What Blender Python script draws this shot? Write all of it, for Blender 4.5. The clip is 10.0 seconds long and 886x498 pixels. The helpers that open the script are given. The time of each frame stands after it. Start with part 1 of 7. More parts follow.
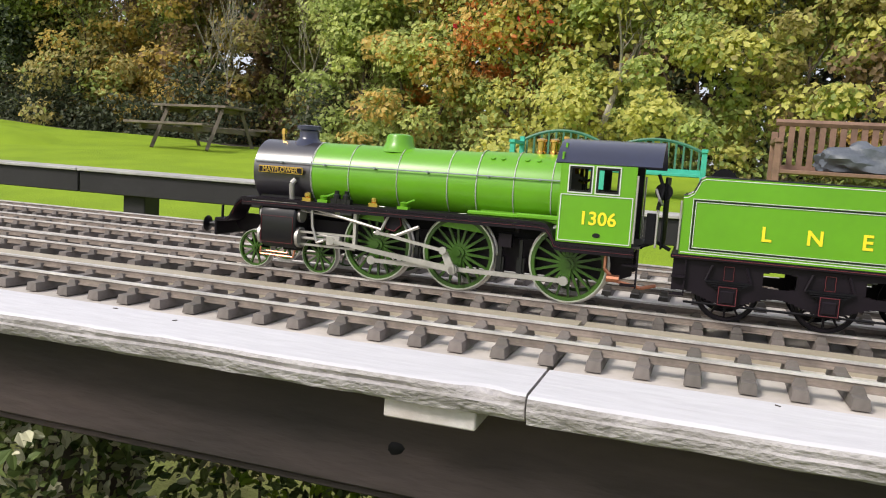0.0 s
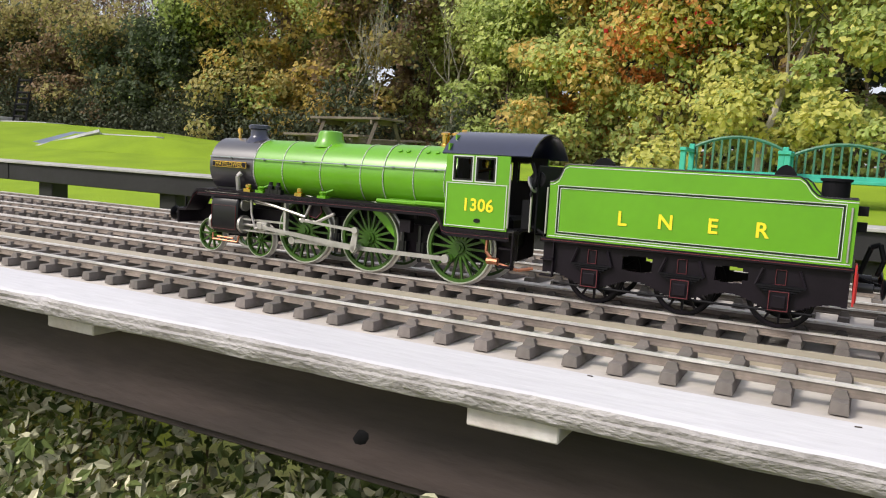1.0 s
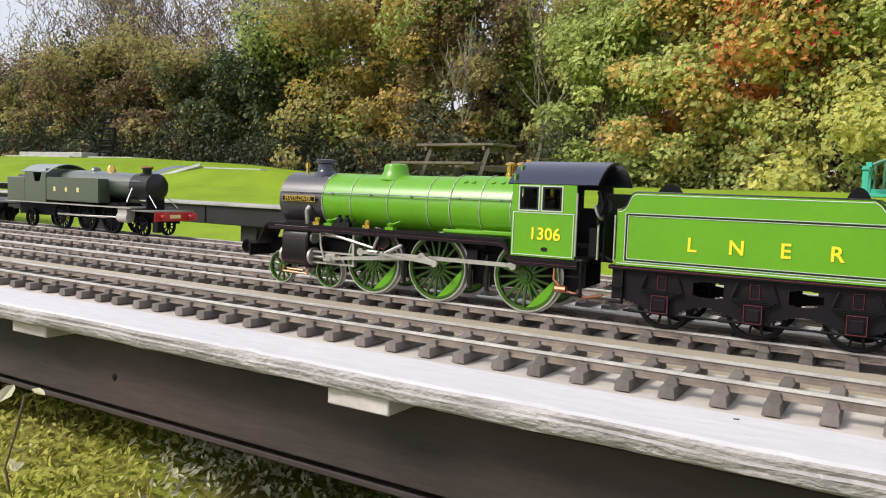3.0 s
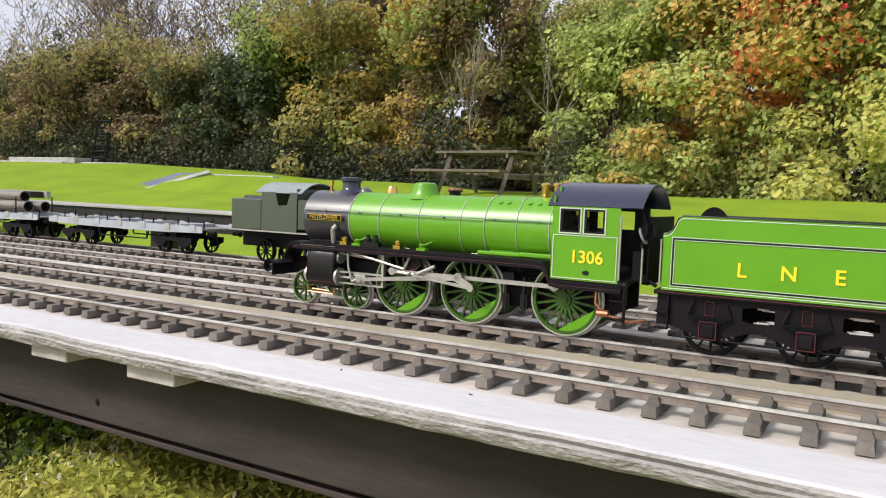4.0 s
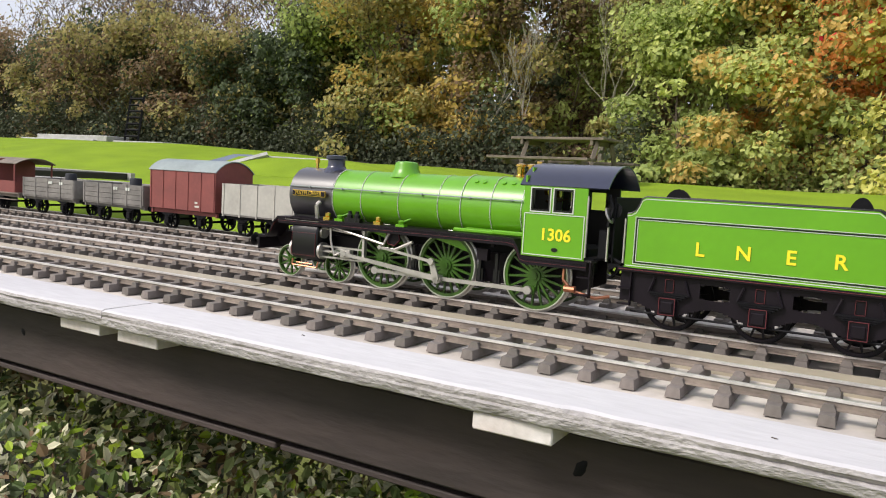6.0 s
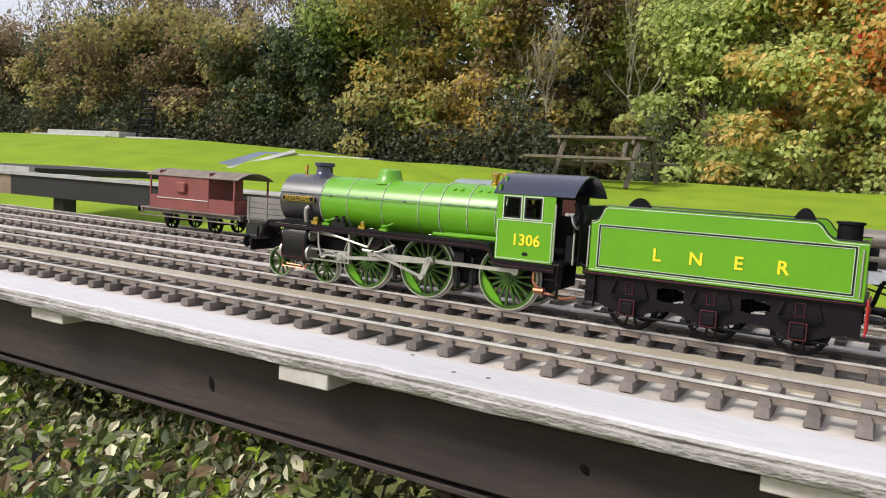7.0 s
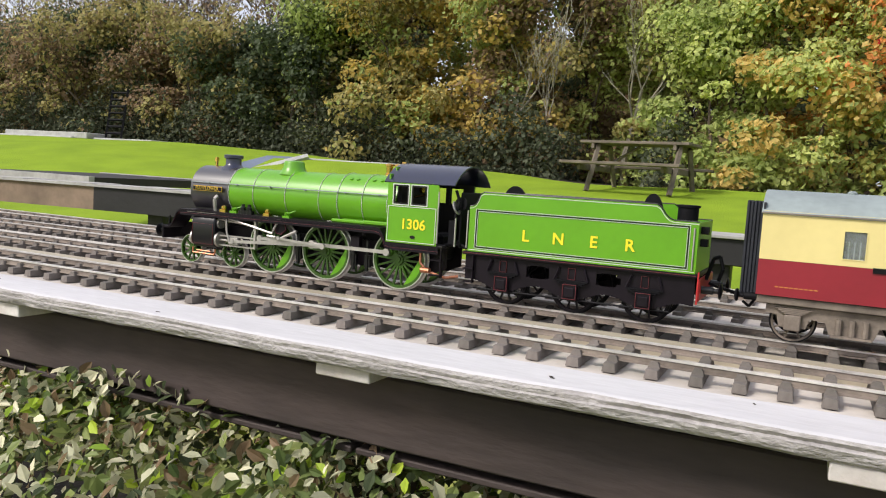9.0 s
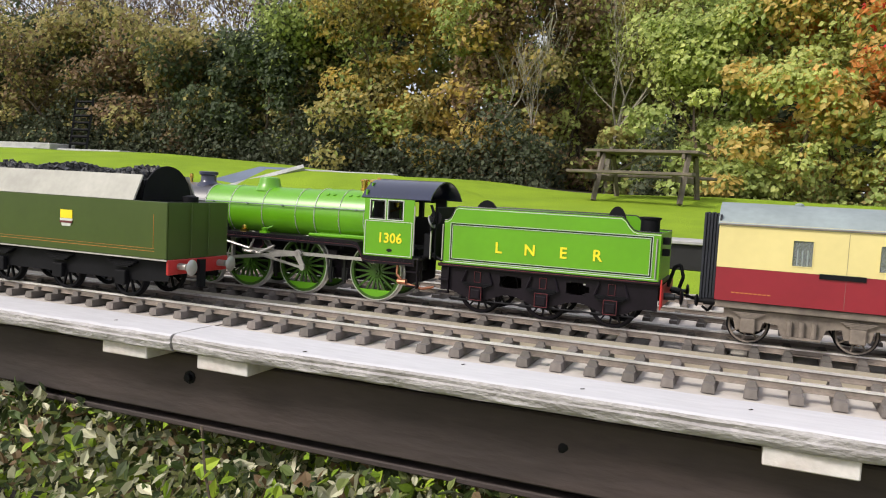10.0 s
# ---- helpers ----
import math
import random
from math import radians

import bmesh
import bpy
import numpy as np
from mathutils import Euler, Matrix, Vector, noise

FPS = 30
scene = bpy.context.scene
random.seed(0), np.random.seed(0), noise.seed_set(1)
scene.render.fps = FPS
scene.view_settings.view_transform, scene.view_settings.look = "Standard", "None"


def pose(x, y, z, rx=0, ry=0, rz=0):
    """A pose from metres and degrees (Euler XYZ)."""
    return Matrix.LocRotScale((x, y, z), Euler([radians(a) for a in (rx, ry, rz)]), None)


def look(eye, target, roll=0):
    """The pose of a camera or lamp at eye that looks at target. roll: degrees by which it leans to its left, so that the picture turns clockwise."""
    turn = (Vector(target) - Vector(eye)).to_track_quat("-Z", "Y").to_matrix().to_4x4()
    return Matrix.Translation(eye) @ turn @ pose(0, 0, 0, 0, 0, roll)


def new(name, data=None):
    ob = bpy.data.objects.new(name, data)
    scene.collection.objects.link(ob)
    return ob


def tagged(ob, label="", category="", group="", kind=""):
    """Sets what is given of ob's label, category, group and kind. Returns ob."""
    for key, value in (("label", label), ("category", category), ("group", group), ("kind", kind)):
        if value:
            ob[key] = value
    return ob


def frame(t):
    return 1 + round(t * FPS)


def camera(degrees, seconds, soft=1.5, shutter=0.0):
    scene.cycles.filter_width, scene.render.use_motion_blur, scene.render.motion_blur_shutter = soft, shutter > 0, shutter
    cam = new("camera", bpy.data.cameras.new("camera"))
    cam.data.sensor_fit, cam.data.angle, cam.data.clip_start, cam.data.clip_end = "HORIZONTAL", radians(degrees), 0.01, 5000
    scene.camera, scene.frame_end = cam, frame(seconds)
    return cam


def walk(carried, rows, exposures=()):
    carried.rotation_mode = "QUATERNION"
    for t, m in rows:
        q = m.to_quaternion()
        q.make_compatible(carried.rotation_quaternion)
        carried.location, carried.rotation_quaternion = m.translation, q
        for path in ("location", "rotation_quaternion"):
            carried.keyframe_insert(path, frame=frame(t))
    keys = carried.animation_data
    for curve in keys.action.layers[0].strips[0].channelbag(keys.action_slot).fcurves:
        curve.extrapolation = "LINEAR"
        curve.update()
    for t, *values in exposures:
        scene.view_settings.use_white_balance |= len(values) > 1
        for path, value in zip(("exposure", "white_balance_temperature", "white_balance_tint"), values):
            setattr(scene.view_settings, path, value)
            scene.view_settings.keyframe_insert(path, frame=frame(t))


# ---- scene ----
cam = camera(59.96, 10.0, soft=1.1)
# seconds, eye x y z, heading (left of +y), pitch, roll, way of the green train along the track
PATH = [
    (0.0, 0.1744, -0.5985, 0.0959, 18.16, -6.16, 3.81, 0.0000),
    (0.5, 0.0150, -0.5700, 0.0888, 23.79, -6.27, 3.30, 0.2748),
    (1.0, -0.1990, -0.5769, 0.0938, 27.69, -6.15, 3.36, 0.5585),
    (1.5, -0.4694, -0.6164, 0.0896, 30.11, -5.84, 3.06, 0.8236),
    (2.0, -0.6787, -0.6118, 0.0931, 31.24, -5.37, 2.68, 1.0531),
    (2.5, -0.9476, -0.5779, 0.1067, 31.56, -4.90, 2.24, 1.3234),
    (3.0, -1.2644, -0.5929, 0.0988, 31.45, -4.56, 1.93, 1.6156),
    (3.2, -1.3995, -0.6101, 0.1006, 31.24, -4.25, 1.83, 1.7302),
    (4.4, -2.1259, -0.5986, 0.1108, 29.82, -4.09, 2.26, 2.4563),
    (4.5, -2.1777, -0.5976, 0.1092, 30.01, -4.09, 2.16, 2.5168),
    (5.0, -2.4826, -0.6193, 0.1046, 29.60, -4.29, 2.64, 2.8146),
    (5.2, -2.5997, -0.6307, 0.1103, 29.85, -4.50, 2.52, 2.9317),
    (6.5, -3.2759, -0.6079, 0.1028, 30.27, -5.38, 3.51, 3.6261),
    (7.0, -3.5701, -0.6457, 0.1167, 30.06, -5.47, 3.42, 3.9448),
    (7.5, -3.8740, -0.6440, 0.1180, 29.36, -5.38, 3.15, 4.2851),
    (8.0, -4.1423, -0.6569, 0.1317, 28.33, -5.30, 3.33, 4.5983),
    (8.5, -4.4450, -0.6814, 0.1199, 26.99, -4.87, 3.36, 4.8982),
    (9.0, -4.7943, -0.6786, 0.1084, 25.91, -5.08, 3.52, 5.2431),
    (9.5, -5.1292, -0.6858, 0.1324, 24.52, -4.97, 3.47, 5.5823),
    (10.0, -5.5029, -0.7169, 0.1147, 22.39, -4.35, 2.98, 5.9446),
]


def heading(eye, yaw, pitch, roll):
    yaw, pitch = radians(yaw), radians(pitch)
    way = Vector((-math.sin(yaw) * math.cos(pitch), math.cos(yaw) * math.cos(pitch), math.sin(pitch)))
    return look(eye, Vector(eye) + way, roll)


walk(cam, [(t, heading((x, y, z), a, b, c)) for t, x, y, z, a, b, c, s in PATH])

# ---- light: autumn sun spread by thin cloud, from behind the viewer ----
SUN_FROM = Vector((-0.44, -0.60, 0.68)).normalized()
world = bpy.data.worlds.new("sky")
scene.world = world
world.use_nodes = True
wn = world.node_tree
sky = wn.nodes.new("ShaderNodeTexSky")
sky.sky_type, sky.sun_disc = "NISHITA", False
sky.sun_elevation = math.asin(SUN_FROM.z)
sky.sun_rotation = math.atan2(SUN_FROM.x, SUN_FROM.y)
sky.air_density, sky.dust_density, sky.ozone_density = 1.0, 4.0, 1.0
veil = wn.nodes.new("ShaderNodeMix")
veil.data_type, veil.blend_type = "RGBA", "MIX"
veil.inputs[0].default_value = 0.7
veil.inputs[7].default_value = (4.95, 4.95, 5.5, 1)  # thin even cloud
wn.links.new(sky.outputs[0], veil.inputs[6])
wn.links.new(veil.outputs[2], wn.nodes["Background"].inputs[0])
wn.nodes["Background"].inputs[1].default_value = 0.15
sun = new("sun", bpy.data.lights.new("sun", "SUN"))
sun.data.energy, sun.data.angle, sun.data.color = 2.8, radians(14), (1.0, 0.94, 0.87)
sun.matrix_world = look(SUN_FROM * 30, (0, 0, 0))
scene.view_settings.exposure = 0.30


# ---- materials ----
def material(name, color, rough=0.5, metal=0.0, vary=0.12, size=30.0, bump=0.0, island=0.0, spec=0.5, other=None, fine=None, translucent=0.0, stretch=None, coat=0.0):
    """A surface with two scales of variation, grain relief and, for loose pieces, a tint of their own."""
    m = bpy.data.materials.new(name)
    m.use_nodes = True
    nt = m.node_tree
    b = nt.nodes["Principled BSDF"]
    b.inputs["Roughness"].default_value, b.inputs["Metallic"].default_value = rough, metal
    b.inputs["Specular IOR Level"].default_value = spec
    co = nt.nodes.new("ShaderNodeTexCoord")
    n1, n2 = nt.nodes.new("ShaderNodeTexNoise"), nt.nodes.new("ShaderNodeTexNoise")
    n1.inputs["Scale"].default_value, n1.inputs["Detail"].default_value = size, 5
    n2.inputs["Scale"].default_value, n2.inputs["Detail"].default_value = fine or size * 7, 3
    b.inputs["Coat IOR"].default_value = 1.65
    b.inputs["Coat Weight"].default_value, b.inputs["Coat Roughness"].default_value = coat, 0.3
    mapping = nt.nodes.new("ShaderNodeMapping")
    mapping.inputs["Scale"].default_value = stretch or (1, 1, 1)
    nt.links.new(co.outputs["Object"], mapping.inputs["Vector"])
    for n in (n1, n2):
        nt.links.new(mapping.outputs[0], n.inputs["Vector"])
    mix = nt.nodes.new("ShaderNodeMix")
    mix.data_type = "RGBA"
    mix.inputs[6].default_value = (*color, 1)
    mix.inputs[7].default_value = (*(other or [c * 0.55 for c in color]), 1)
    ramp = nt.nodes.new("ShaderNodeMapRange")
    ramp.inputs[1].default_value, ramp.inputs[2].default_value = 0.38, 0.68
    ramp.inputs[3].default_value, ramp.inputs[4].default_value = 0.0, min(1.0, vary * 3)
    nt.links.new(n1.outputs["Fac"], ramp.inputs[0])
    nt.links.new(ramp.outputs[0], mix.inputs[0])
    hsv = nt.nodes.new("ShaderNodeHueSaturation")
    val = nt.nodes.new("ShaderNodeMapRange")
    val.inputs[3].default_value, val.inputs[4].default_value = 1 - vary, 1 + vary
    nt.links.new(n2.outputs["Fac"], val.inputs[0])
    nt.links.new(mix.outputs[2], hsv.inputs["Color"])
    last = val.outputs[0]
    if island:
        geo = nt.nodes.new("ShaderNodeNewGeometry") if island > 0 else nt.nodes.new("ShaderNodeObjectInfo")
        rnd = geo.outputs["Random Per Island"] if island > 0 else geo.outputs["Random"]
        r2 = nt.nodes.new("ShaderNodeMapRange")
        r2.inputs[3].default_value, r2.inputs[4].default_value = 1 - abs(island), 1 + abs(island)
        nt.links.new(rnd, r2.inputs[0])
        mul = nt.nodes.new("ShaderNodeMath")
        mul.operation = "MULTIPLY"
        nt.links.new(last, mul.inputs[0])
        nt.links.new(r2.outputs[0], mul.inputs[1])
        last = mul.outputs[0]
        hue = nt.nodes.new("ShaderNodeMapRange")
        hue.inputs[3].default_value, hue.inputs[4].default_value = 0.5 + 0.05 * abs(island), 0.5 - 0.05 * abs(island)
        nt.links.new(rnd, hue.inputs[0])
        nt.links.new(hue.outputs[0], hsv.inputs["Hue"])
    nt.links.new(last, hsv.inputs["Value"])
    nt.links.new(hsv.outputs[0], b.inputs["Base Color"])
    if translucent:
        tr = nt.nodes.new("ShaderNodeBsdfTranslucent")
        ms = nt.nodes.new("ShaderNodeMixShader")
        ms.inputs[0].default_value = translucent
        nt.links.new(hsv.outputs[0], tr.inputs["Color"])
        nt.links.new(b.outputs[0], ms.inputs[1])
        nt.links.new(tr.outputs[0], ms.inputs[2])
        nt.links.new(ms.outputs[0], nt.nodes["Material Output"].inputs[0])
    if bump:
        bp = nt.nodes.new("ShaderNodeBump")
        bp.inputs["Strength"].default_value, bp.inputs["Distance"].default_value = 0.6, bump
        nt.links.new(n2.outputs["Fac"], bp.inputs["Height"])
        nt.links.new(bp.outputs[0], b.inputs["Normal"])
    return m


GREEN = material("apple_green_enamel", (0.110, 0.330, 0.006), 0.4, vary=0.06, size=25, coat=0.4, spec=0.3)
# the engine's apple green, darkened for the shade on the wheels
WHEELGREEN = material("shaded_green_wheel_paint", (0.036, 0.098, 0.008), 0.35, vary=0.2, size=60)
BLACK = material("black_enamel", (0.006, 0.006, 0.008), 0.35, vary=0.2, size=40, coat=0.3, spec=0.2)
SMOKEBOX = material("satin_black_smokebox", (0.020, 0.018, 0.026), 0.4, vary=0.25, size=45, coat=1.0)
NAVY = material("blue_black_roof_enamel", (0.012, 0.016, 0.045), 0.25, vary=0.15, size=30, coat=0.5)
MATT = material("sooty_black", (0.006, 0.006, 0.008), 0.6, vary=0.3, size=60, spec=0.15)
MAROON = material("dark_frame_paint", (0.009, 0.006, 0.010), 0.45, vary=0.25, size=60, spec=0.2)
LINERED = material("red_lining", (0.13, 0.018, 0.024), 0.45)
WHITE = material("white_lining", (0.62, 0.65, 0.60), 0.4)
STEEL = material("bright_steel", (0.48, 0.465, 0.435), 0.46, 0.7, vary=0.15, size=60)
TYRE = material("wheel_tyre_steel", (0.55, 0.60, 0.50), 0.38, 0.7, vary=0.1, size=60)
BRASS = material("polished_brass", (0.80, 0.52, 0.16), 0.22, 1.0, vary=0.1, size=50)
COPPER = material("copper_pipe", (0.50, 0.22, 0.13), 0.4, 1.0, vary=0.12, size=60)
YELLOW = material("yellow_transfer", (0.85, 0.68, 0.02), 0.45, vary=0.04)
RAIL = material("rail_steel", (0.72, 0.69, 0.65), 0.42, 0.5, vary=0.3, size=18, fine=150)
RUSTYRAIL = material("brown_rail_web", (0.27, 0.225, 0.19), 0.6, 0.2, vary=0.3, size=40)
SLEEPER = material("weathered_plastic_sleeper", (0.150, 0.132, 0.118), 0.75, vary=0.3, size=30, bump=0.0006, island=-0.25)
SLEEPERS = material("weathered_plastic_sleepers", (0.150, 0.132, 0.118), 0.75, vary=0.3, size=30, bump=0.0006, island=0.25)
BOARD = material("white_painted_board", (0.53, 0.525, 0.545), 0.8, vary=0.12, size=5, bump=0.0010, other=(0.41, 0.40, 0.42), island=-0.05, stretch=(0.5, 2, 2), fine=90)
EDGE = material("weathered_board_edge", (0.42, 0.40, 0.405), 0.9, vary=0.3, size=34, bump=0.003, other=(0.28, 0.265, 0.26), stretch=(0.9, 1.4, 1.8), fine=240)
DECKGREY = material("dirty_deck_felt", (0.54, 0.495, 0.45), 0.85, vary=0.2, size=12, bump=0.0012)
TAN = material("plywood_strip", (0.38, 0.34, 0.26), 0.7, vary=0.15, size=12, bump=0.0006, other=(0.30, 0.25, 0.18))
BATTEN = material("whitewashed_batten", (0.58, 0.56, 0.55), 0.8, vary=0.2, size=25, bump=0.001, other=(0.40, 0.32, 0.28), island=-0.15)
BEAM = material("dark_creosoted_beam", (0.052, 0.037, 0.035), 0.75, vary=0.32, size=7, bump=0.0015, other=(0.014, 0.011, 0.011), stretch=(0.5, 2, 2), fine=70)
FARBEAM = material("black_trestle_beam", (0.012, 0.011, 0.013), 0.6, vary=0.3, size=5, bump=0.002)
BROWNBEAM = material("weathered_brown_beam", (0.24, 0.17, 0.125), 0.8, vary=0.25, size=5, bump=0.002)
GREYTOP = material("grey_board_top", (0.40, 0.39, 0.38), 0.8, vary=0.2, size=6, bump=0.002)
GRASS = material("autumn_lawn", (0.225, 0.330, 0.024), 0.9, vary=0.2, size=1.6, bump=0.03, other=(0.150, 0.235, 0.020), fine=55, spec=0.1)
ROUGHGRASS = material("rough_weedy_ground", (0.26, 0.28, 0.075), 0.95, vary=0.3, size=9, bump=0.01, other=(0.13, 0.105, 0.05), fine=80, spec=0.1)
MOSS = material("yellow_green_moss", (0.30, 0.33, 0.055), 0.95, vary=0.3, size=14, bump=0.006, other=(0.20, 0.15, 0.06), fine=120, spec=0.1)
SOIL = material("leaf_litter_soil", (0.05, 0.038, 0.025), 0.95, vary=0.4, size=6, bump=0.02)
BARK = material("grey_brown_bark", (0.13, 0.10, 0.075), 0.9, vary=0.35, size=7, bump=0.01)
BIRCH = material("pale_birch_bark", (0.36, 0.33, 0.27), 0.85, vary=0.35, size=6, bump=0.006)
WOOD = material("weathered_grey_timber", (0.17, 0.14, 0.11), 0.85, vary=0.3, size=6, bump=0.004)
TEAK = material("brown_bench_timber", (0.22, 0.13, 0.09), 0.7, vary=0.25, size=6, bump=0.003)
TURQ = material("turquoise_bench_paint", (0.05, 0.42, 0.30), 0.4, vary=0.1, size=6)
DKGREENM = material("green_bench_iron", (0.05, 0.17, 0.10), 0.5, vary=0.15, size=8)
CONCRETE = material("pale_concrete", (0.42, 0.42, 0.41), 0.9, vary=0.2, size=4, bump=0.004)
SLATE = material("grey_blue_slab", (0.12, 0.15, 0.21), 0.7, vary=0.15, size=4)
CREAM = material("cream_coach_paint", (0.70, 0.60, 0.26), 0.4, vary=0.05, size=20)
CRIMSON = material("crimson_coach_paint", (0.25, 0.014, 0.026), 0.4, vary=0.08, size=20)
COACHROOF = material("grey_coach_roof", (0.25, 0.295, 0.30), 0.65, vary=0.15, size=25)
GREYBROWN = material("weathered_underframe", (0.21, 0.175, 0.145), 0.8, vary=0.3, size=50)
BELLOWS = material("blue_black_bellows", (0.018, 0.021, 0.030), 0.75, vary=0.2, size=40)
DARKGREEN = material("dark_green_enamel", (0.040, 0.060, 0.040), 0.3, vary=0.12, size=25, coat=1.0)
BRGREEN = material("brunswick_green_enamel", (0.050, 0.078, 0.017), 0.32, vary=0.08, size=25)
ORANGE = material("orange_lining", (0.5, 0.2, 0.04), 0.5)
RED = material("red_buffer_beam", (0.42, 0.020, 0.020), 0.45, vary=0.12, size=40)
VANRED = material("bauxite_red_paint", (0.21, 0.055, 0.048), 0.65, vary=0.15, size=30)
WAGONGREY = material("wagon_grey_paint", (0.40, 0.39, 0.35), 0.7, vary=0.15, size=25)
WAGONDARK = material("weathered_dark_grey_wagon", (0.20, 0.19, 0.175), 0.75, vary=0.3, size=25)
FLATGREY = material("pale_blue_grey_wagon", (0.40, 0.43, 0.47), 0.6, vary=0.15, size=25)
PIPE = material("bare_steel_pipe", (0.26, 0.23, 0.20), 0.34, 0.6, vary=0.2, size=25)
COAL = material("coal", (0.025, 0.025, 0.027), 0.45, vary=0.3, size=80, bump=0.002)
INNER = material("dark_interior", (0.02, 0.017, 0.016), 0.7, vary=0.2, size=40)
WOODSEAT = material("cab_wood", (0.20, 0.10, 0.05), 0.6, vary=0.2, size=40)
PLASTICBAG = material("grey_cloth_bundle", (0.10, 0.115, 0.14), 0.5, vary=0.25, size=8, bump=0.004)
GLASS = bpy.data.materials.new("window_glass")
GLASS.use_nodes = True
gb = GLASS.node_tree.nodes["Principled BSDF"]
gb.inputs["Roughness"].default_value, gb.inputs["Transmission Weight"].default_value = 0.03, 0.85
gb.inputs["Base Color"].default_value = (0.75, 0.8, 0.85, 1)


def leafmat(name, color, island=0.18, tr=0.5):
    return material(name, color, 0.5, vary=0.15, size=1.5, island=island, spec=0.2, translucent=tr)


LEAF = {
    "dark": leafmat("dark_green_leaves", (0.1, 0.13, 0.07)),
    "olive": leafmat("olive_leaves", (0.43, 0.38, 0.15)),
    "green": leafmat("green_leaves", (0.43, 0.51, 0.17)),
    "yellow": leafmat("yellow_green_leaves", (0.68, 0.66, 0.20)),
    "gold": leafmat("golden_leaves", (0.6, 0.45, 0.13)),
    "brown": leafmat("russet_brown_leaves", (0.30, 0.21, 0.125)),
    "orange": leafmat("orange_leaves", (0.80, 0.36, 0.12)),
    "red": leafmat("red_leaves", (0.72, 0.06, 0.06)),
    "light": leafmat("light_green_leaves", (0.60, 0.66, 0.23)),
    "amber": leafmat("amber_leaves", (0.72, 0.54, 0.18)),
    # leaves darkened to stand in for shade at the foot of the wood
    "ivy": leafmat("shade_dark_leaves", (0.085, 0.100, 0.058), 0.2, 0.3),
    "moss": leafmat("moss_tufts", (0.46, 0.46, 0.10), 0.25, 0.3),
    "hedge": leafmat("glossy_hedge_leaves", (0.15, 0.20, 0.065), 0.5, 0.25),
    # pale leaves, lightened further to stand in for highlights on the hedge
    "hedgepale": leafmat("pale_hedge_leaves", (0.62, 0.61, 0.42), 0.4, 0.25),
    "hedgelime": leafmat("lime_new_leaves", (0.34, 0.48, 0.05), 0.3, 0.35),
}


# ---- mesh helpers ----
def box(bm, x0, x1, y0, y1, z0, z1, m=None):
    vs = [bm.verts.new((x, y, z)) for x in (x0, x1) for y in (y0, y1) for z in (z0, z1)]
    if m is not None:
        for v in vs:
            v.co = m @ v.co
    for f in ((0, 1, 3, 2), (4, 6, 7, 5), (0, 4, 5, 1), (2, 3, 7, 6), (0, 2, 6, 4), (1, 5, 7, 3)):
        bm.faces.new([vs[i] for i in f])
    return vs


def soften(bm, width, segments=1):
    bmesh.ops.recalc_face_normals(bm, faces=bm.faces)
    edges = [e for e in bm.edges if e.is_manifold and e.calc_face_angle(0) > 0.5]
    bmesh.ops.bevel(bm, geom=edges, offset=width, segments=segments, affect="EDGES", clamp_overlap=True)
    return bm


def lathe(bm, profile, m, n=24, cap=True):
    """Turns a profile of (radius, along) about the local z axis, laid by m."""
    rings = []
    for r, a in profile:
        rings.append([bm.verts.new(m @ Vector((r * math.cos(2 * math.pi * i / n), r * math.sin(2 * math.pi * i / n), a))) for i in range(n)])
    for p, q in zip(rings, rings[1:]):
        for i in range(n):
            bm.faces.new((p[i], p[(i + 1) % n], q[(i + 1) % n], q[i]))
    if cap:
        bm.faces.new(rings[0][::-1])
        bm.faces.new(rings[-1])


ALONG_Y = Matrix.Rotation(radians(-90), 4, "X")
ALONG_X = Matrix.Rotation(radians(90), 4, "Y")


def rod(bm, a, b, r, n=8, r2=None):
    a, b = Vector(a), Vector(b)
    d = b - a
    m = Matrix.Translation(a) @ d.to_track_quat("Z", "Y").to_matrix().to_4x4()
    lathe(bm, [(r, 0), (r if r2 is None else r2, d.length)], m, n)


def tube(bm, points, r, n=6):
    for a, b in zip(points, points[1:]):
        rod(bm, a, b, r, n)


def slab(bm, outline, y0, y1):
    """A plate: an outline in x and z, between two places across."""
    a = [bm.verts.new((x, y0, z)) for x, z in outline]
    b = [bm.verts.new((x, y1, z)) for x, z in outline]
    n = len(outline)
    bm.faces.new(a)
    bm.faces.new(b[::-1])
    for i in range(n):
        bm.faces.new((a[i], b[i], b[(i + 1) % n], a[(i + 1) % n]))


def prism_x(bm, outline, x0, x1):
    """A body along the track: an outline in y and z."""
    a = [bm.verts.new((x0, y, z)) for y, z in outline]
    b = [bm.verts.new((x1, y, z)) for y, z in outline]
    n = len(outline)
    bm.faces.new(a)
    bm.faces.new(b[::-1])
    for i in range(n):
        bm.faces.new((a[i], b[i], b[(i + 1) % n], a[(i + 1) % n]))


def arc(cx, cz, r, a0, a1, n=8):
    return [(cx + r * math.cos(radians(a0 + (a1 - a0) * i / n)), cz + r * math.sin(radians(a0 + (a1 - a0) * i / n))) for i in range(n + 1)]


def roof_outline(half, eave, top, thick, n=10):
    """The shell of a curved roof, across the track."""
    rise = top - eave
    r = (half * half + rise * rise) / (2 * rise)
    a = math.degrees(math.asin(half / r))
    outer = arc(0, top - r, r, 90 - a, 90 + a, n)
    inner = arc(0, top - r, r - thick, 90 + a, 90 - a, n)
    return outer + inner


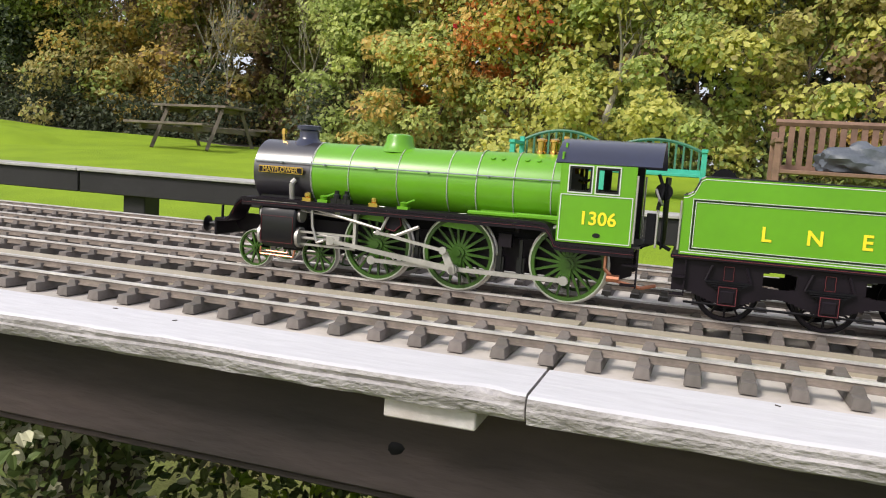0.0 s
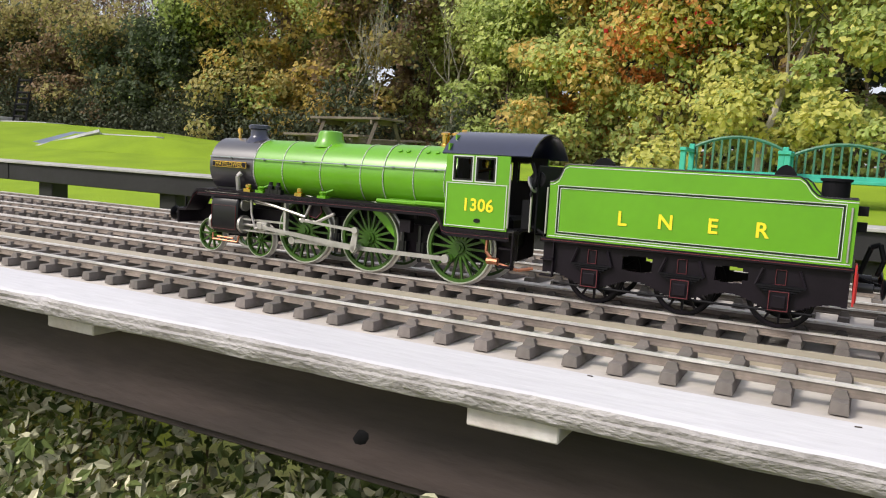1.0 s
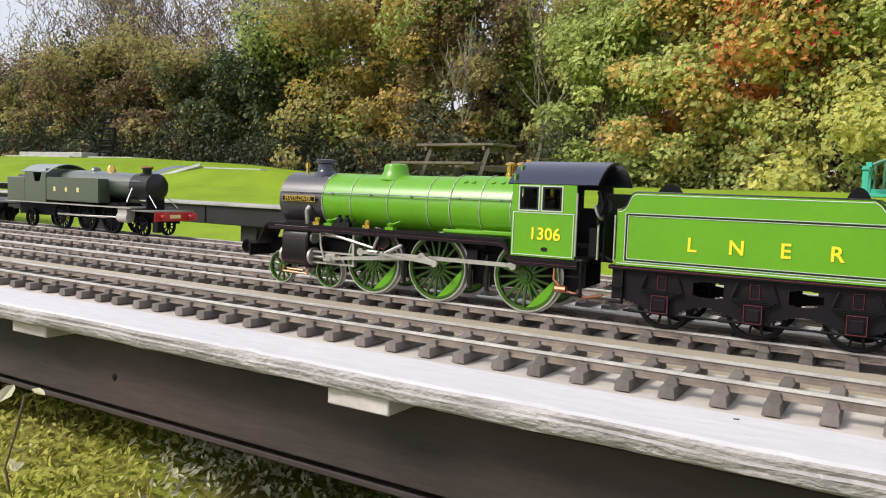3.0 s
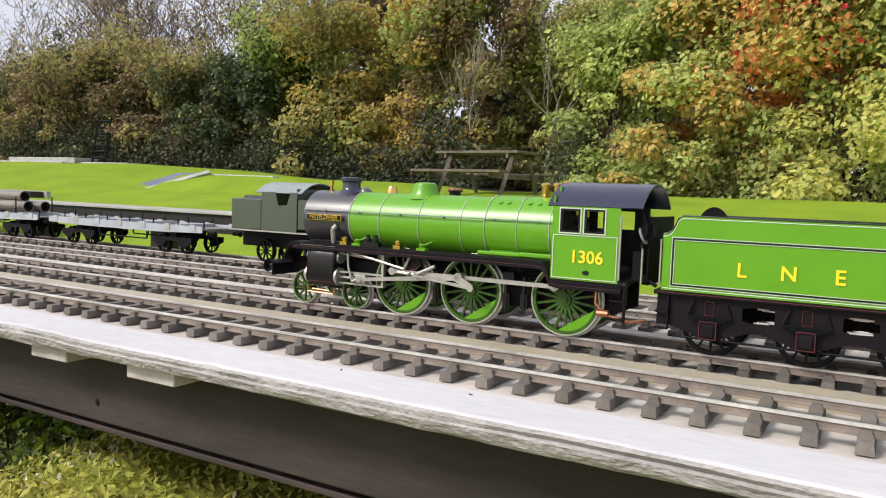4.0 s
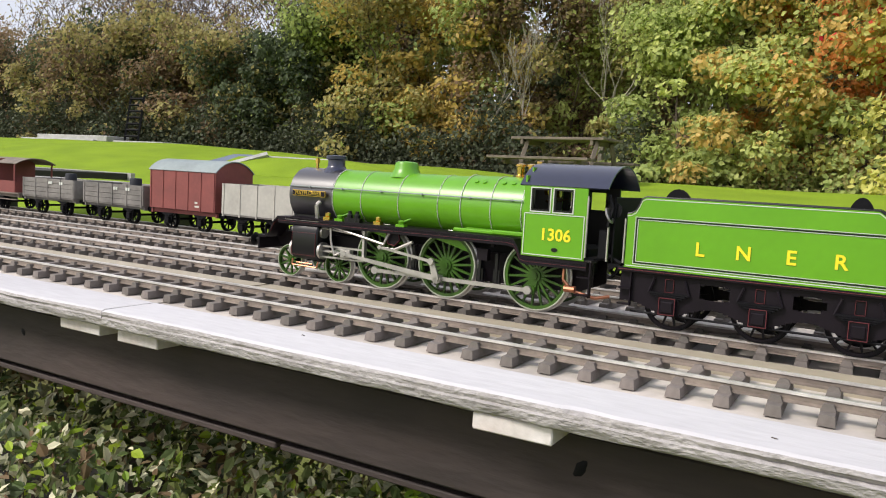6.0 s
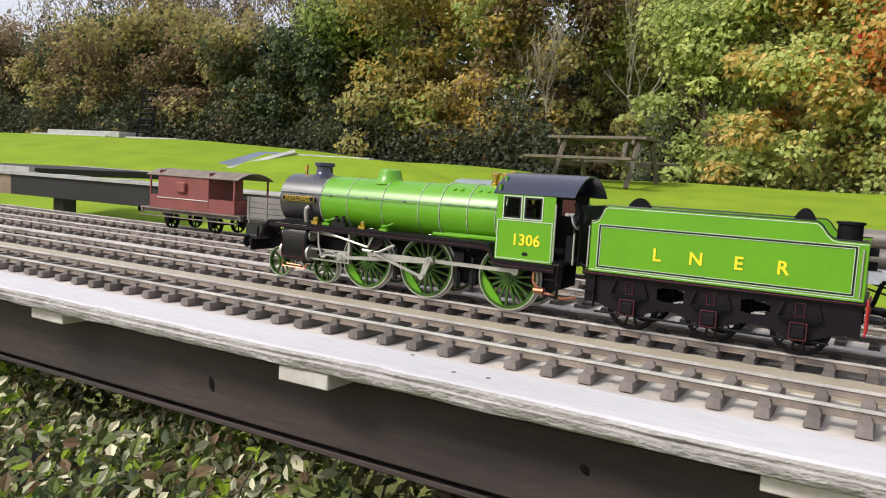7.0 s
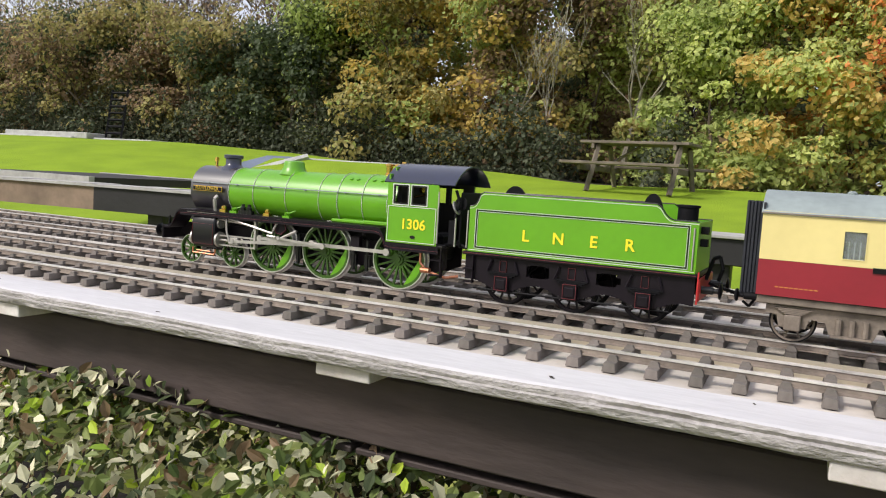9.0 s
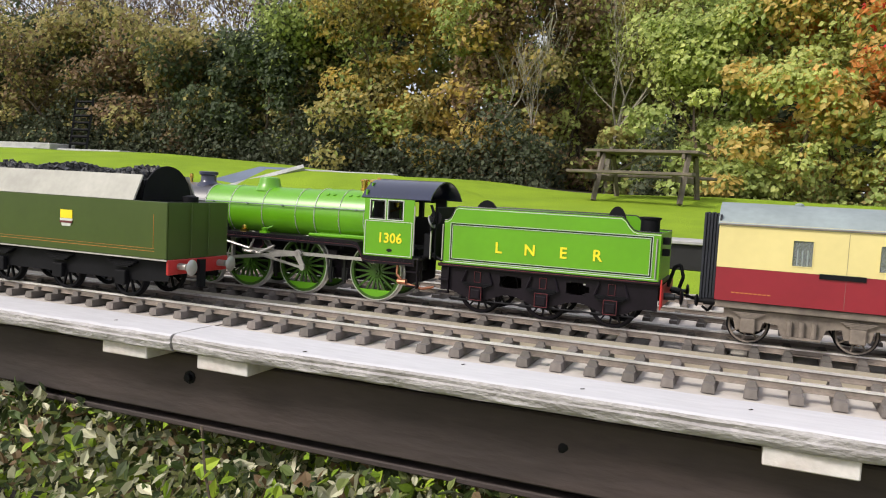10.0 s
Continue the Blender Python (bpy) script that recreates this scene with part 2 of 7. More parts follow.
def mesh_of(name, bm, mat, smooth=False):
    bmesh.ops.recalc_face_normals(bm, faces=bm.faces)
    me = bpy.data.meshes.new(name)
    bm.to_mesh(me)
    bm.free()
    for m in mat if isinstance(mat, (list, tuple)) else [mat]:
        me.materials.append(m)
    if smooth:
        me.polygons.foreach_set("use_smooth", [True] * len(me.polygons))
        me.set_sharp_from_angle(angle=radians(35))
    return me


def part(name, bm, mat, parent=None, label="", at=None, smooth=True):
    ob = new(name, mesh_of(name, bm, mat, smooth))
    if parent is not None:
        ob.parent = parent
    if at is not None:
        ob.matrix_basis = at
    if label:
        tagged(ob, label)
    return ob


def thing(name, label, category, at=None, group="", kind=""):
    ob = new(name)
    ob.empty_display_size = 0.05
    tagged(ob, label, category, group, kind)
    if at is not None:
        ob.matrix_basis = at
    return ob


def words(name, text, size, mat, parent, m, label="", depth=0.0003):
    cu = bpy.data.curves.new(name, "FONT")
    cu.body, cu.size, cu.extrude, cu.align_x, cu.align_y, cu.resolution_u = text, size, depth, "CENTER", "CENTER", 3
    cu.offset = size * 0.018
    tmp = new(name, cu)
    me = bpy.data.meshes.new_from_object(tmp.evaluated_get(bpy.context.evaluated_depsgraph_get()))
    bpy.data.objects.remove(tmp)
    me.materials.clear()
    me.materials.append(mat)
    ob = new(name, me)
    ob.parent, ob.matrix_basis = parent, m
    if label:
        tagged(ob, label)
    return ob


def side_face(x, y, z):
    """Upright lettering on the side that faces -y."""
    return pose(x, y, z, 90, 0, 0)


def frame_lines(bm, x0, x1, z0, z1, y, w, thick=0.0004):
    for a, b, c, d in ((x0, x1, z0, z0 + w), (x0, x1, z1 - w, z1), (x0, x0 + w, z0 + w, z1 - w), (x1 - w, x1, z0 + w, z1 - w)):
        box(bm, a, b, y - thick, y + thick, c, d)


def wheel_meshes(r, spokes, name, web, tyre=None, apart=False):
    """The spoked centre and the tyre of a wheel, about the y axis."""
    bm = bmesh.new()
    lathe(bm, [(r * 0.17, -0.0028), (r * 0.17, 0.0028)], ALONG_Y, 14)
    lathe(bm, [(r * 0.09, -0.0042), (r * 0.09, 0.003)], ALONG_Y, 10)
    sp = bmesh.new()
    vs = box(sp, r * 0.12, r * 0.90, -0.0011, 0.0011, -r * 0.017 - 0.0003, r * 0.017 + 0.0003)
    for v in vs:
        if v.co.x < r * 0.5:
            v.co.z *= 1.5
    if not apart:
        one = mesh_of("tmp", sp, web)
        for i in range(spokes):
            k = len(bm.verts)
            bm.from_mesh(one)
            bm.verts.ensure_lookup_table()
            bmesh.ops.transform(bm, matrix=Matrix.Rotation(2 * math.pi * i / spokes, 4, "Y"), verts=bm.verts[k:])
        spoke = None
    else:
        spoke = (mesh_of("spoke", sp, web), spokes)
    n = 40
    for rr, ri, y0, y1 in ((r * 0.955, r * 0.86, -0.0021, 0.0017),):
        rings = [[bm.verts.new((q * math.cos(2 * math.pi * i / n), y, q * math.sin(2 * math.pi * i / n))) for i in range(n)] for q, y in ((ri, y0), (rr, y0), (rr, y1), (ri, y1))]
        for p, q in zip(rings, rings[1:] + rings[:1]):
            for i in range(n):
                bm.faces.new((p[i], p[(i + 1) % n], q[(i + 1) % n], q[i]))
    centre = mesh_of(name + "_centre", bm, web, True)
    bm = bmesh.new()
    rings = [[bm.verts.new((q * math.cos(2 * math.pi * i / n), y, q * math.sin(2 * math.pi * i / n))) for i in range(n)] for q, y in ((r * 0.953, -0.0026), (r * 0.985, -0.0026), (r, -0.002), (r, 0.0022), (r * 1.05, 0.0028), (r * 1.05, 0.0038), (r * 0.945, 0.0038))]
    for k, (p, q) in enumerate(zip(rings, rings[1:] + rings[:1])):
        for i in range(n):
            bm.faces.new((p[i], p[(i + 1) % n], q[(i + 1) % n], q[i])).material_index = 0 if k == 0 else 1
    return centre, mesh_of(name + "_tyre", bm, [tyre or MATT, RAIL if tyre else MATT], True), spoke


TURNING = []  # wheel, pose at rest, radius, whether it rides with the green train


def wheel(meshes, parent, x, y, z, r, turns=False, name="wheel", extra=None):
    w = new(name, meshes[0])
    w.parent = parent
    flip = 180 if y > 0 else 0
    w.matrix_basis = pose(x, y, z, 0, 0, flip)
    t = new("tyre", meshes[1])
    t.parent = w
    tagged(t, "thin steel tyre")
    if meshes[2]:
        for i in range(meshes[2][1]):
            o = new("spoke", meshes[2][0])
            o.parent, o.matrix_basis = w, Matrix.Rotation(2 * math.pi * i / meshes[2][1], 4, "Y")
    if extra:
        for label, mesh in extra:
            e = new(label, mesh)
            e.parent = w
    if turns:
        TURNING.append((w, (x, y, z), r, flip))
    return w


def buffer(parent, x, y, z, way, mat=BLACK, r=0.007):
    bm = bmesh.new()
    m = Matrix.Translation((x, y, z)) @ Matrix.Rotation(radians(90 * way), 4, "Y")
    lathe(bm, [(0.0032, 0), (0.0030, 0.009), (0.0018, 0.0095), (0.0018, 0.013), (r * 0.8, 0.0135), (r, 0.0145), (r * 0.8, 0.0158), (0.001, 0.0165)], m, 16)
    part("buffer", bm, mat, parent)


# ---- ground ----
def ground_z(x, y):
    def step(a, b, v):
        q = min(1.0, max(0.0, (v - a) / (b - a)))
        return q * q * (3 - 2 * q)

    z = -0.62 + 0.50 * step(1.0, 7.0, y) + 0.32 * step(6.0, 10.5, y) + 0.9 * step(13, 40, y)
    z += 0.22 * step(-11.0, -16.0, x) * step(3, 8, y)
    z += 0.10 * step(-8.5, -9.8, x) * step(5.5, 8, y)
    return z + 0.02 * noise.noise(Vector((x * 0.6, y * 0.6, 0))) * step(0.5, 3, y)


def ground():
    xs = [-600, -200, -80] + [-45 + 0.6 * i for i in range(111)] + [60, 200, 600]
    ys = [-600, -150, -40, -12] + [-5 + 0.5 * i for i in range(61)] + [45, 90, 250, 600]
    bm = bmesh.new()
    grid = [[bm.verts.new((x, y, ground_z(x, y))) for y in ys] for x in xs]
    for i in range(len(xs) - 1):
        for j in range(len(ys) - 1):
            f = bm.faces.new((grid[i][j], grid[i + 1][j], grid[i + 1][j + 1], grid[i][j + 1]))
            # unseen strip on the camera's side is dull to cut green bounce light
            f.material_index = 1 if ys[j] >= 12.4 or (-1 <= ys[j] < 0.5 and not -3.0 < xs[i] < -1.6) else 2 if -5 <= ys[j] < 1.0 else 0
    ob = part("ground", bm, [GRASS, SOIL, ROUGHGRASS])
    tagged(ob, "bright green mown lawn rising towards a wood", "lawn", kind="structure")


# ---- the raised railway ----
TRACKS = (-0.135, 0.0, 0.138, 0.276)
DECK_JOINTS = (1.3, 0.104, -1.111, -3.547, -4.704, -5.936, -7.15, -8.4, -9.7, -11.0, -12.3, -13.6)
BATTENS = (0.86, 0.45, 0.048, -0.342, -0.685, -1.132, -1.172, -1.083, -1.545, -1.907, -2.38, -2.508, -2.812, -3.194, -3.588, -3.521, -3.924, -4.235, -4.752, -4.679, -5.088, -5.465, -5.994, -5.890, -6.4, -6.8, -7.3, -7.8, -8.3)


def deck():
    base = thing("trestle", "long raised timber trestle carrying four model railway tracks", "trestle", kind="structure")
    rng = random.Random(3)
    for n, (b, a) in enumerate(zip(DECK_JOINTS, DECK_JOINTS[1:])):
        bm = bmesh.new()
        gap = 0.0008
        edge = -0.233 + rng.uniform(-0.0008, 0.0008) - (0.008 if n == 0 else 0.005 if n == 1 else 0)
        # top lip, split front with ragged plies, under side
        steps = int((b - a) / 0.007)
        rings = []
        for i in range(steps + 1):
            x = a + gap + (b - a - 2 * gap) * i / steps
            rough = lambda f, k: noise.noise(Vector((x * f, k * 3.7, n * 5.1)))
            wave = 0.0012 * rough(9, 1)
            lip = edge + 0.0012 * rough(24, 2) + 0.0009 * rough(110, 3)
            chip = max(0.0, rough(31, 4) - 0.22) * 0.010
            split = max(0.0, rough(17, 5) + 0.15) * 0.0035
            row = [(-0.182, -0.0125), (-0.205, -0.0125 + 0.0003 * rough(20, 6)), (lip + 0.0035 + chip, -0.0126 + 0.5 * wave), (lip + 0.0008 + chip * 0.8, -0.0137 + wave), (lip + chip * 0.3, -0.0158 + wave + 0.0006 * rough(60, 7)),
                   (lip + 0.0004 + split, -0.0184 + wave + 0.001 * rough(14, 8)), (lip - 0.0003 + 0.0008 * rough(70, 9), -0.0196 + wave + 0.001 * rough(14, 8)), (lip + 0.0006 + 0.0012 * rough(45, 10), -0.0225 + wave),
                   (lip + 0.0018 + 0.0016 * rough(55, 11), -0.0252 + wave), (lip + 0.0040 + 0.0018 * rough(38, 12), -0.0270), (-0.182, -0.0270)]
            rings.append([bm.verts.new((x, p, q)) for p, q in row])
        for p, q in zip(rings, rings[1:]):
            for k in range(11):
                f = bm.faces.new((p[k], q[k], q[(k + 1) % 11], p[(k + 1) % 11]))
                f.material_index = 1 if 3 <= k <= 9 else 0
        for f in (bm.faces.new(rings[0]), bm.faces.new(rings[-1][::-1])):
            f.material_index = 1
        part("edge_board", bm, [BOARD, EDGE], base, "white painted weathered edge board with a chipped front", smooth=False)
        bm = bmesh.new()
        box(bm, a + 0.002, b - 0.002, -0.1815, 0.352, -0.027, -0.0135)
        part("deck_panel", bm, DECKGREY, base, "dirty grey-brown deck panel under the tracks")
    for y0, y1, mat in ((-0.0905, -0.0445, TAN), (0.046, 0.092, DECKGREY), (0.184, 0.230, DECKGREY)):
        bm = bmesh.new()
        for a, b in zip(DECK_JOINTS[1:], DECK_JOINTS):
            box(bm, a + 0.002, b - 0.002, y0, y1, -0.0135, -0.0090)
        part("filler_strip", bm, mat, base, "plain plywood strip between two tracks")
    # battens below the deck, with their ends showing
    for x in BATTENS:
        bm = bmesh.new()
        w, t = rng.uniform(0.0225, 0.0265), rng.uniform(0.0100, 0.0120)
        box(bm, -w, w, -0.2245 + rng.uniform(-0.004, 0.003), 0.34, -0.0275 - t, -0.0275)
        part("batten", soften(bm, 0.0008), BATTEN, base, at=pose(x, 0, 0, 0, 0, rng.uniform(-1.5, 1.5)))
    # front and back stringers in lengths
    for n, (b, a) in enumerate(((1.3, -1.12), (-1.12, -4.423), (-4.423, -8.4), (-8.4, -11.0), (-11.0, -13.6))):
        bm = bmesh.new()
        box(bm, a + 0.001, b - 0.001, -0.192, -0.170, -0.096 + rng.uniform(-0.003, 0.003), -0.0395)
        part("stringer", soften(bm, 0.0015), BEAM, base, "dark creosoted front stringer with knots and bolts")
        bm = bmesh.new()
        box(bm, a + 0.001, b - 0.001, 0.315, 0.337, -0.100, -0.0395)
        part("stringer", soften(bm, 0.0015), BEAM, base, "dark creosoted back stringer")
    # thin ledge under the stringer
    for b, a in ((1.3, -1.2), (-1.2, -2.05), (-2.05, -3.4), (-3.4, -5.1), (-5.1, -7.4), (-7.4, -10.0)):
        bm = bmesh.new()
        box(bm, a + 0.002, b - 0.002, -0.186 + rng.uniform(-0.002, 0.002), -0.150, -0.1055, -0.1005)
        part("ledge", soften(bm, 0.001), BEAM, base, "thin dark timber ledge under the stringer")
    # packing between stringer and deck, a shadowed strip set back
    bm = bmesh.new()
    box(bm, -13.6, 1.3, -0.165, -0.150, -0.0394, -0.0272)
    part("packing_strip", bm, BEAM, base)
    # coach bolts and knots
    bolts = ((-4.455, -0.061), (-4.475, -0.058), (-4.495, -0.056), (-4.552, -0.055), (-4.572, -0.053), (-4.592, -0.051), (-5.95, -0.058))
    for x, z in bolts:
        bm = bmesh.new()
        lathe(bm, [(0.006, 0), (0.006, 0.0015), (0.0035, 0.0016), (0.0035, 0.005), (0.002, 0.0055)], Matrix.Translation((x, -0.1915, z)) @ Matrix.Rotation(radians(90), 4, "X"), 8)
        part("bolt", bm, MATT, base)
    for x, z in ((-0.90, -0.066), (0.02, -0.07), (-1.32, -0.062), (-1.83, -0.07), (-2.48, -0.078), (-3.16, -0.06), (-3.72, -0.062), (-4.05, -0.07), (-5.62, -0.062), (-0.45, -0.075)):
        bm = bmesh.new()
        m = Matrix.Translation((x, -0.1918, z)) @ Matrix.Rotation(radians(90), 4, "X") @ Matrix.Rotation(rng.uniform(0, 3), 4, "Z") @ Matrix.Diagonal((rng.uniform(0.5, 1.0), rng.uniform(0.35, 0.7), 1, 1))
        lathe(bm, [(0.0075, 0), (0.006, 0.0005), (0.003, 0.0011), (0.001, 0.0012)], m, 9)
        for v in bm.verts:
            v.co.x += 0.0012 * noise.noise(v.co * 300)
            v.co.z += 0.0012 * noise.noise(v.co * 260 + Vector((3, 0, 0)))
        part("knot", bm, MATT, base, "dark raised timber knot")
    # posts
    for x in (0.7, -0.6, -4.0, -5.3, -7.6, -9.2):
        for y in (0.18, 0.30):
            bm = bmesh.new()
            box(bm, x - 0.035, x + 0.035, y - 0.011, y + 0.011, ground_z(x, y) - 0.05, -0.04)
            part("post", soften(bm, 0.002), BEAM, base)
    # fallen bits on the white edge board
    bits = thing("fallen_bits", "small dry leaf and twig bits on the board", "litter", kind="stuff")
    bm = bmesh.new()
    for i in range(26):
        x, y = rng.uniform(-7, 0.6), rng.uniform(-0.225, -0.185)
        box(bm, -0.0012, 0.0018, -0.0004, 0.0004, 0, 0.0004, pose(x, y, -0.0124, 0, 0, rng.uniform(-70, 70)))
    part("bits", bm, SOIL, bits)


def rail_profile():
    return [(-0.0028, -0.0062), (0.0028, -0.0062), (0.0028, -0.0053), (0.0007, -0.0047), (0.0007, -0.0020), (0.0016, -0.0016), (0.0016, -0.0002), (0.0012, 0), (-0.0012, 0), (-0.0016, -0.0002), (-0.0016, -0.0016), (-0.0007, -0.0020), (-0.0007, -0.0047), (-0.0028, -0.0053)]


def sleeper_bmesh():
    bm = bmesh.new()
    vs = box(bm, -0.0046, 0.0046, -0.0385, 0.0385, -0.0126, -0.0066)
    for v in vs:
        if v.co.z > -0.01:
            v.co.x *= 0.82
            v.co.y *= 0.982
    for s in (-1, 1):
        for o in (-1, 1):
            y = s * 0.0241 + o * 0.0037
            for v in box(bm, -0.0040, 0.0040, y - 0.0020, y + 0.0020, -0.0066, -0.0028 if o * s > 0 else -0.0038):
                if v.co.z > -0.005:
                    v.co.x *= 0.6
                    v.co.y = s * 0.0241 + (v.co.y - s * 0.0241) * 0.86
    return bm


def tracks():
    rng = random.Random(8)
    pitch = 0.0268
    one = mesh_of("sleeper", sleeper_bmesh(), SLEEPER)
    for n, y in enumerate(TRACKS):
        base = thing("railway_track", "model railway track with steel rails on grey-brown sleepers", "railway track", group="parallel tracks on the trestle", kind="structure")
        for s in (-1, 1):
            bm = bmesh.new()
            prism_x(bm, [(y + s * 0.0241 + a, b) for a, b in rail_profile()], -13.6, 1.3)
            bm.faces.ensure_lookup_table()
            for k, f in enumerate(bm.faces):
                f.material_index = 0 if 7 <= k <= 11 else 1
            part("rail", bm, [RAIL, RUSTYRAIL], base, smooth=False)
        verts, faces = [], []
        count = int(14.8 / pitch)
        for i in range(count):
            x = 1.28 - i * pitch + rng.uniform(-0.0012, 0.0012)
            turn = rng.uniform(-1.6, 1.6)
            if n == 0 and -7.2 < x < 0.75:
                ob = new("sleeper", one)
                ob.parent, ob.matrix_basis = base, pose(x, y, 0, 0, 0, turn)
            else:
                m = pose(x, y, 0, 0, 0, turn)
                k = len(verts)
                verts += [m @ v.co for v in one.vertices]
                faces += [[k + j for j in p.vertices] for p in one.polygons]
        me = bpy.data.meshes.new("sleepers")
        me.from_pydata(verts, [], faces)
        me.materials.append(SLEEPERS)
        ob = new("sleepers", me)
        ob.parent = base
        tagged(ob, "row of grey-brown plastic sleepers with rail chairs", kind="stuff")


def far_trestle():
    """The return side of the line, beyond the lawn's near strip."""
    base = thing("far_trestle", "low dark timber trestle on posts across the lawn", "trestle", kind="structure")
    top = -0.012
    def y_at(x):
        return 2.0 if x > -6.4 else 2.0 - 0.045 * (x + 6.4) ** 2 * 0.55
    xs = [3.5, 1.5, -0.4, -2.3, -4.2, -6.4]
    for b, a in zip(xs, xs[1:]):
        bm = bmesh.new()
        box(bm, a + 0.004, b - 0.004, 1.985, 2.02, top - 0.10, top - 0.012)
        part("beam", soften(bm, 0.003), FARBEAM, base, "black painted side beam")
        bm = bmesh.new()
        box(bm, a + 0.002, b - 0.002, 1.97, 2.20, top - 0.0118, top)
        part("board", soften(bm, 0.002), GREYTOP, base)
        for x in (a + 0.25, (a + b) / 2 + 0.2):
            bm = bmesh.new()
            box(bm, x - 0.055, x + 0.055, 2.025, 2.12, ground_z(x, 2.07) - 0.05, top - 0.013)
            part("post", soften(bm, 0.004), FARBEAM, base)
    # the curve towards the near line, with a weathered brown side
    n = 16
    xs = [-6.4 - 3.6 * i / n for i in range(n + 1)]
    for i in range(n):
        a, b = Vector((xs[i], y_at(xs[i]), 0)), Vector((xs[i + 1], y_at(xs[i + 1]), 0))
        d = (b - a).normalized()
        side = Vector((d.y, -d.x, 0))
        if side.y > 0:
            side = -side
        for name, mat, p, q, z0, z1 in (("beam", FARBEAM if i < 7 else BROWNBEAM, 0.0, 0.035, top - 0.125, top - 0.012), ("board", GREYTOP, -0.015, 0.18, top - 0.0118, top + 0.003 * (i % 2))):
            bm = bmesh.new()
            vs = [bm.verts.new((*(e - side * o).xy, z)) for e in (a, b) for o in (p, q) for z in (z0, z1)]
            for f in ((0, 1, 3, 2), (4, 6, 7, 5), (0, 4, 5, 1), (2, 3, 7, 6), (0, 2, 6, 4), (1, 5, 7, 3)):
                bm.faces.new([vs[j] for j in f])
            part(name, bm, mat, base, "weathered brown side beam" if mat is BROWNBEAM else "")
    for x in (-7.65, -8.9):
        bm = bmesh.new()
        y = y_at(x) + 0.1
        box(bm, x - 0.05, x + 0.05, y - 0.04, y + 0.04, ground_z(x, y) - 0.05, top - 0.013)
        part("post", soften(bm, 0.004), FARBEAM, base)
    # flat dark slab beyond the curve, placed and sized to fit the camera's view
    bm = bmesh.new()
    box(bm, -10.0, -8.7, 2.5, 3.7, -0.05, 0.0)
    tagged(part("inspection_pit", bm, INNER, base), "flat dark slab edged with pale boards, placed to fit the camera's view")
    for y0, y1 in ((2.46, 2.499), (3.701, 3.74)):
        bm = bmesh.new()
        box(bm, -10.05, -8.65, y0, y1, -0.06, 0.006)
        part("rim_board", bm, GREYTOP, base)


# ---- foliage ----
def leaves(points, size, rng, long=1.5, out=None):
    """Small folded leaves scattered at the points, turned outwards and to the light: vertices and faces."""
    n = len(points)
    c = rng.normal(size=(n, 3)) * 0.55 + np.array([-0.15, -0.35, 0.45])
    if out is not None:
        c = c + out * 0.65
    c /= np.linalg.norm(c, axis=1, keepdims=True)
    a = np.cross(c, rng.normal(size=(n, 3)))
    a /= np.linalg.norm(a, axis=1, keepdims=True) + 1e-9
    b = np.cross(c, a)
    s = size * rng.uniform(0.6, 1.35, (n, 1))
    v = np.empty((n, 4, 3))
    v[:, 0] = points - a * s * long * 0.5
    v[:, 1] = points + b * s * 0.5 + c * s * 0.10
    v[:, 2] = points + a * s * long * 0.5
    v[:, 3] = points - b * s * 0.5 + c * s * 0.10
    return v.reshape(-1, 3), np.arange(4 * n).reshape(-1, 4)


def round_leaves(points, size, rng, up=0.6):
    """Oval leaves folded on the midrib, tending to face the light."""
    n = len(points)
    c = rng.normal(size=(n, 3)) * 0.75 + np.array([-0.25, -0.45, up])
    c /= np.linalg.norm(c, axis=1, keepdims=True)
    a = np.cross(c, rng.normal(size=(n, 3)))
    a /= np.linalg.norm(a, axis=1, keepdims=True) + 1e-9
    b = np.cross(c, a)
    s = size * rng.uniform(0.55, 1.4, (n, 1))
    v = np.empty((n, 6, 3))
    v[:, 0] = points - a * s * 0.9
    v[:, 1] = points - a * s * 0.15 + b * s * 0.52 + c * s * 0.16
    v[:, 2] = points + a * s * 0.55 + b * s * 0.36 + c * s * 0.10
    v[:, 3] = points + a * s * 0.95 - c * s * 0.12
    v[:, 4] = points + a * s * 0.55 - b * s * 0.36 + c * s * 0.10
    v[:, 5] = points - a * s * 0.15 - b * s * 0.52 + c * s * 0.16
    base = np.arange(n)[:, None] * 6
    return v.reshape(-1, 3), np.concatenate([base + [0, 1, 2, 3], base + [0, 3, 4, 5]], 1).reshape(-1, 4)


def leaf_mesh(name, clouds, mats):
    vs, fs, ms, k = [], [], [], 0
    for i, (v, f) in enumerate(clouds):
        vs.append(v)
        fs.append(f + k)
        ms.append(np.full(len(f), i))
        k += len(v)
    me = bpy.data.meshes.new(name)
    me.from_pydata(np.concatenate(vs).tolist(), [], np.concatenate(fs).tolist())
    for m in mats:
        me.materials.append(m)
    me.polygons.foreach_set("material_index", np.concatenate(ms))
    return me


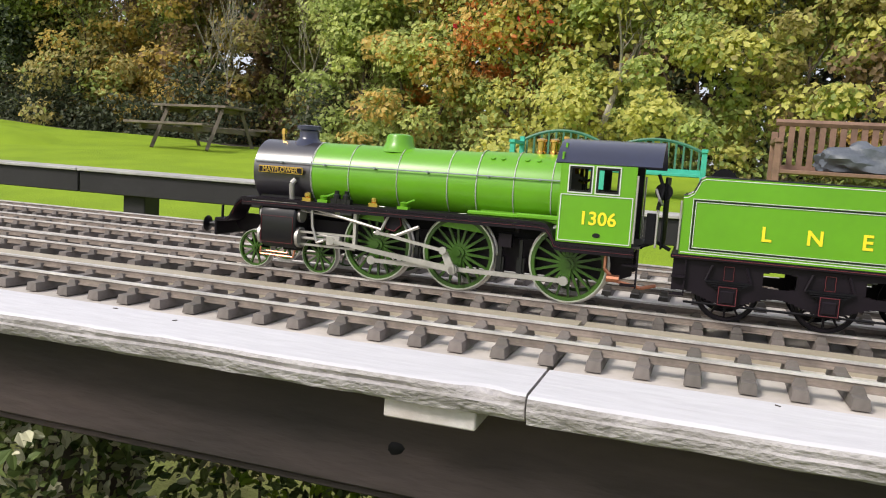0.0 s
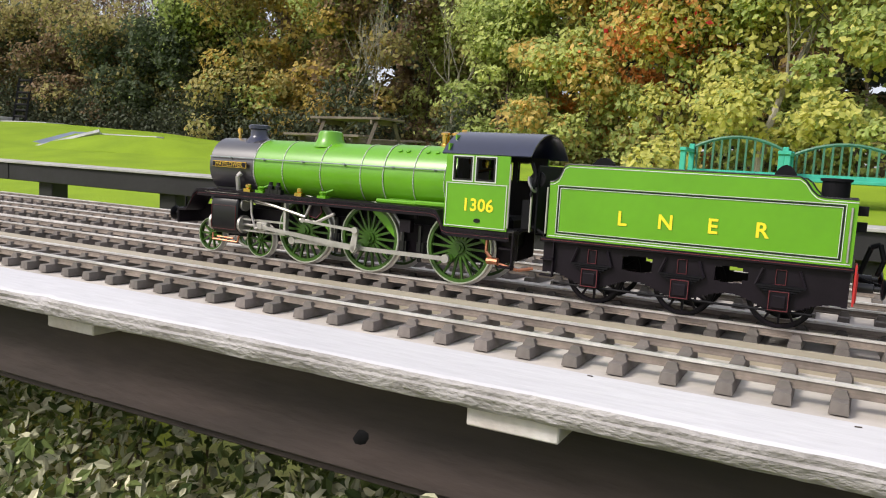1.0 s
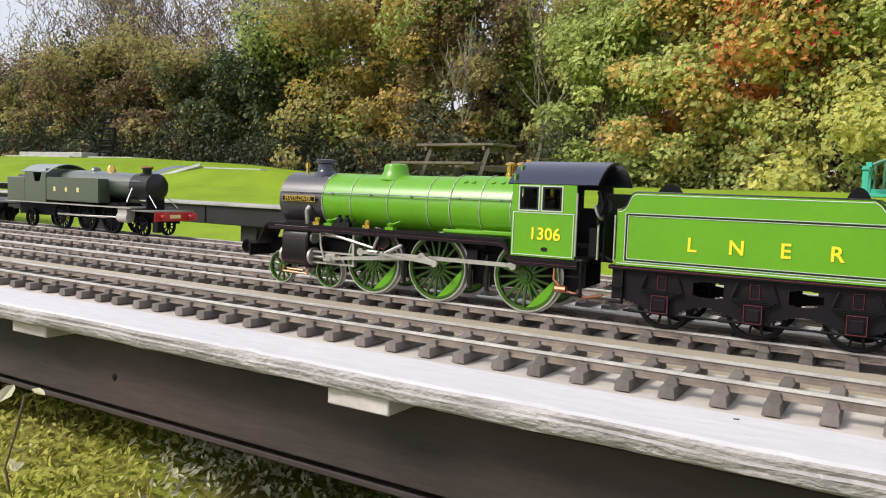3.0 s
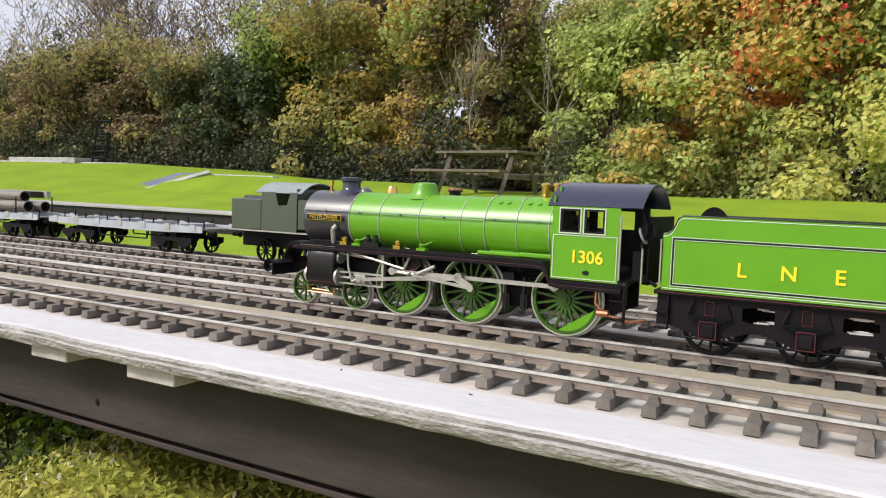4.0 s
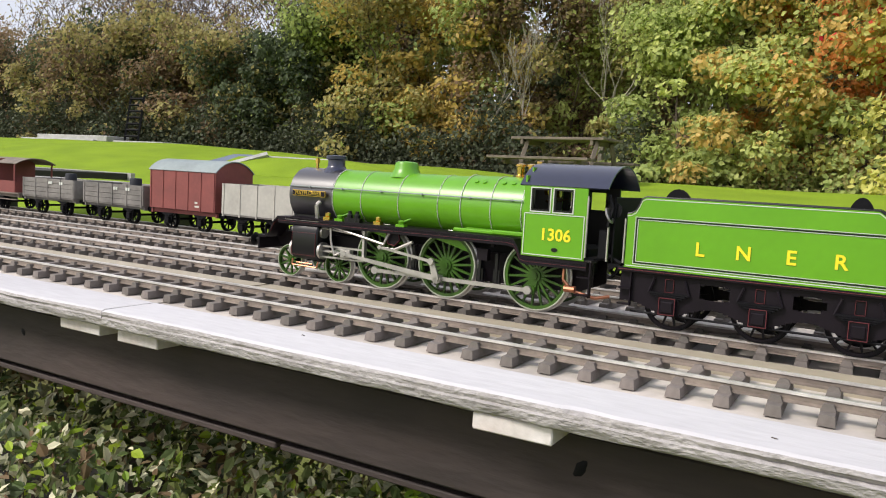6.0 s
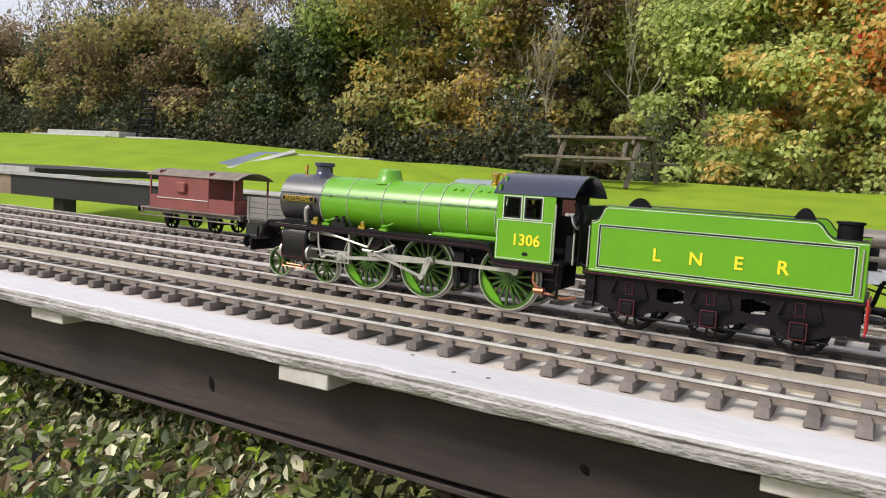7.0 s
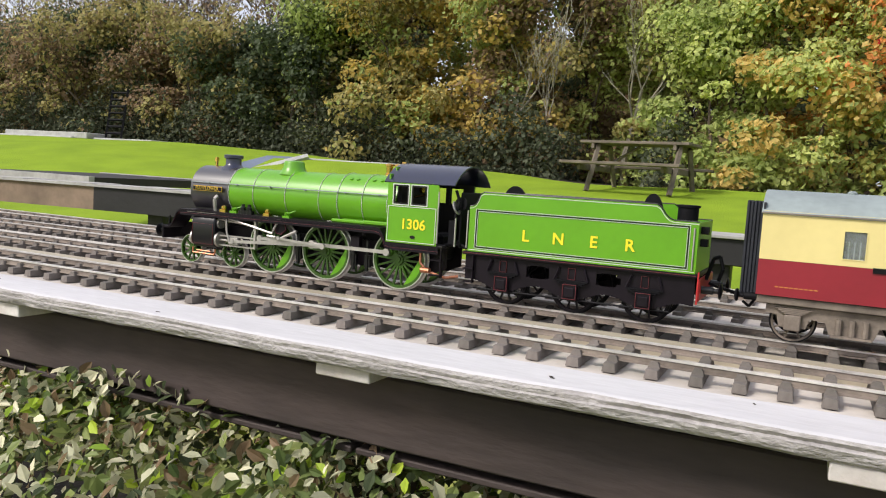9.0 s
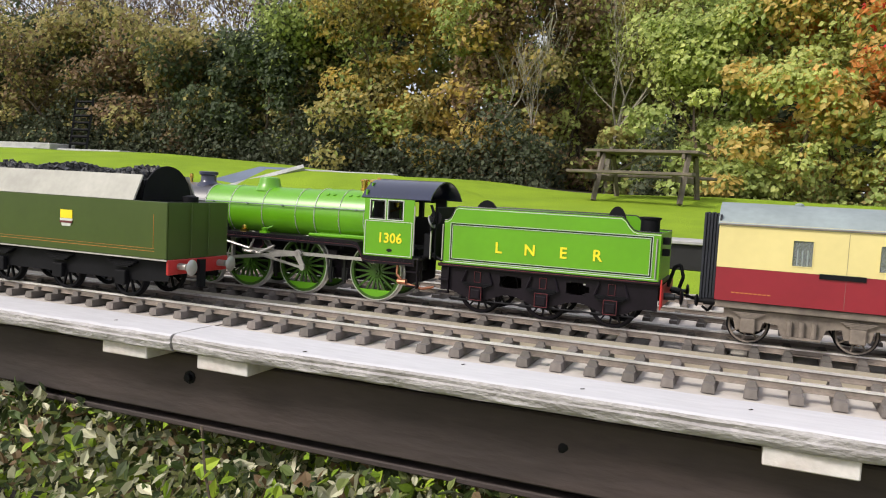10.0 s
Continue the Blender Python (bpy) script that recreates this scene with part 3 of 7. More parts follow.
def tree(x, y, height, spread, kinds, count, seed, bark=None, label="", low=0.12, leaf=0.075, bare=0.0, trunks=1, r0=0.07, lean=0.0, category="tree", twiggy=3):
    """A trunk with limbs and twigs, and a crown of small leaves gathered in clumps along them."""
    rng = np.random.default_rng(seed)
    r = random.Random(seed)
    z0 = ground_z(x, y) - 0.1
    base = thing("tree", label, category, pose(x, y, z0), group="trees of the wood edge")
    bm = bmesh.new()
    tips = []

    def grow(a, d, length, rad, depth):
        p = Vector(a)
        steps = 3 if depth < 2 else 2
        for i in range(steps):
            d = (d + Vector((r.gauss(0, 0.16), r.gauss(0, 0.16), r.gauss(0.05, 0.08)))).normalized()
            q = p + d * length / steps
            ra, rb = rad * (1 - 0.22 * i), rad * (1 - 0.22 * (i + 1))
            rod(bm, p, q, max(ra, 0.006 if twiggy < 4 else 0.009), 6 if depth < 2 else 4 if depth < 4 else 3, max(rb, 0.004 if twiggy < 4 else 0.007))
            if depth > 0:
                tips.append(q)
            p = q
            if depth < twiggy and (depth > 0 or i > 0):
                for _ in range(2 if depth < 2 else 1):
                    a2 = r.uniform(0, 6.283)
                    out = Vector((math.cos(a2) * spread / height * 1.7, math.sin(a2) * spread / height * 1.7, r.uniform(0.15, 0.8)))
                    grow(p, (d * 0.4 + out).normalized(), length * r.uniform(0.45, 0.7), rb * 0.6, depth + 1)

    for k in range(trunks):
        a = r.uniform(0, 6.283)
        o = Vector((0.35 * math.cos(a) * (trunks > 1), 0.2 * math.sin(a) * (trunks > 1), 0))
        grow(o, Vector((lean + 0.25 * o.x + r.gauss(0, 0.06), r.gauss(0, 0.06), 1)), height * 0.62, r0, 0)
    part("trunk", bm, bark or BARK, base)
    if count:
        tip = np.array([t for t in tips if t.z > low * height])
        n = max(1, int(len(tip) * (1 - bare)))
        centre = tip[rng.permutation(len(tip))[:n]]
        # large masses of foliage, each a lumpy cushion lit from above and dark beneath
        masses = int(26 * (1 - 0.6 * bare))
        up = low * height + (0.98 - low) * height * rng.random(masses)
        wide = spread * np.clip(1.15 - 0.8 * (up / height) ** 2, 0.25, 1.1)
        turn = rng.uniform(0, 6.283, masses)
        far = np.sqrt(rng.random(masses)) * wide
        mass = np.stack([np.cos(turn) * far, np.sin(turn) * far, up], 1)
        girth = rng.uniform(0.22, 0.50, masses) * (spread / 1.5)
        tone = rng.integers(0, len(kinds), masses)
        near = ((centre[:, None] - mass[None]) ** 2).sum(2).argmin(1)
        m = int(count * 0.58)
        pick = rng.choice(masses, m, p=girth ** 2 / (girth ** 2).sum())
        way = rng.normal(size=(m, 3)) + np.array([0, 0, 0.35])
        way /= np.linalg.norm(way, axis=1, keepdims=True)
        lump = 1 + 0.28 * np.sin(way[:, 0] * 5 + pick) * np.sin(way[:, 1] * 5 + 2 * pick) + 0.2 * np.sin(way[:, 2] * 7 + 3 * pick)
        rad = girth[pick] * lump * (0.55 + 0.55 * rng.random(m) ** 0.5)
        loose = rng.integers(0, len(centre), count - m)
        fuzz = rng.normal(0, 1, (count - m, 3)) * np.array([0.16, 0.16, 0.11])
        pts = np.concatenate([mass[pick] + way * rad[:, None] * np.array([1.15, 1.15, 0.8]), centre[loose] + fuzz])
        out = np.concatenate([way, 0.4 * fuzz / 0.16])
        own = np.concatenate([tone[pick], tone[near[loose]]])
        own = np.where(rng.random(count) < 0.7, own, rng.integers(0, len(kinds), count))
        keep = pts[:, 2] > 0.05
        pts, out, own = pts[keep], out[keep], own[keep]
        clouds = [leaves(pts[own == i], leaf, rng, out=out[own == i]) for i in range(len(kinds))]
        me = leaf_mesh("crown", clouds, [LEAF[k] for k in kinds])
        ob = new("crown", me)
        ob.parent = base
    return base


# ---- the green passenger train (front towards -x; x from the middle driving axle) ----
RODS = []
ROD_LENGTH = 0.104
ECC_LENGTH = 0.0553
DRIVERS = (-0.0691, 0.0, 0.0857)


def green_engine():
    e = thing("steam_locomotive", "apple green model steam locomotive with black smokebox and white lining", "locomotive")
    cz, cr = 0.0822, 0.0268
    # boiler barrel, firebox, smokebox
    bm = bmesh.new()
    m = Matrix.Translation((0, 0, cz)) @ ALONG_X
    lathe(bm, [(cr, -0.133), (cr, 0.010), (cr + 0.0012, 0.0105), (cr + 0.0015, 0.0785)], m, 48)
    part("boiler", bm, GREEN, e, "apple green lined boiler")
    bm = bmesh.new()
    box(bm, 0.011, 0.078, -0.0215, 0.0215, 0.055, cz)
    part("firebox", soften(bm, 0.003, 2), GREEN, e)
    bm = bmesh.new()
    lathe(bm, [(0.003, -0.1935), (0.010, -0.1930), (0.018, -0.1915), (0.0225, -0.1890), (0.0235, -0.1878), (cr - 0.0008, -0.1875), (cr + 0.0004, -0.1868), (cr + 0.0004, -0.1335)], m, 40)
    part("smokebox", bm, SMOKEBOX, e, "black smokebox with a dished door")
    bm = bmesh.new()
    box(bm, -0.186, -0.1335, -0.018, 0.018, 0.050, 0.068)
    part("saddle", soften(bm, 0.002), BLACK, e)
    for x, w in ((-0.1325, 0.0012), (-0.0985, 0.0008), (-0.0560, 0.0008), (-0.0135, 0.0008), (0.0105, 0.0009), (0.0400, 0.0008), (0.0690, 0.0008)):
        big = cr + (0.0016 if x > 0.01 else 0.0002)
        w *= 0.24
        for off, mat in ((-w * 1.1, WHITE), (0, BLACK), (w * 1.1, WHITE)):
            bm = bmesh.new()
            lathe(bm, [(big, x + off - w * 0.5), (big + 0.0004, x + off - w * 0.5), (big + 0.0004, x + off + w * 0.5), (big, x + off + w * 0.5)], m, 40, cap=False)
            part("boiler_band", bm, mat, e)
    # handrail with knobs
    for s in (-1, 1):
        bm = bmesh.new()
        tube(bm, [(-0.186, s * 0.0276, 0.0905), (0.077, s * 0.0290, 0.0905)], 0.0006, 6)
        for x in (-0.16, -0.12, -0.075, -0.03, 0.02, 0.06):
            rod(bm, (x, s * 0.022, 0.0895), (x, s * 0.0288, 0.0905), 0.0011, 6)
        part("handrail", bm, COACHROOF, e, "thin grey handrail on knobs")
    # chimney, dome, valves, door furniture
    bm = bmesh.new()
    up = Matrix.Translation((-0.1500, 0, 0))
    lathe(bm, [(0.0150, 0.1050), (0.0120, 0.1085), (0.0095, 0.1105), (0.0086, 0.1125), (0.0086, 0.1180), (0.0106, 0.1190), (0.0106, 0.1222), (0.0088, 0.1228), (0.0066, 0.1225), (0.0062, 0.114)], up, 28)
    part("chimney", bm, NAVY, e, "blue-black chimney with a lipped cap")
    bm = bmesh.new()
    lathe(bm, [(0.0170, 0.1045), (0.0140, 0.1080), (0.0118, 0.1125), (0.0112, 0.1165), (0.0104, 0.1186), (0.0085, 0.1195), (0.0010, 0.1200)], Matrix.Translation((-0.0655, 0, 0)), 32)
    part("dome", bm, GREEN, e, "low green steam dome")
    for x in (0.0535, 0.0640):
        bm = bmesh.new()
        lathe(bm, [(0.0042, 0.104), (0.0042, 0.112), (0.0032, 0.1125), (0.0034, 0.1195), (0.0046, 0.120), (0.0046, 0.1215), (0.0020, 0.1225)], Matrix.Translation((x, 0, 0)), 14)
        part("safety_valve", bm, BRASS, e, "polished brass safety valve")
    bm = bmesh.new()
    rod(bm, (0.0735, -0.006, 0.104), (0.0735, -0.006, 0.1225), 0.0016, 8)
    rod(bm, (0.0735, -0.006, 0.1225), (0.0735, -0.006, 0.1245), 0.0022, 8)
    part("whistle", bm, BRASS, e, "brass whistle")
    bm = bmesh.new()
    rod(bm, (-0.1745, 0, 0.107), (-0.1745, 0, 0.1195), 0.0016, 8)
    box(bm, -0.1760, -0.1730, -0.0018, 0.0018, 0.1145, 0.1185)
    part("lamp_iron", bm, BRASS, e)
    bm = bmesh.new()
    rod(bm, (-0.1935, 0, cz), (-0.1965, 0, cz), 0.0022, 10)
    rod(bm, (-0.1958, 0, cz), (-0.1958, 0.005, cz - 0.005), 0.0007, 6)
    rod(bm, (-0.1965, 0, cz), (-0.1965, -0.006, cz + 0.002), 0.0007, 6)
    part("door_handle", bm, STEEL, e)
    for z in (0.075, 0.095):
        bm = bmesh.new()
        box(bm, -0.1925, -0.190, -0.001, 0.020, z - 0.0013, z + 0.0013)
        part("door_strap", bm, BLACK, e)
    # washout plugs on the firebox shoulder
    for x in (0.020, 0.028, 0.047, 0.056):
        bm = bmesh.new()
        a = radians(52)
        p = Vector((x, -math.cos(a) * (cr + 0.001), cz + math.sin(a) * (cr + 0.001)))
        d = Vector((0, -math.cos(a), math.sin(a)))
        rod(bm, p, p + d * 0.0014, 0.0020, 10)
        part("washout_plug", bm, GREEN, e)
    # nameplate on the smokebox side
    bm = bmesh.new()
    box(bm, -0.180, -0.1385, -0.0305, -0.0290, 0.0808, 0.0868)
    plate = part("nameplate", soften(bm, 0.0003), BRASS, e, "brass nameplate with raised letters on a dark ground")
    bm = bmesh.new()
    box(bm, -0.1792, -0.1393, -0.0309, -0.03045, 0.0816, 0.0860)
    part("plate_ground", bm, MAROON, plate)
    words("plate_letters", "MAYFLOWER", 0.0056, BRASS, plate, side_face(-0.1592, -0.0310, 0.0838))
    for x in (-0.1725, -0.1460):
        bm = bmesh.new()
        box(bm, x - 0.002, x + 0.002, -0.0295, -0.018, 0.0805, 0.0815)
        part("plate_bracket", bm, BLACK, e)
    # running plate with its rise at the front
    zr = 0.0600
    for s in (-1, 1):
        bm = bmesh.new()
        path = [(-0.213, 0.0395), (-0.205, 0.0395), (-0.2005, 0.042), (-0.197, 0.048), (-0.193, 0.0560), (-0.188, zr), (0.064, zr), (0.070, 0.0590), (0.0735, 0.0545), (0.0765, 0.0475), (0.082, 0.0462), (0.134, 0.0462)]
        under = [(x, z - 0.0022) for x, z in path[::-1]]
        slab(bm, path + under, s * 0.0165, s * 0.0418)
        part("running_plate", bm, MAROON, e, "black running plate")
        bm = bmesh.new()
        path2 = [(x, z - 0.0024) for x, z in path[5:]]
        under = [(x, z - 0.0042) for x, z in path2[::-1]]
        slab(bm, path2 + under, s * 0.0404, s * 0.0414)
        part("valance", bm, MAROON, e)
        bm = bmesh.new()
        for (xa, za), (xb, zb) in zip(path[3:], path[4:]):
            rod(bm, (xa, s * 0.0419, za - 0.0042), (xb, s * 0.0419, zb - 0.0042), 0.00013, 4)
        part("valance_lining", bm, LINERED, e, "thin red lining")
    bm = bmesh.new()
    box(bm, -0.188, 0.080, -0.0165, 0.0165, zr - 0.002, zr - 0.0005)
    part("footplate_centre", bm, BLACK, e)
    # sloping sandbox strip and fittings along the running plate
    bm = bmesh.new()
    box(bm, 0.005, 0.045, -0.0295, -0.0245, zr, zr + 0.0035)
    box(bm, 0.044, 0.078, -0.0315, -0.0255, zr + 0.0005, zr + 0.0045)
    part("side_casing", soften(bm, 0.001), GREEN, e, "green lagging strip above the running plate")
    for x, mat, k in ((-0.129, BRASS, 0), (-0.115, GREEN, 1), (-0.103, BLACK, 2), (-0.0945, BLACK, 2), (-0.070, BRASS, 0), (-0.045, GREEN, 1)):
        bm = bmesh.new()
        if k == 2:
            lathe(bm, [(0.0030, zr), (0.0030, zr + 0.007), (0.0018, zr + 0.008), (0.0018, zr + 0.0105)], Matrix.Translation((x, -0.036, 0)), 10)
            box(bm, x - 0.0045, x + 0.0045, -0.0385, -0.0335, zr, zr + 0.004)
        elif k == 1:
            box(bm, x - 0.0045, x + 0.0045, -0.0385, -0.0325, zr, zr + 0.0022)
            lathe(bm, [(0.0025, zr + 0.002), (0.0036, zr + 0.005), (0.0012, zr + 0.006)], Matrix.Translation((x, -0.0355, 0)), 10)
            rod(bm, (x, -0.0355, zr + 0.004), (x + 0.007, -0.031, zr + 0.0075), 0.001, 6)
        else:
            box(bm, x - 0.0038, x + 0.0038, -0.039, -0.034, zr, zr + 0.003)
            lathe(bm, [(0.0020, zr + 0.003), (0.0028, zr + 0.004), (0.0028, zr + 0.0065), (0.001, zr + 0.0075)], Matrix.Translation((x, -0.0365, 0)), 10)
        part("lubricator" if k == 2 else "oil_box", bm, mat, e, "brass oil box" if mat is BRASS else "")
    bm = bmesh.new()
    tube(bm, [(-0.148, -0.0285, zr), (-0.148, -0.0305, 0.073), (-0.146, -0.0280, 0.0765)], 0.0022, 8)
    part("steam_pipe", bm, STEEL, e, "bright curved drain pipe on the smokebox")
    # frames and stretchers
    for s in (-1, 1):
        bm = bmesh.new()
        slab(bm, [(-0.210, 0.0390), (-0.205, 0.030), (-0.195, 0.0275), (-0.120, 0.0300), (-0.105, 0.018), (0.118, 0.018), (0.132, 0.024), (0.132, 0.0440), (-0.196, 0.0440)], s * 0.0165, s * 0.0180)
        part("frame_plate", bm, MAROON, e, "dark frame plate")
    bm = bmesh.new()
    box(bm, -0.10, 0.125, -0.0160, 0.0160, 0.030, 0.0570)
    part("ashpan", soften(bm, 0.003), MATT, e)
    # buffer beam, buffers, hook
    bm = bmesh.new()
    box(bm, -0.2150, -0.2125, -0.0405, 0.0405, 0.0250, 0.0400)
    part("buffer_beam", soften(bm, 0.0008), MAROON, e, "dark red-brown buffer beam")
    for s in (-1, 1):
        buffer(e, -0.2150, s * 0.0285, 0.0330, -1)
    bm = bmesh.new()
    tube(bm, [(-0.2152, 0, 0.033), (-0.220, 0, 0.033), (-0.221, 0, 0.030), (-0.219, 0, 0.029)], 0.0012, 6)
    tube(bm, [(-0.216, 0.012, 0.040), (-0.218, 0.012, 0.046), (-0.2175, 0.0125, 0.030), (-0.2195, 0.013, 0.022)], 0.0013, 6)
    part("coupling", bm, BLACK, e)
    for y in (-0.030, 0.030):
        bm = bmesh.new()
        box(bm, -0.2145, -0.2135, y - 0.0013, y + 0.0013, 0.040, 0.050)
        part("lamp_bracket", bm, BLACK, e)
    # cylinders and motion
    for s in (-1, 1):
        bm = bmesh.new()
        prism_x(bm, [(s * 0.0185, 0.0195), (s * 0.034, 0.0195), (s * 0.0395, 0.0225), (s * 0.0415, 0.0275), (s * 0.0415, 0.0475), (s * 0.0385, 0.0560), (s * 0.0185, 0.0570)], -0.1700, -0.1375)
        cyl = part("cylinder", soften(bm, 0.0012), BLACK, e, "black lined cylinder block")
        bm = bmesh.new()
        frame_lines(bm, -0.1685, -0.1390, 0.0240, 0.0460, s * 0.0416, 0.00022)
        part("cylinder_lining", bm, LINERED, cyl)
        for x0, x1 in ((-0.1725, -0.1700), (-0.1375, -0.1350)):
            bm = bmesh.new()
            lathe(bm, [(0.0085, 0), (0.0085, x1 - x0)], Matrix.Translation((x0, s * 0.0330, 0.0294)) @ ALONG_X, 20)
            lathe(bm, [(0.0060, 0), (0.0060, x1 - x0)], Matrix.Translation((x0, s * 0.0320, 0.0475)) @ ALONG_X, 16)
            part("cylinder_cover", bm, STEEL, cyl, "bright cylinder end cover")
        bm = bmesh.new()
        box(bm, -0.178, -0.136, s * 0.0400 - 0.0018, s * 0.0400 + 0.0018, 0.0575, 0.0588)
        part("lifting_bar", bm, STEEL, e)
        bm = bmesh.new()
        for z in (0.0345, 0.0242):
            box(bm, -0.1350, -0.0850, s * 0.0345 - 0.0015, s * 0.0345 + 0.0015, z - 0.0008, z + 0.0008)
        box(bm, -0.0870, -0.0845, s * 0.0345 - 0.0022, s * 0.0345 + 0.0022, 0.0235, 0.0560)
        part("slide_bar", bm, STEEL, e, "bright steel slide bars")
        bm = bmesh.new()
        slab(bm, [(-0.062, 0.0555), (-0.048, 0.0555), (-0.046, 0.047), (-0.052, 0.041), (-0.060, 0.043)], s * 0.0340 - 0.0008, s * 0.0340 + 0.0008)
        link = part("expansion_link", bm, MAROON, e, "dark red-lined expansion link bracket")
        bm = bmesh.new()
        for (xa, za), (xb, zb) in zip(((-0.0615, 0.0550), (-0.0485, 0.0550), (-0.0465, 0.0475), (-0.052, 0.042), (-0.0595, 0.0435)), ((-0.0485, 0.0550), (-0.0465, 0.0475), (-0.052, 0.042), (-0.0595, 0.0435), (-0.0615, 0.0550))):
            rod(bm, (xa, s * 0.0350, za), (xb, s * 0.0350, zb), 0.0004, 4)
        part("link_lining", bm, LINERED, link)
        bm = bmesh.new()
        rod(bm, (-0.128, s * 0.0385, 0.0555), (-0.062, s * 0.0375, 0.0425), 0.0012, 6)
        rod(bm, (-0.1345, s * 0.0365, 0.0520), (-0.0870, s * 0.0365, 0.0480), 0.0009, 6)
        part("radius_rod", bm, STEEL, e, "bright steel radius rod")
        bm = bmesh.new()
        rod(bm, (-0.050, s * 0.0375, 0.0385), (-0.030, s * 0.0385, 0.0475), 0.0015, 6)
        rod(bm, (-0.062, s * 0.0375, 0.0425), (-0.0555, s * 0.0375, 0.0560), 0.0011, 6)
        rod(bm, (-0.068, s * 0.0375, 0.0395), (-0.050, s * 0.0375, 0.0385), 0.0014, 6)
        rod(bm, (-0.0545, s * 0.0375, 0.0392), (-0.0545, s * 0.0436, 0.0392), 0.0011, 6)
        part("lifting_arm", bm, STEEL, e)
        bm = bmesh.new()
        tube(bm, [(-0.1235, s * 0.0385, 0.0530), (-0.1225, s * 0.0385, 0.0400), (-0.118, s * 0.0385, 0.0270), (-0.112, s * 0.0385, 0.0290)], 0.0011, 6)
        part("combination_lever", bm, STEEL, e)
        # moving rods
        bm = bmesh.new()
        y = s * 0.0352
        for a, b in ((DRIVERS[0], DRIVERS[1]), (DRIVERS[1], DRIVERS[2])):
            box(bm, a, b, y - 0.0011, y + 0.0011, -0.0017, 0.0017)
        for x in DRIVERS:
            lathe(bm, [(0.0036, -0.0014), (0.0036, 0.0014)], Matrix.Translation((x, y, 0)) @ ALONG_Y, 12)
        RODS.append((part("coupling_rod", bm, STEEL, e, "bright fluted coupling rod"), "couple", (0, 0, 0.0294)))
        bm = bmesh.new()
        y = s * 0.0385
        slab(bm, [(0.0, -0.0024), (0.0, 0.0024), (-ROD_LENGTH, 0.0014), (-ROD_LENGTH, -0.0014)], y - 0.0011, y + 0.0011)
        lathe(bm, [(0.0042, -0.0014), (0.0042, 0.0014)], Matrix.Translation((0, y, 0)) @ ALONG_Y, 14)
        lathe(bm, [(0.0026, -0.0014), (0.0026, 0.0014)], Matrix.Translation((-ROD_LENGTH, y, 0)) @ ALONG_Y, 12)
        RODS.append((part("connecting_rod", bm, STEEL, e, "bright connecting rod"), "connect", (0, 0, 0.0294)))
        bm = bmesh.new()
        box(bm, -0.006, 0.006, s * 0.0345 - 0.003, s * 0.0345 + 0.003, -0.0040, 0.0040)
        rod(bm, (-0.030, s * 0.0345, 0), (-0.006, s * 0.0345, 0), 0.0014, 8)
        RODS.append((part("crosshead", soften(bm, 0.0006), STEEL, e, "bright crosshead and piston rod"), "cross", (0, 0, 0.0294)))
        bm = bmesh.new()
        y = s * 0.0430
        slab(bm, [(0.0, -0.0013), (0.0, 0.0013), (-ECC_LENGTH, 0.0010), (-ECC_LENGTH, -0.0010)], y - 0.0008, y + 0.0008)
        for x, r in ((0, 0.0030), (-ECC_LENGTH, 0.0020)):
            lathe(bm, [(r, -0.0011), (r, 0.0011)], Matrix.Translation((x, y, 0)) @ ALONG_Y, 12)
        RODS.append((part("eccentric_rod", bm, STEEL, e, "slim bright eccentric rod"), "eccentric", (0, 0, 0.0294)))
    # wheels
    bm = bmesh.new()
    lathe(bm, [(0.0042, -0.0040), (0.0042, 0.0016)], Matrix.Translation((0, 0, -0.0122)) @ ALONG_Y, 12)
    box(bm, -0.0036, 0.0036, -0.0026, 0.0016, -0.0122, 0)
    crank = mesh_of("crank", bm, WHEELGREEN, True)
    bm = bmesh.new()
    rim = [(0.0262 * math.sin(radians(q)), 0.0262 * math.cos(radians(q))) for q in range(-46, 47, 7)]
    slab(bm, rim, -0.0019, 0.0012)
    weight = mesh_of("balance_weight", bm, GREEN)
    bm = bmesh.new()
    lathe(bm, [(0.0024, -0.0156), (0.0024, -0.004)], Matrix.Translation((0, 0, -0.0122)) @ ALONG_Y, 10)
    slab(bm, [(-0.0020, -0.0150), (0.0030, -0.0138), (0.0028, -0.0100), (-0.0066, 0.0034), (-0.0098, 0.0030), (-0.0102, 0.0000)], -0.0156, -0.0142)
    return_crank = mesh_of("return_crank", bm, STEEL)
    big = wheel_meshes(0.0294, 18, "driving_wheel", WHEELGREEN, TYRE, True)
    small = wheel_meshes(0.0159, 10, "bogie_wheel", WHEELGREEN, TYRE, True)
    for s in (-1, 1):
        for x in DRIVERS:
            wheel(big, e, x, s * 0.0262, 0.0294, 0.0294, True, "driving_wheel", [("crank", crank), ("balance_weight", weight)] + ([("return_crank", return_crank)] if x == DRIVERS[1] else []))
        for x in (-0.1205, -0.1815):
            wheel(small, e, x, s * 0.0262, 0.0159, 0.0159, True, "bogie_wheel")
    for x, z in [(x, 0.0294) for x in DRIVERS] + [(-0.1205, 0.0159), (-0.1815, 0.0159)]:
        bm = bmesh.new()
        rod(bm, (x, -0.024, z), (x, 0.024, z), 0.0028, 10)
        part("axle", bm, MATT, e)
    # bogie frame, copper drain pipes, brake gear
    bm = bmesh.new()
    for s in (-1, 1):
        slab(bm, [(-0.192, 0.018), (-0.110, 0.018), (-0.112, 0.023), (-0.145, 0.026), (-0.190, 0.023)], s * 0.019, s * 0.0202)
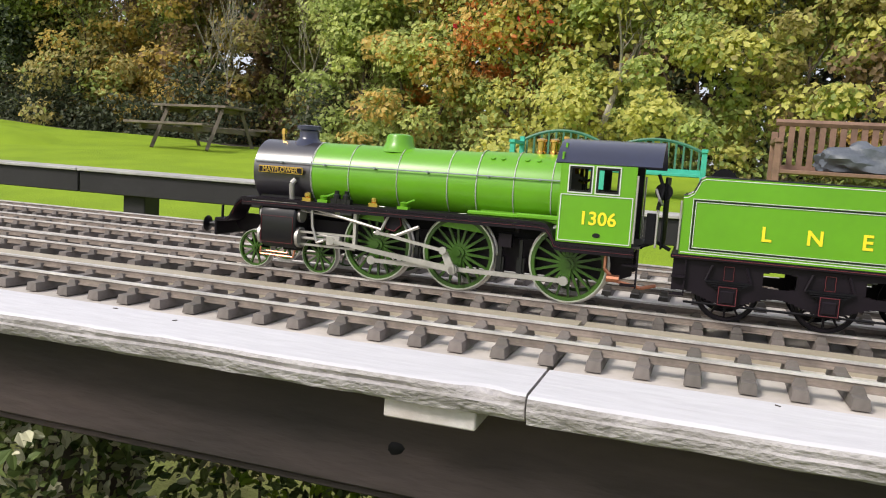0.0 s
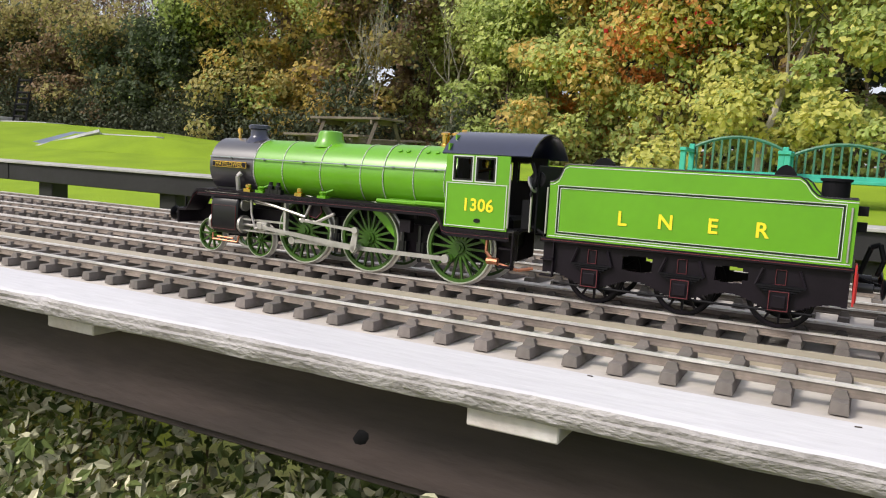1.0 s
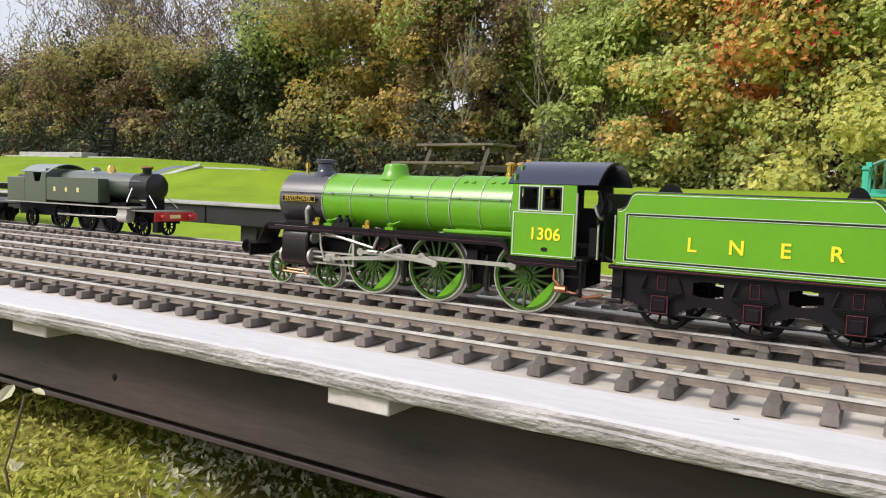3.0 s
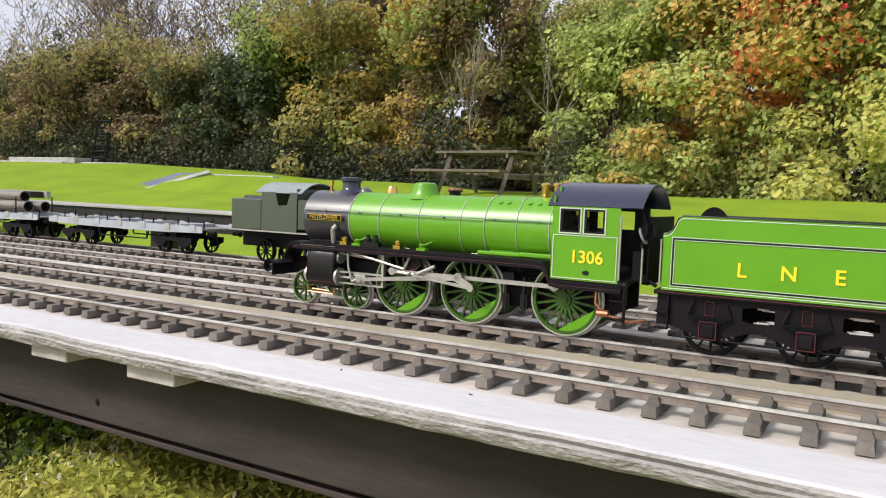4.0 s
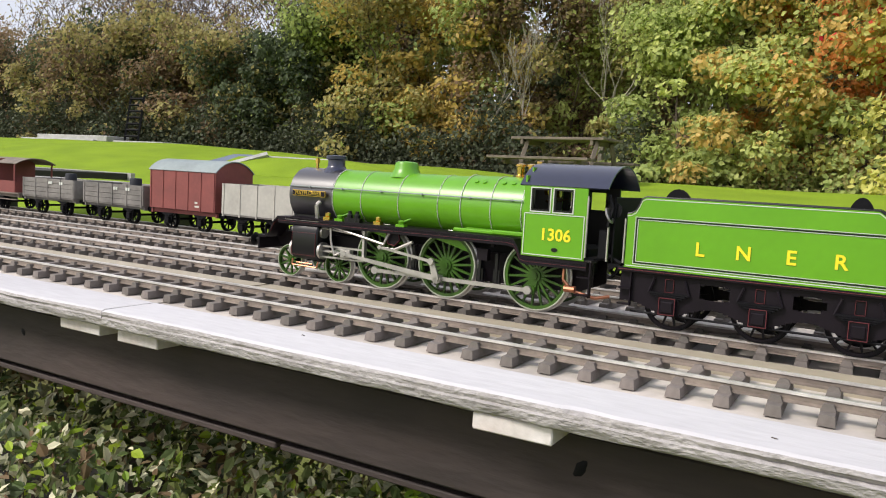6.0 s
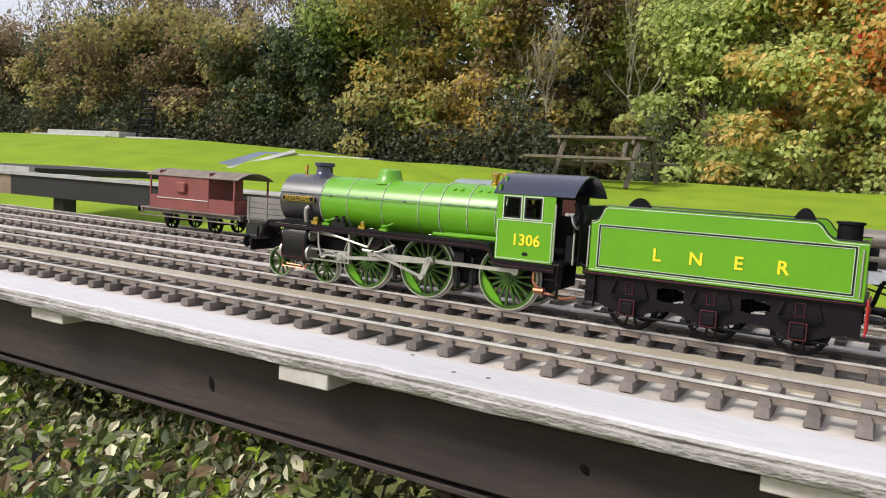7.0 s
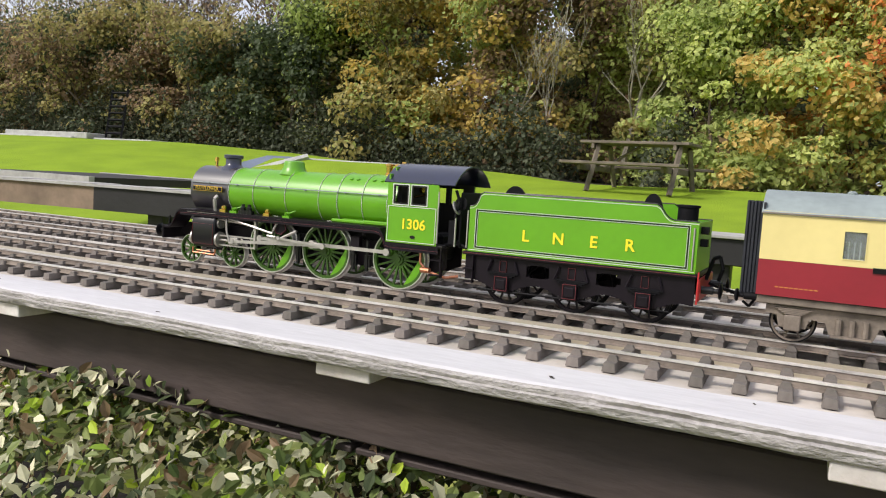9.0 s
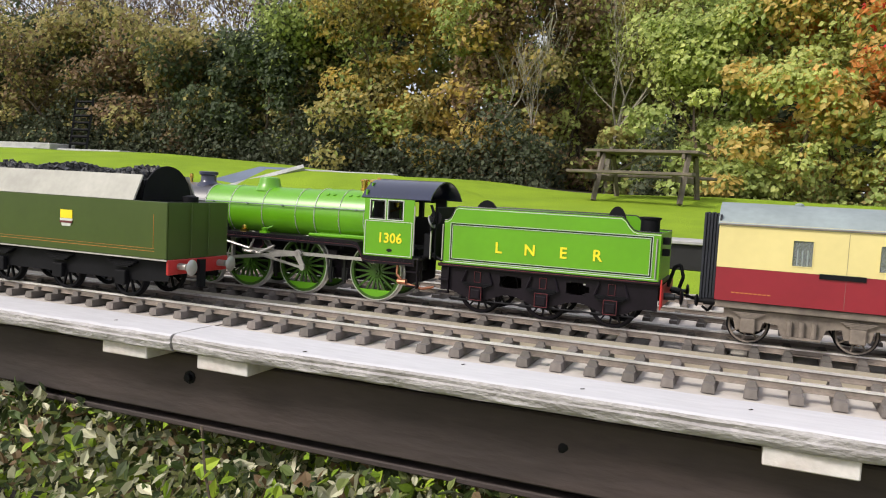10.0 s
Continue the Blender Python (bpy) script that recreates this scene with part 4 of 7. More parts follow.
    box(bm, -0.160, -0.142, -0.019, 0.019, 0.016, 0.028)
    part("bogie_frame", bm, MAROON, e)
    for s in (-1, 1):
        bm = bmesh.new()
        tube(bm, [(-0.171, s * 0.0365, 0.0190), (-0.171, s * 0.0370, 0.0130), (-0.140, s * 0.0370, 0.0125), (-0.139, s * 0.0365, 0.0185)], 0.0009, 6)
        tube(bm, [(-0.165, s * 0.0372, 0.0158), (-0.145, s * 0.0372, 0.0155)], 0.0008, 6)
        part("drain_pipe", bm, COPPER, e, "copper drain pipes under the cylinder")
    for x in (-0.034, 0.034, 0.050):
        bm = bmesh.new()
        box(bm, x - 0.0012, x + 0.0012, -0.0300, -0.0270, 0.014, 0.044)
        box(bm, x - 0.003, x + 0.003, -0.0290, -0.0250, 0.018, 0.030)
        part("brake_hanger", bm, BLACK, e)
    bm = bmesh.new()
    rod(bm, (0.047, -0.032, 0.050), (0.047, -0.032, 0.057), 0.0020, 8)
    box(bm, 0.033, 0.043, -0.034, -0.028, 0.038, 0.048)
    part("sand_box", bm, MAROON, e)
    bm = bmesh.new()
    tube(bm, [(0.114, -0.036, 0.045), (0.114, -0.037, 0.030), (0.122, -0.037, 0.022), (0.140, -0.034, 0.018), (0.150, -0.028, 0.020)], 0.0014, 6)
    rod(bm, (0.116, -0.0385, 0.0235), (0.125, -0.0385, 0.0235), 0.0028, 10)
    part("injector", bm, COPPER, e, "copper injector and pipes below the cab")
    bm = bmesh.new()
    for z, d in ((0.034, 0.0), (0.020, 0.002)):
        box(bm, 0.126, 0.137, -0.0415 - d, -0.034, z - 0.0006, z + 0.0006)
    box(bm, 0.136, 0.1372, -0.0405, -0.036, 0.018, 0.046)
    part("cab_step", bm, MAROON, e)
    # cab
    x0, x1, zb, zt = 0.0775, 0.1315, 0.0470, 0.1052
    for s in (-1, 1):
        bm = bmesh.new()
        y0, y1 = s * 0.0418, s * 0.0405
        zs = (zb, 0.0842, 0.1018, zt)
        xs = (x0, x0 + 0.0070, x0 + 0.0225, x0 + 0.0265, x0 + 0.0420, x1)
        for i in range(5):
            for j in range(3):
                if j == 1 and i in (1, 3):
                    continue
                box(bm, xs[i], xs[i + 1], y0, y1, zs[j], zs[j + 1])
        bmesh.ops.remove_doubles(bm, verts=bm.verts, dist=1e-5)
        side = part("cab_side", bm, GREEN, e, "green cab side with two framed windows", smooth=False)
        # dark sheet added behind the cab side so the inside reads unlit
        bm = bmesh.new()
        for i in range(5):
            for j in range(3):
                if j == 1 and i in (1, 3):
                    continue
                box(bm, xs[i], xs[i + 1] - (0.0006 if i == 4 else 0), s * 0.0404, s * 0.0396, zs[j], zs[j + 1])
        bmesh.ops.remove_doubles(bm, verts=bm.verts, dist=1e-5)
        part("cab_inner_lining", bm, INNER, side, smooth=False)
        for i in (1, 3):
            bm = bmesh.new()
            frame_lines(bm, xs[i] - 0.0012, xs[i + 1] + 0.0012, zs[1] - 0.0012, zs[2] + 0.0012, s * 0.0420, 0.0008)
            part("window_lining", bm, WHITE, side)
            bm = bmesh.new()
            frame_lines(bm, xs[i] - 0.0002, xs[i + 1] + 0.0002, zs[1] - 0.0002, zs[2] + 0.0002, s * 0.0416, 0.0013, 0.0008)
            part("window_frame", bm, BLACK, side)
        bm = bmesh.new()
        frame_lines(bm, x0 + 0.0012, x1 - 0.0012, zb + 0.0012, 0.0820, s * 0.0420, 0.0006)
        part("panel_lining", bm, WHITE, side)
        bm = bmesh.new()
        rod(bm, (x1 + 0.001, s * 0.0425, 0.050), (x1 + 0.001, s * 0.0425, 0.098), 0.0008, 6)
        part("grab_rail", bm, STEEL, side)
        if s < 0:
            words("cab_number", "1306", 0.0135, YELLOW, side, side_face(0.1065, -0.0422, 0.0650), "yellow cab number", 0.0002)
            bm = bmesh.new()
            lathe(bm, [(0.0028, 0), (0.0028, 0.0005)], Matrix.Translation((0.1065, -0.0418, 0.0535)) @ Matrix.Rotation(radians(90), 4, "X") @ Matrix.Diagonal((1, 0.6, 1, 1)), 16)
            part("works_plate", bm, BLACK, side)
    bm = bmesh.new()
    box(bm, x0, x0 + 0.0013, -0.0404, 0.0404, zb, 0.0620)
    for s in (-1, 1):
        box(bm, x0, x0 + 0.0013, s * 0.0290, s * 0.0404, 0.0620, 0.112)
    box(bm, x0, x0 + 0.0013, -0.0290, 0.0290, 0.1135, 0.119)
    part("cab_front", bm, GREEN, e)
    bm = bmesh.new()
    box(bm, x0 + 0.0014, x0 + 0.006, -0.028, 0.028, 0.049, 0.112)
    part("backhead", soften(bm, 0.003), INNER, e)
    bm = bmesh.new()
    for y, z in ((-0.012, 0.10), (0.004, 0.104), (0.014, 0.098)):
        rod(bm, (x0 + 0.006, y, z), (x0 + 0.009, y, z), 0.0035, 12)
    tube(bm, [(x0 + 0.010, -0.02, 0.092), (x0 + 0.014, -0.02, 0.090), (x0 + 0.016, 0.012, 0.094)], 0.001, 6)
    part("gauge", bm, BRASS, e)
    bm = bmesh.new()
    box(bm, x0 + 0.010, x1 - 0.004, -0.040, -0.030, 0.0480, 0.0700)
    part("cab_seat", soften(bm, 0.001), WOODSEAT, e)
    bm = bmesh.new()
    box(bm, x0 + 0.0014, x1 + 0.006, -0.0404, 0.0404, 0.0464, 0.0478)
    part("cab_floor", bm, INNER, e)
    bm = bmesh.new()
    prism_x(bm, roof_outline(0.0425, 0.1045, 0.1235, 0.0013, 14), 0.0735, 0.1480)
    roof = part("cab_roof", bm, NAVY, e, "glossy blue-black curved cab roof")
    # tender front plate seen through the cab's open back
    bm = bmesh.new()
    box(bm, 0.1505, 0.1520, -0.0330, 0.0390, 0.0470, 0.0985)
    part("coal_door_plate", soften(bm, 0.0005), MATT, e, "sooty black plate behind the cab")
    bm = bmesh.new()
    lathe(bm, [(0.0060, -0.0008), (0.0068, 0), (0.0060, 0.0008), (0.0052, 0)], Matrix.Translation((0.1475, -0.0350, 0.0840)) @ Matrix.Rotation(radians(65), 4, "Y"), 18)
    rod(bm, (0.1475, -0.0350, 0.0480), (0.1475, -0.0350, 0.0840), 0.0009, 6)
    part("handbrake_wheel", bm, STEEL, e, "pale handbrake wheel on a column")
    # fittings hanging at the cab's open back
    bm = bmesh.new()
    tube(bm, [(0.146, -0.034, 0.100), (0.150, -0.034, 0.090), (0.147, -0.036, 0.075)], 0.0014, 6)
    lathe(bm, [(0.0062, -0.001), (0.0062, 0.001)], Matrix.Translation((0.150, -0.030, 0.088)) @ ALONG_Y, 16)
    tube(bm, [(0.136, -0.03, 0.047), (0.148, -0.03, 0.052), (0.158, -0.03, 0.047)], 0.0015, 6)
    box(bm, 0.140, 0.146, -0.034, -0.026, 0.050, 0.072)
    part("tender_hand_gear", bm, MATT, e)
    return e


def green_tender():
    t = thing("locomotive_tender", "apple green model tender with black and white lining and yellow letters", "tender")
    x0, x1, zb = 0.1640, 0.3640, 0.0462
    outline = [(x0, zb), (x1, zb), (x1, 0.0878)] + [(0.3445, 0.0880), (0.3405, 0.0892), (0.3370, 0.0925), (0.3335, 0.0975), (0.3300, 0.1000)] + [(0.1775, 0.1002), (0.1745, 0.0985), (0.1725, 0.0935), (0.1705, 0.0895), (0.1670, 0.0872), (x0, 0.0868)]
    for s in (-1, 1):
        bm = bmesh.new()
        slab(bm, outline, s * 0.0402, s * 0.0416)
        side = part("tender_side", bm, GREEN, t, "green tender side with lined panel", smooth=False)
        bm = bmesh.new()
        for (xa, za), (xb, zb2) in zip(outline[2:], outline[3:]):
            rod(bm, (xa, s * 0.0409, za), (xb, s * 0.0409, zb2), 0.0009, 6)
        part("top_beading", bm, BLACK, side)
        bm = bmesh.new()
        for (xa, za), (xb, zb2) in zip(outline[2:], outline[3:]):
            d = 0.0017
            rod(bm, (xa, s * 0.0417, za - d), (xb, s * 0.0417, zb2 - d), 0.0003, 4)
        box(bm, x0 + 0.001, x1 - 0.001, s * 0.0416 - 0.0002, s * 0.0416 + 0.0002, zb + 0.0012, zb + 0.0018)
        part("edge_lining", bm, WHITE, side)
        bm = bmesh.new()
        frame_lines(bm, 0.1712, 0.3570, 0.0500, 0.0842, s * 0.0418, 0.0009, 0.0002)
        part("panel_lining_black", bm, BLACK, side)
        bm = bmesh.new()
        frame_lines(bm, 0.1724, 0.3558, 0.0512, 0.0830, s * 0.0419, 0.00035, 0.0002)
        frame_lines(bm, 0.1704, 0.3578, 0.0492, 0.0850, s * 0.0419, 0.0004, 0.0002)
        part("panel_lining_white", bm, WHITE, side)
        if s < 0:
            for c, x in zip("LNER", (0.2190, 0.2490, 0.2800, 0.3105)):
                words("letter", c, 0.0140, YELLOW, side, side_face(x, -0.0421, 0.0640), "yellow serifless letter", 0.0002)
        for x in (x0 - 0.001, x1 - 0.003):
            bm = bmesh.new()
            rod(bm, (x, s * 0.0425, 0.049), (x, s * 0.0425, 0.083), 0.0007, 6)
            part("grab_rail", bm, STEEL, t)
    bm = bmesh.new()
    box(bm, x0, x0 + 0.0014, -0.0400, 0.0400, zb, 0.0860)
    part("end_plate", bm, GREEN, t)
    bm = bmesh.new()
    box(bm, x1 - 0.0014, x1, -0.0400, 0.0400, zb, 0.0876)
    part("end_plate", bm, GREEN, t)
    bm = bmesh.new()
    box(bm, x0 + 0.002, 0.318, -0.0398, 0.0398, 0.0800, 0.0880)
    box(bm, 0.318, x1 - 0.0016, -0.0398, 0.0398, 0.0800, 0.0862)
    part("tank_top", bm, BLACK, t)
    for x, r, h in ((0.190, 0.0125, 0.1075), (0.318, 0.0095, 0.1085)):
        bm = bmesh.new()
        slab(bm, [(x + r * math.cos(radians(a)), 0.088 + (h - 0.088) * math.sin(radians(a))) for a in range(0, 181, 15)], 0.002, 0.0045)
        part("fire_iron_bracket" if r > 0.01 else "coal_partition", bm, MATT, t, "dark rounded plate above the tender side")
    bm = bmesh.new()
    lathe(bm, [(0.0085, 0.0862), (0.0085, 0.0985), (0.0098, 0.0988), (0.0098, 0.1005), (0.007, 0.1008), (0.0068, 0.097)], Matrix.Translation((0.3500, -0.010, 0)), 22)
    part("water_filler", bm, MATT, t, "round black water filler")
    bm = bmesh.new()
    prism_x(bm, [(-0.030, 0.088), (0.030, 0.088), (0.022, 0.0965), (-0.024, 0.096)], 0.2, 0.31)
    part("coal_space_floor", bm, BLACK, t)
    # frames with oval openings
    for s in (-1, 1):
        y0, y1 = s * 0.0352, s * 0.0372
        xa, xb = 0.1610, 0.3640
        holes = ((0.2310, 0.0120), (0.2930, 0.0105))
        top, bot = 0.0430, 0.0165
        bm = bmesh.new()
        def outline_under(x):
            return bot - 0.0040 * math.cos((x - 0.1985) / 0.0630 * 2 * math.pi)
        cells = 58
        for i in range(cells):
            a, b = xa + (xb - xa) * i / cells, xa + (xb - xa) * (i + 1) / cells
            m = (a + b) / 2
            gap = 0.0
            for hx, hw in holes:
                q = abs(m - hx) / hw
                if q < 1:
                    gap = 0.0056 * (1 - q ** 4) ** 0.5
            if gap:
                box(bm, a, b, y0, y1, outline_under(m), 0.0330 - gap)
                box(bm, a, b, y0, y1, 0.0330 + gap, top)
            else:
                box(bm, a, b, y0, y1, outline_under(m), top)
        fr = part("tender_frame", bm, MAROON, t, "dark frame with oval openings", smooth=False)
        for x in (0.1985, 0.2620, 0.3245):
            bm = bmesh.new()
            box(bm, x - 0.0062, x + 0.0062, y1, y1 + s * 0.0045, 0.0130, 0.0265)
            box(bm, x - 0.0045, x + 0.0045, y1 + s * 0.0045, y1 + s * 0.0058, 0.0150, 0.0235)
            part("axlebox", soften(bm, 0.0007), MAROON, t, "dark red-lined axlebox")
            bm = bmesh.new()
            frame_lines(bm, x - 0.0060, x + 0.0060, 0.0135, 0.0262, y1 + s * 0.0048, 0.0004)
            frame_lines(bm, x - 0.0032, x + 0.0032, 0.0300, 0.0400, y1 + s * 0.0006, 0.0003)
            part("axlebox_lining", bm, LINERED, t)
            bm = bmesh.new()
            for k in range(5):
                box(bm, x - 0.015 + 0.0022 * k, x + 0.015 - 0.0022 * k, y1 + s * 0.0005, y1 + s * 0.0035, 0.0285 - 0.0016 * k + 0.0002 * k, 0.0298 - 0.0016 * k)
            part("leaf_spring", bm, MATT, t)
            bm = bmesh.new()
            rod(bm, (x - 0.015, y1 + s * 0.002, 0.029), (x - 0.011, y1 + s * 0.002, 0.040), 0.001, 6)
            part("spring_hanger", bm, MAROON, t)
            bm = bmesh.new()
            rod(bm, (x + 0.015, y1 + s * 0.002, 0.029), (x + 0.011, y1 + s * 0.002, 0.040), 0.001, 6)
            part("spring_hanger", bm, MAROON, t)
        bm = bmesh.new()
        rod(bm, (0.17, s * 0.036, 0.0125), (0.345, s * 0.036, 0.0125), 0.0009, 6)
        part("brake_pull_rod", bm, MATT, t)
        bm = bmesh.new()
        for z in (0.030, 0.018):
            box(bm, 0.1605, 0.170, s * 0.0420, s * 0.036, z - 0.0006, z + 0.0006)
        box(bm, 0.1690, 0.1700, s * 0.0405, s * 0.037, 0.017, 0.043)
        part("step", bm, MAROON, t)
    bm = bmesh.new()
    box(bm, 0.1590, 0.3660, -0.0418, 0.0418, 0.0428, 0.0460)
    part("footplate", soften(bm, 0.0006), MAROON, t)
    for s in (-1, 1):
        bm = bmesh.new()
        box(bm, 0.160, 0.365, s * 0.0419 - 0.0002, s * 0.0419 + 0.0002, 0.0445, 0.0449)
        part("footplate_lining", bm, LINERED, t)
    bm = bmesh.new()
    box(bm, 0.3662, 0.3682, -0.0405, 0.0405, 0.0240, 0.0426)
    part("buffer_beam", soften(bm, 0.0006), RED, t, "red buffer beam")
    for s in (-1, 1):
        buffer(t, 0.3682, s * 0.0285, 0.0330, 1)
    bm = bmesh.new()
    tube(bm, [(0.369, -0.012, 0.040), (0.374, -0.012, 0.058), (0.379, -0.013, 0.060), (0.382, -0.014, 0.050), (0.379, -0.012, 0.040)], 0.0016, 8)
    tube(bm, [(0.369, 0.010, 0.035), (0.378, 0.010, 0.032), (0.392, 0.005, 0.030)], 0.0014, 6)
    for z in (0.068, 0.078):
        box(bm, 0.3642, 0.3700, -0.030, -0.022, z, z + 0.006)
    part("hose", bm, MATT, t, "black hoses and lamp brackets on the tender back")
    bm = bmesh.new()
    box(bm, 0.366, 0.3672, -0.0412, -0.038, 0.022, 0.048)
    part("lamp_iron", bm, RED, t)
    mesh = wheel_meshes(0.0205, 12, "tender_wheel", MAROON, None, True)
    for x in (0.1985, 0.2620, 0.3245):
        for s in (-1, 1):
            wheel(mesh, t, x, s * 0.0262, 0.0205, 0.0205, True, "tender_wheel")
        bm = bmesh.new()
        rod(bm, (x, -0.036, 0.0205), (x, 0.036, 0.0205), 0.0026, 10)
        part("axle", bm, MATT, t)
    return t


def coach():
    c = thing("passenger_coach", "crimson and cream model passenger coach with a grey roof", "coach")
    x0, x1, zb, zt = 0.4100, 0.9900, 0.0365, 0.1010
    mid = 0.0640
    windows = [(0.4665, 0.0148), (0.5280, 0.0260), (0.5700, 0.026), (0.640, 0.026), (0.71, 0.026), (0.78, 0.026), (0.85, 0.026), (0.92, 0.026)]
    for s in (-1, 1):
        bm = bmesh.new()
        y0, y1 = s * 0.0440, s * 0.0428
        zs = (mid, 0.0690, 0.0895, zt)
        box(bm, x0, x1, y0, y1, zs[0], zs[1])
        box(bm, x0, x1, y0, y1, zs[2], zs[3])
        last = x0
        for x, w in windows:
            box(bm, last, x, y0, y1, zs[1], zs[2])
            last = x + w
        box(bm, last, x1, y0, y1, zs[1], zs[2])
        side = part("upper_side", bm, CREAM, c, "cream upper panel", smooth=False)
        bm = bmesh.new()
        box(bm, x0, x1, s * 0.0441, s * 0.0428, zb, mid - 0.0002)
        low = part("lower_side", bm, CRIMSON, c, "crimson lower panel")
        for x in (0.506, 0.5605, 0.60):
            bm = bmesh.new()
            box(bm, x, x + 0.00025, s * 0.0442, s * 0.0439, zb + 0.001, zt - 0.004)
            part("door_line", bm, GREYBROWN, c)
        bm = bmesh.new()
        box(bm, 0.487, 0.520, s * 0.0452, s * 0.0441, mid - 0.0035, mid + 0.0005)
        part("step_board", bm, MATT, c)
        bm = bmesh.new()
        for k in range(9):
            box(bm, 0.423 + 0.0034 * k, 0.4255 + 0.0034 * k, s * 0.04425, s * 0.0440, 0.0432, 0.0440)
        part("lettering_bars", bm, ORANGE, low, "row of small gold lettering")
        for x, w in windows:
            bm = bmesh.new()
            frame_lines(bm, x - 0.0005, x + w + 0.0005, zs[1] - 0.0005, zs[2] + 0.0005, s * 0.0441, 0.0007, 0.0004)
            win = part("window_frame", bm, CREAM, side)
            bm = bmesh.new()
            box(bm, x, x + w, s * 0.0433, s * 0.0430, zs[1], zs[2])
            part("pane", bm, GLASS, win)
            if w < 0.02:
                bm = bmesh.new()
                for k in range(3):
                    rod(bm, (x + w * (k + 1) / 4, s * 0.0424, zs[1]), (x + w * (k + 1) / 4, s * 0.0424, zs[1] + 0.013), 0.0005, 5)
                part("window_bar", bm, WHITE, win)
    bm = bmesh.new()
    box(bm, x0, x0 + 0.0015, -0.0427, 0.0427, zb, zt + 0.006)
    box(bm, x1 - 0.0015, x1, -0.0427, 0.0427, zb, zt + 0.006)
    part("coach_end", bm, BELLOWS, c)
    bm = bmesh.new()
    prism_x(bm, roof_outline(0.0455, 0.0995, 0.1175, 0.0014, 14), x0 - 0.001, x1 + 0.001)
    roof = part("roof", bm, COACHROOF, c, "grey curved coach roof")
    for x in (0.47, 0.55, 0.63, 0.71, 0.79, 0.87):
        bm = bmesh.new()
        lathe(bm, [(0.0035, 0.116), (0.0035, 0.1185), (0.0015, 0.1195)], Matrix.Translation((x, -0.006, 0)), 10)
        part("roof_vent", bm, COACHROOF, roof)
    bm = bmesh.new()
    for s in (-1, 1):
        box(bm, x0 - 0.0005, x1, s * 0.0456 - 0.0003, s * 0.0456 + 0.0003, 0.0990, 0.1000)
    part("gutter", bm, GREYBROWN, roof)
    bm = bmesh.new()
    box(bm, x0 + 0.002, x1 - 0.002, -0.0425, 0.0425, zb - 0.0005, zb + 0.002)
    part("floor", bm, INNER, c)
    # dark sheet added behind the panes, standing in for the unlit inside
    bm = bmesh.new()
    box(bm, x0 + 0.003, x1 - 0.003, -0.0030, 0.0030, zb + 0.0025, zt)
    part("corridor_partition", bm, INNER, c)
    for k in range(5):
        bm = bmesh.new()
        d = 0.0006 * (k % 2)
        box(bm, 0.3965 + 0.0026 * k, 0.3988 + 0.0026 * k, -0.0230 + d, 0.0230 - d, 0.0330 + d, 0.1080 - d)
        part("bellows_fold", soften(bm, 0.0006), BELLOWS, c)
    bm = bmesh.new()
    box(bm, x0 + 0.001, x1 - 0.001, -0.0415, 0.0415, 0.0300, 0.0358)
    part("sole_bar", soften(bm, 0.0006), GREYBROWN, c, "weathered brown underframe")
    for s in (-1, 1):
        buffer(c, x0, s * 0.0285, 0.0325, -1, MATT, 0.0055)
    bm = bmesh.new()
    tube(bm, [(x0, 0, 0.031), (0.398, 0.002, 0.030), (0.388, 0.004, 0.0300)], 0.0014, 6)
    tube(bm, [(x0, -0.012, 0.032), (0.404, -0.012, 0.022), (0.399, -0.013, 0.026)], 0.0012, 6)
    part("coupling", bm, MATT, c)
    mesh = wheel_meshes(0.0165, 8, "coach_wheel", GREYBROWN)
    for bx in (0.4780, 0.9200):
        bm = bmesh.new()
        for s in (-1, 1):
            slab(bm, [(bx - 0.060, 0.0290), (bx + 0.060, 0.0290), (bx + 0.060, 0.0225), (bx + 0.052, 0.0215), (bx + 0.050, 0.0125), (bx + 0.031, 0.0125), (bx + 0.029, 0.0205), (bx + 0.018, 0.0190), (bx + 0.015, 0.0105), (bx - 0.015, 0.0105), (bx - 0.018, 0.0190),
                      (bx - 0.029, 0.0205), (bx - 0.031, 0.0125), (bx - 0.050, 0.0125), (bx - 0.052, 0.0215), (bx - 0.060, 0.0225)], s * 0.0335, s * 0.0362)
            for q in (-0.009, 0.0, 0.009):
                lathe(bm, [(0.0022, 0.0115), (0.0022, 0.0235)], Matrix.Translation((bx + q, s * 0.0385, 0)), 8)
            box(bm, bx - 0.014, bx + 0.014, s * 0.0385 - 0.0022, s * 0.0385 + 0.0022, 0.0095, 0.0113)
        box(bm, bx - 0.008, bx + 0.008, -0.034, 0.034, 0.020, 0.0295)
        bogie = part("bogie", bm, GREYBROWN, c, "weathered brown bogie", smooth=False)
        for x in (bx - 0.0405, bx + 0.0405):
            for s in (-1, 1):
                wheel(mesh, c, x, s * 0.0262, 0.0165, 0.0165, True, "coach_wheel")
                bm = bmesh.new()
                box(bm, x - 0.0058, x + 0.0058, s * 0.0362, s * 0.0405, 0.0105, 0.0225)
                part("axlebox", soften(bm, 0.0008), GREYBROWN, c)
                bm = bmesh.new()
                for k in range(4):
                    box(bm, x - 0.013 + 0.0022 * k, x + 0.013 - 0.0022 * k, s * 0.0363, s * 0.0388, 0.0265 - 0.0012 * k, 0.0275 - 0.0012 * k)
                part("leaf_spring", bm, GREYBROWN, c)
            bm = bmesh.new()
            rod(bm, (x, -0.036, 0.0165), (x, 0.036, 0.0165), 0.002, 8)
            part("axle", bm, MATT, c)
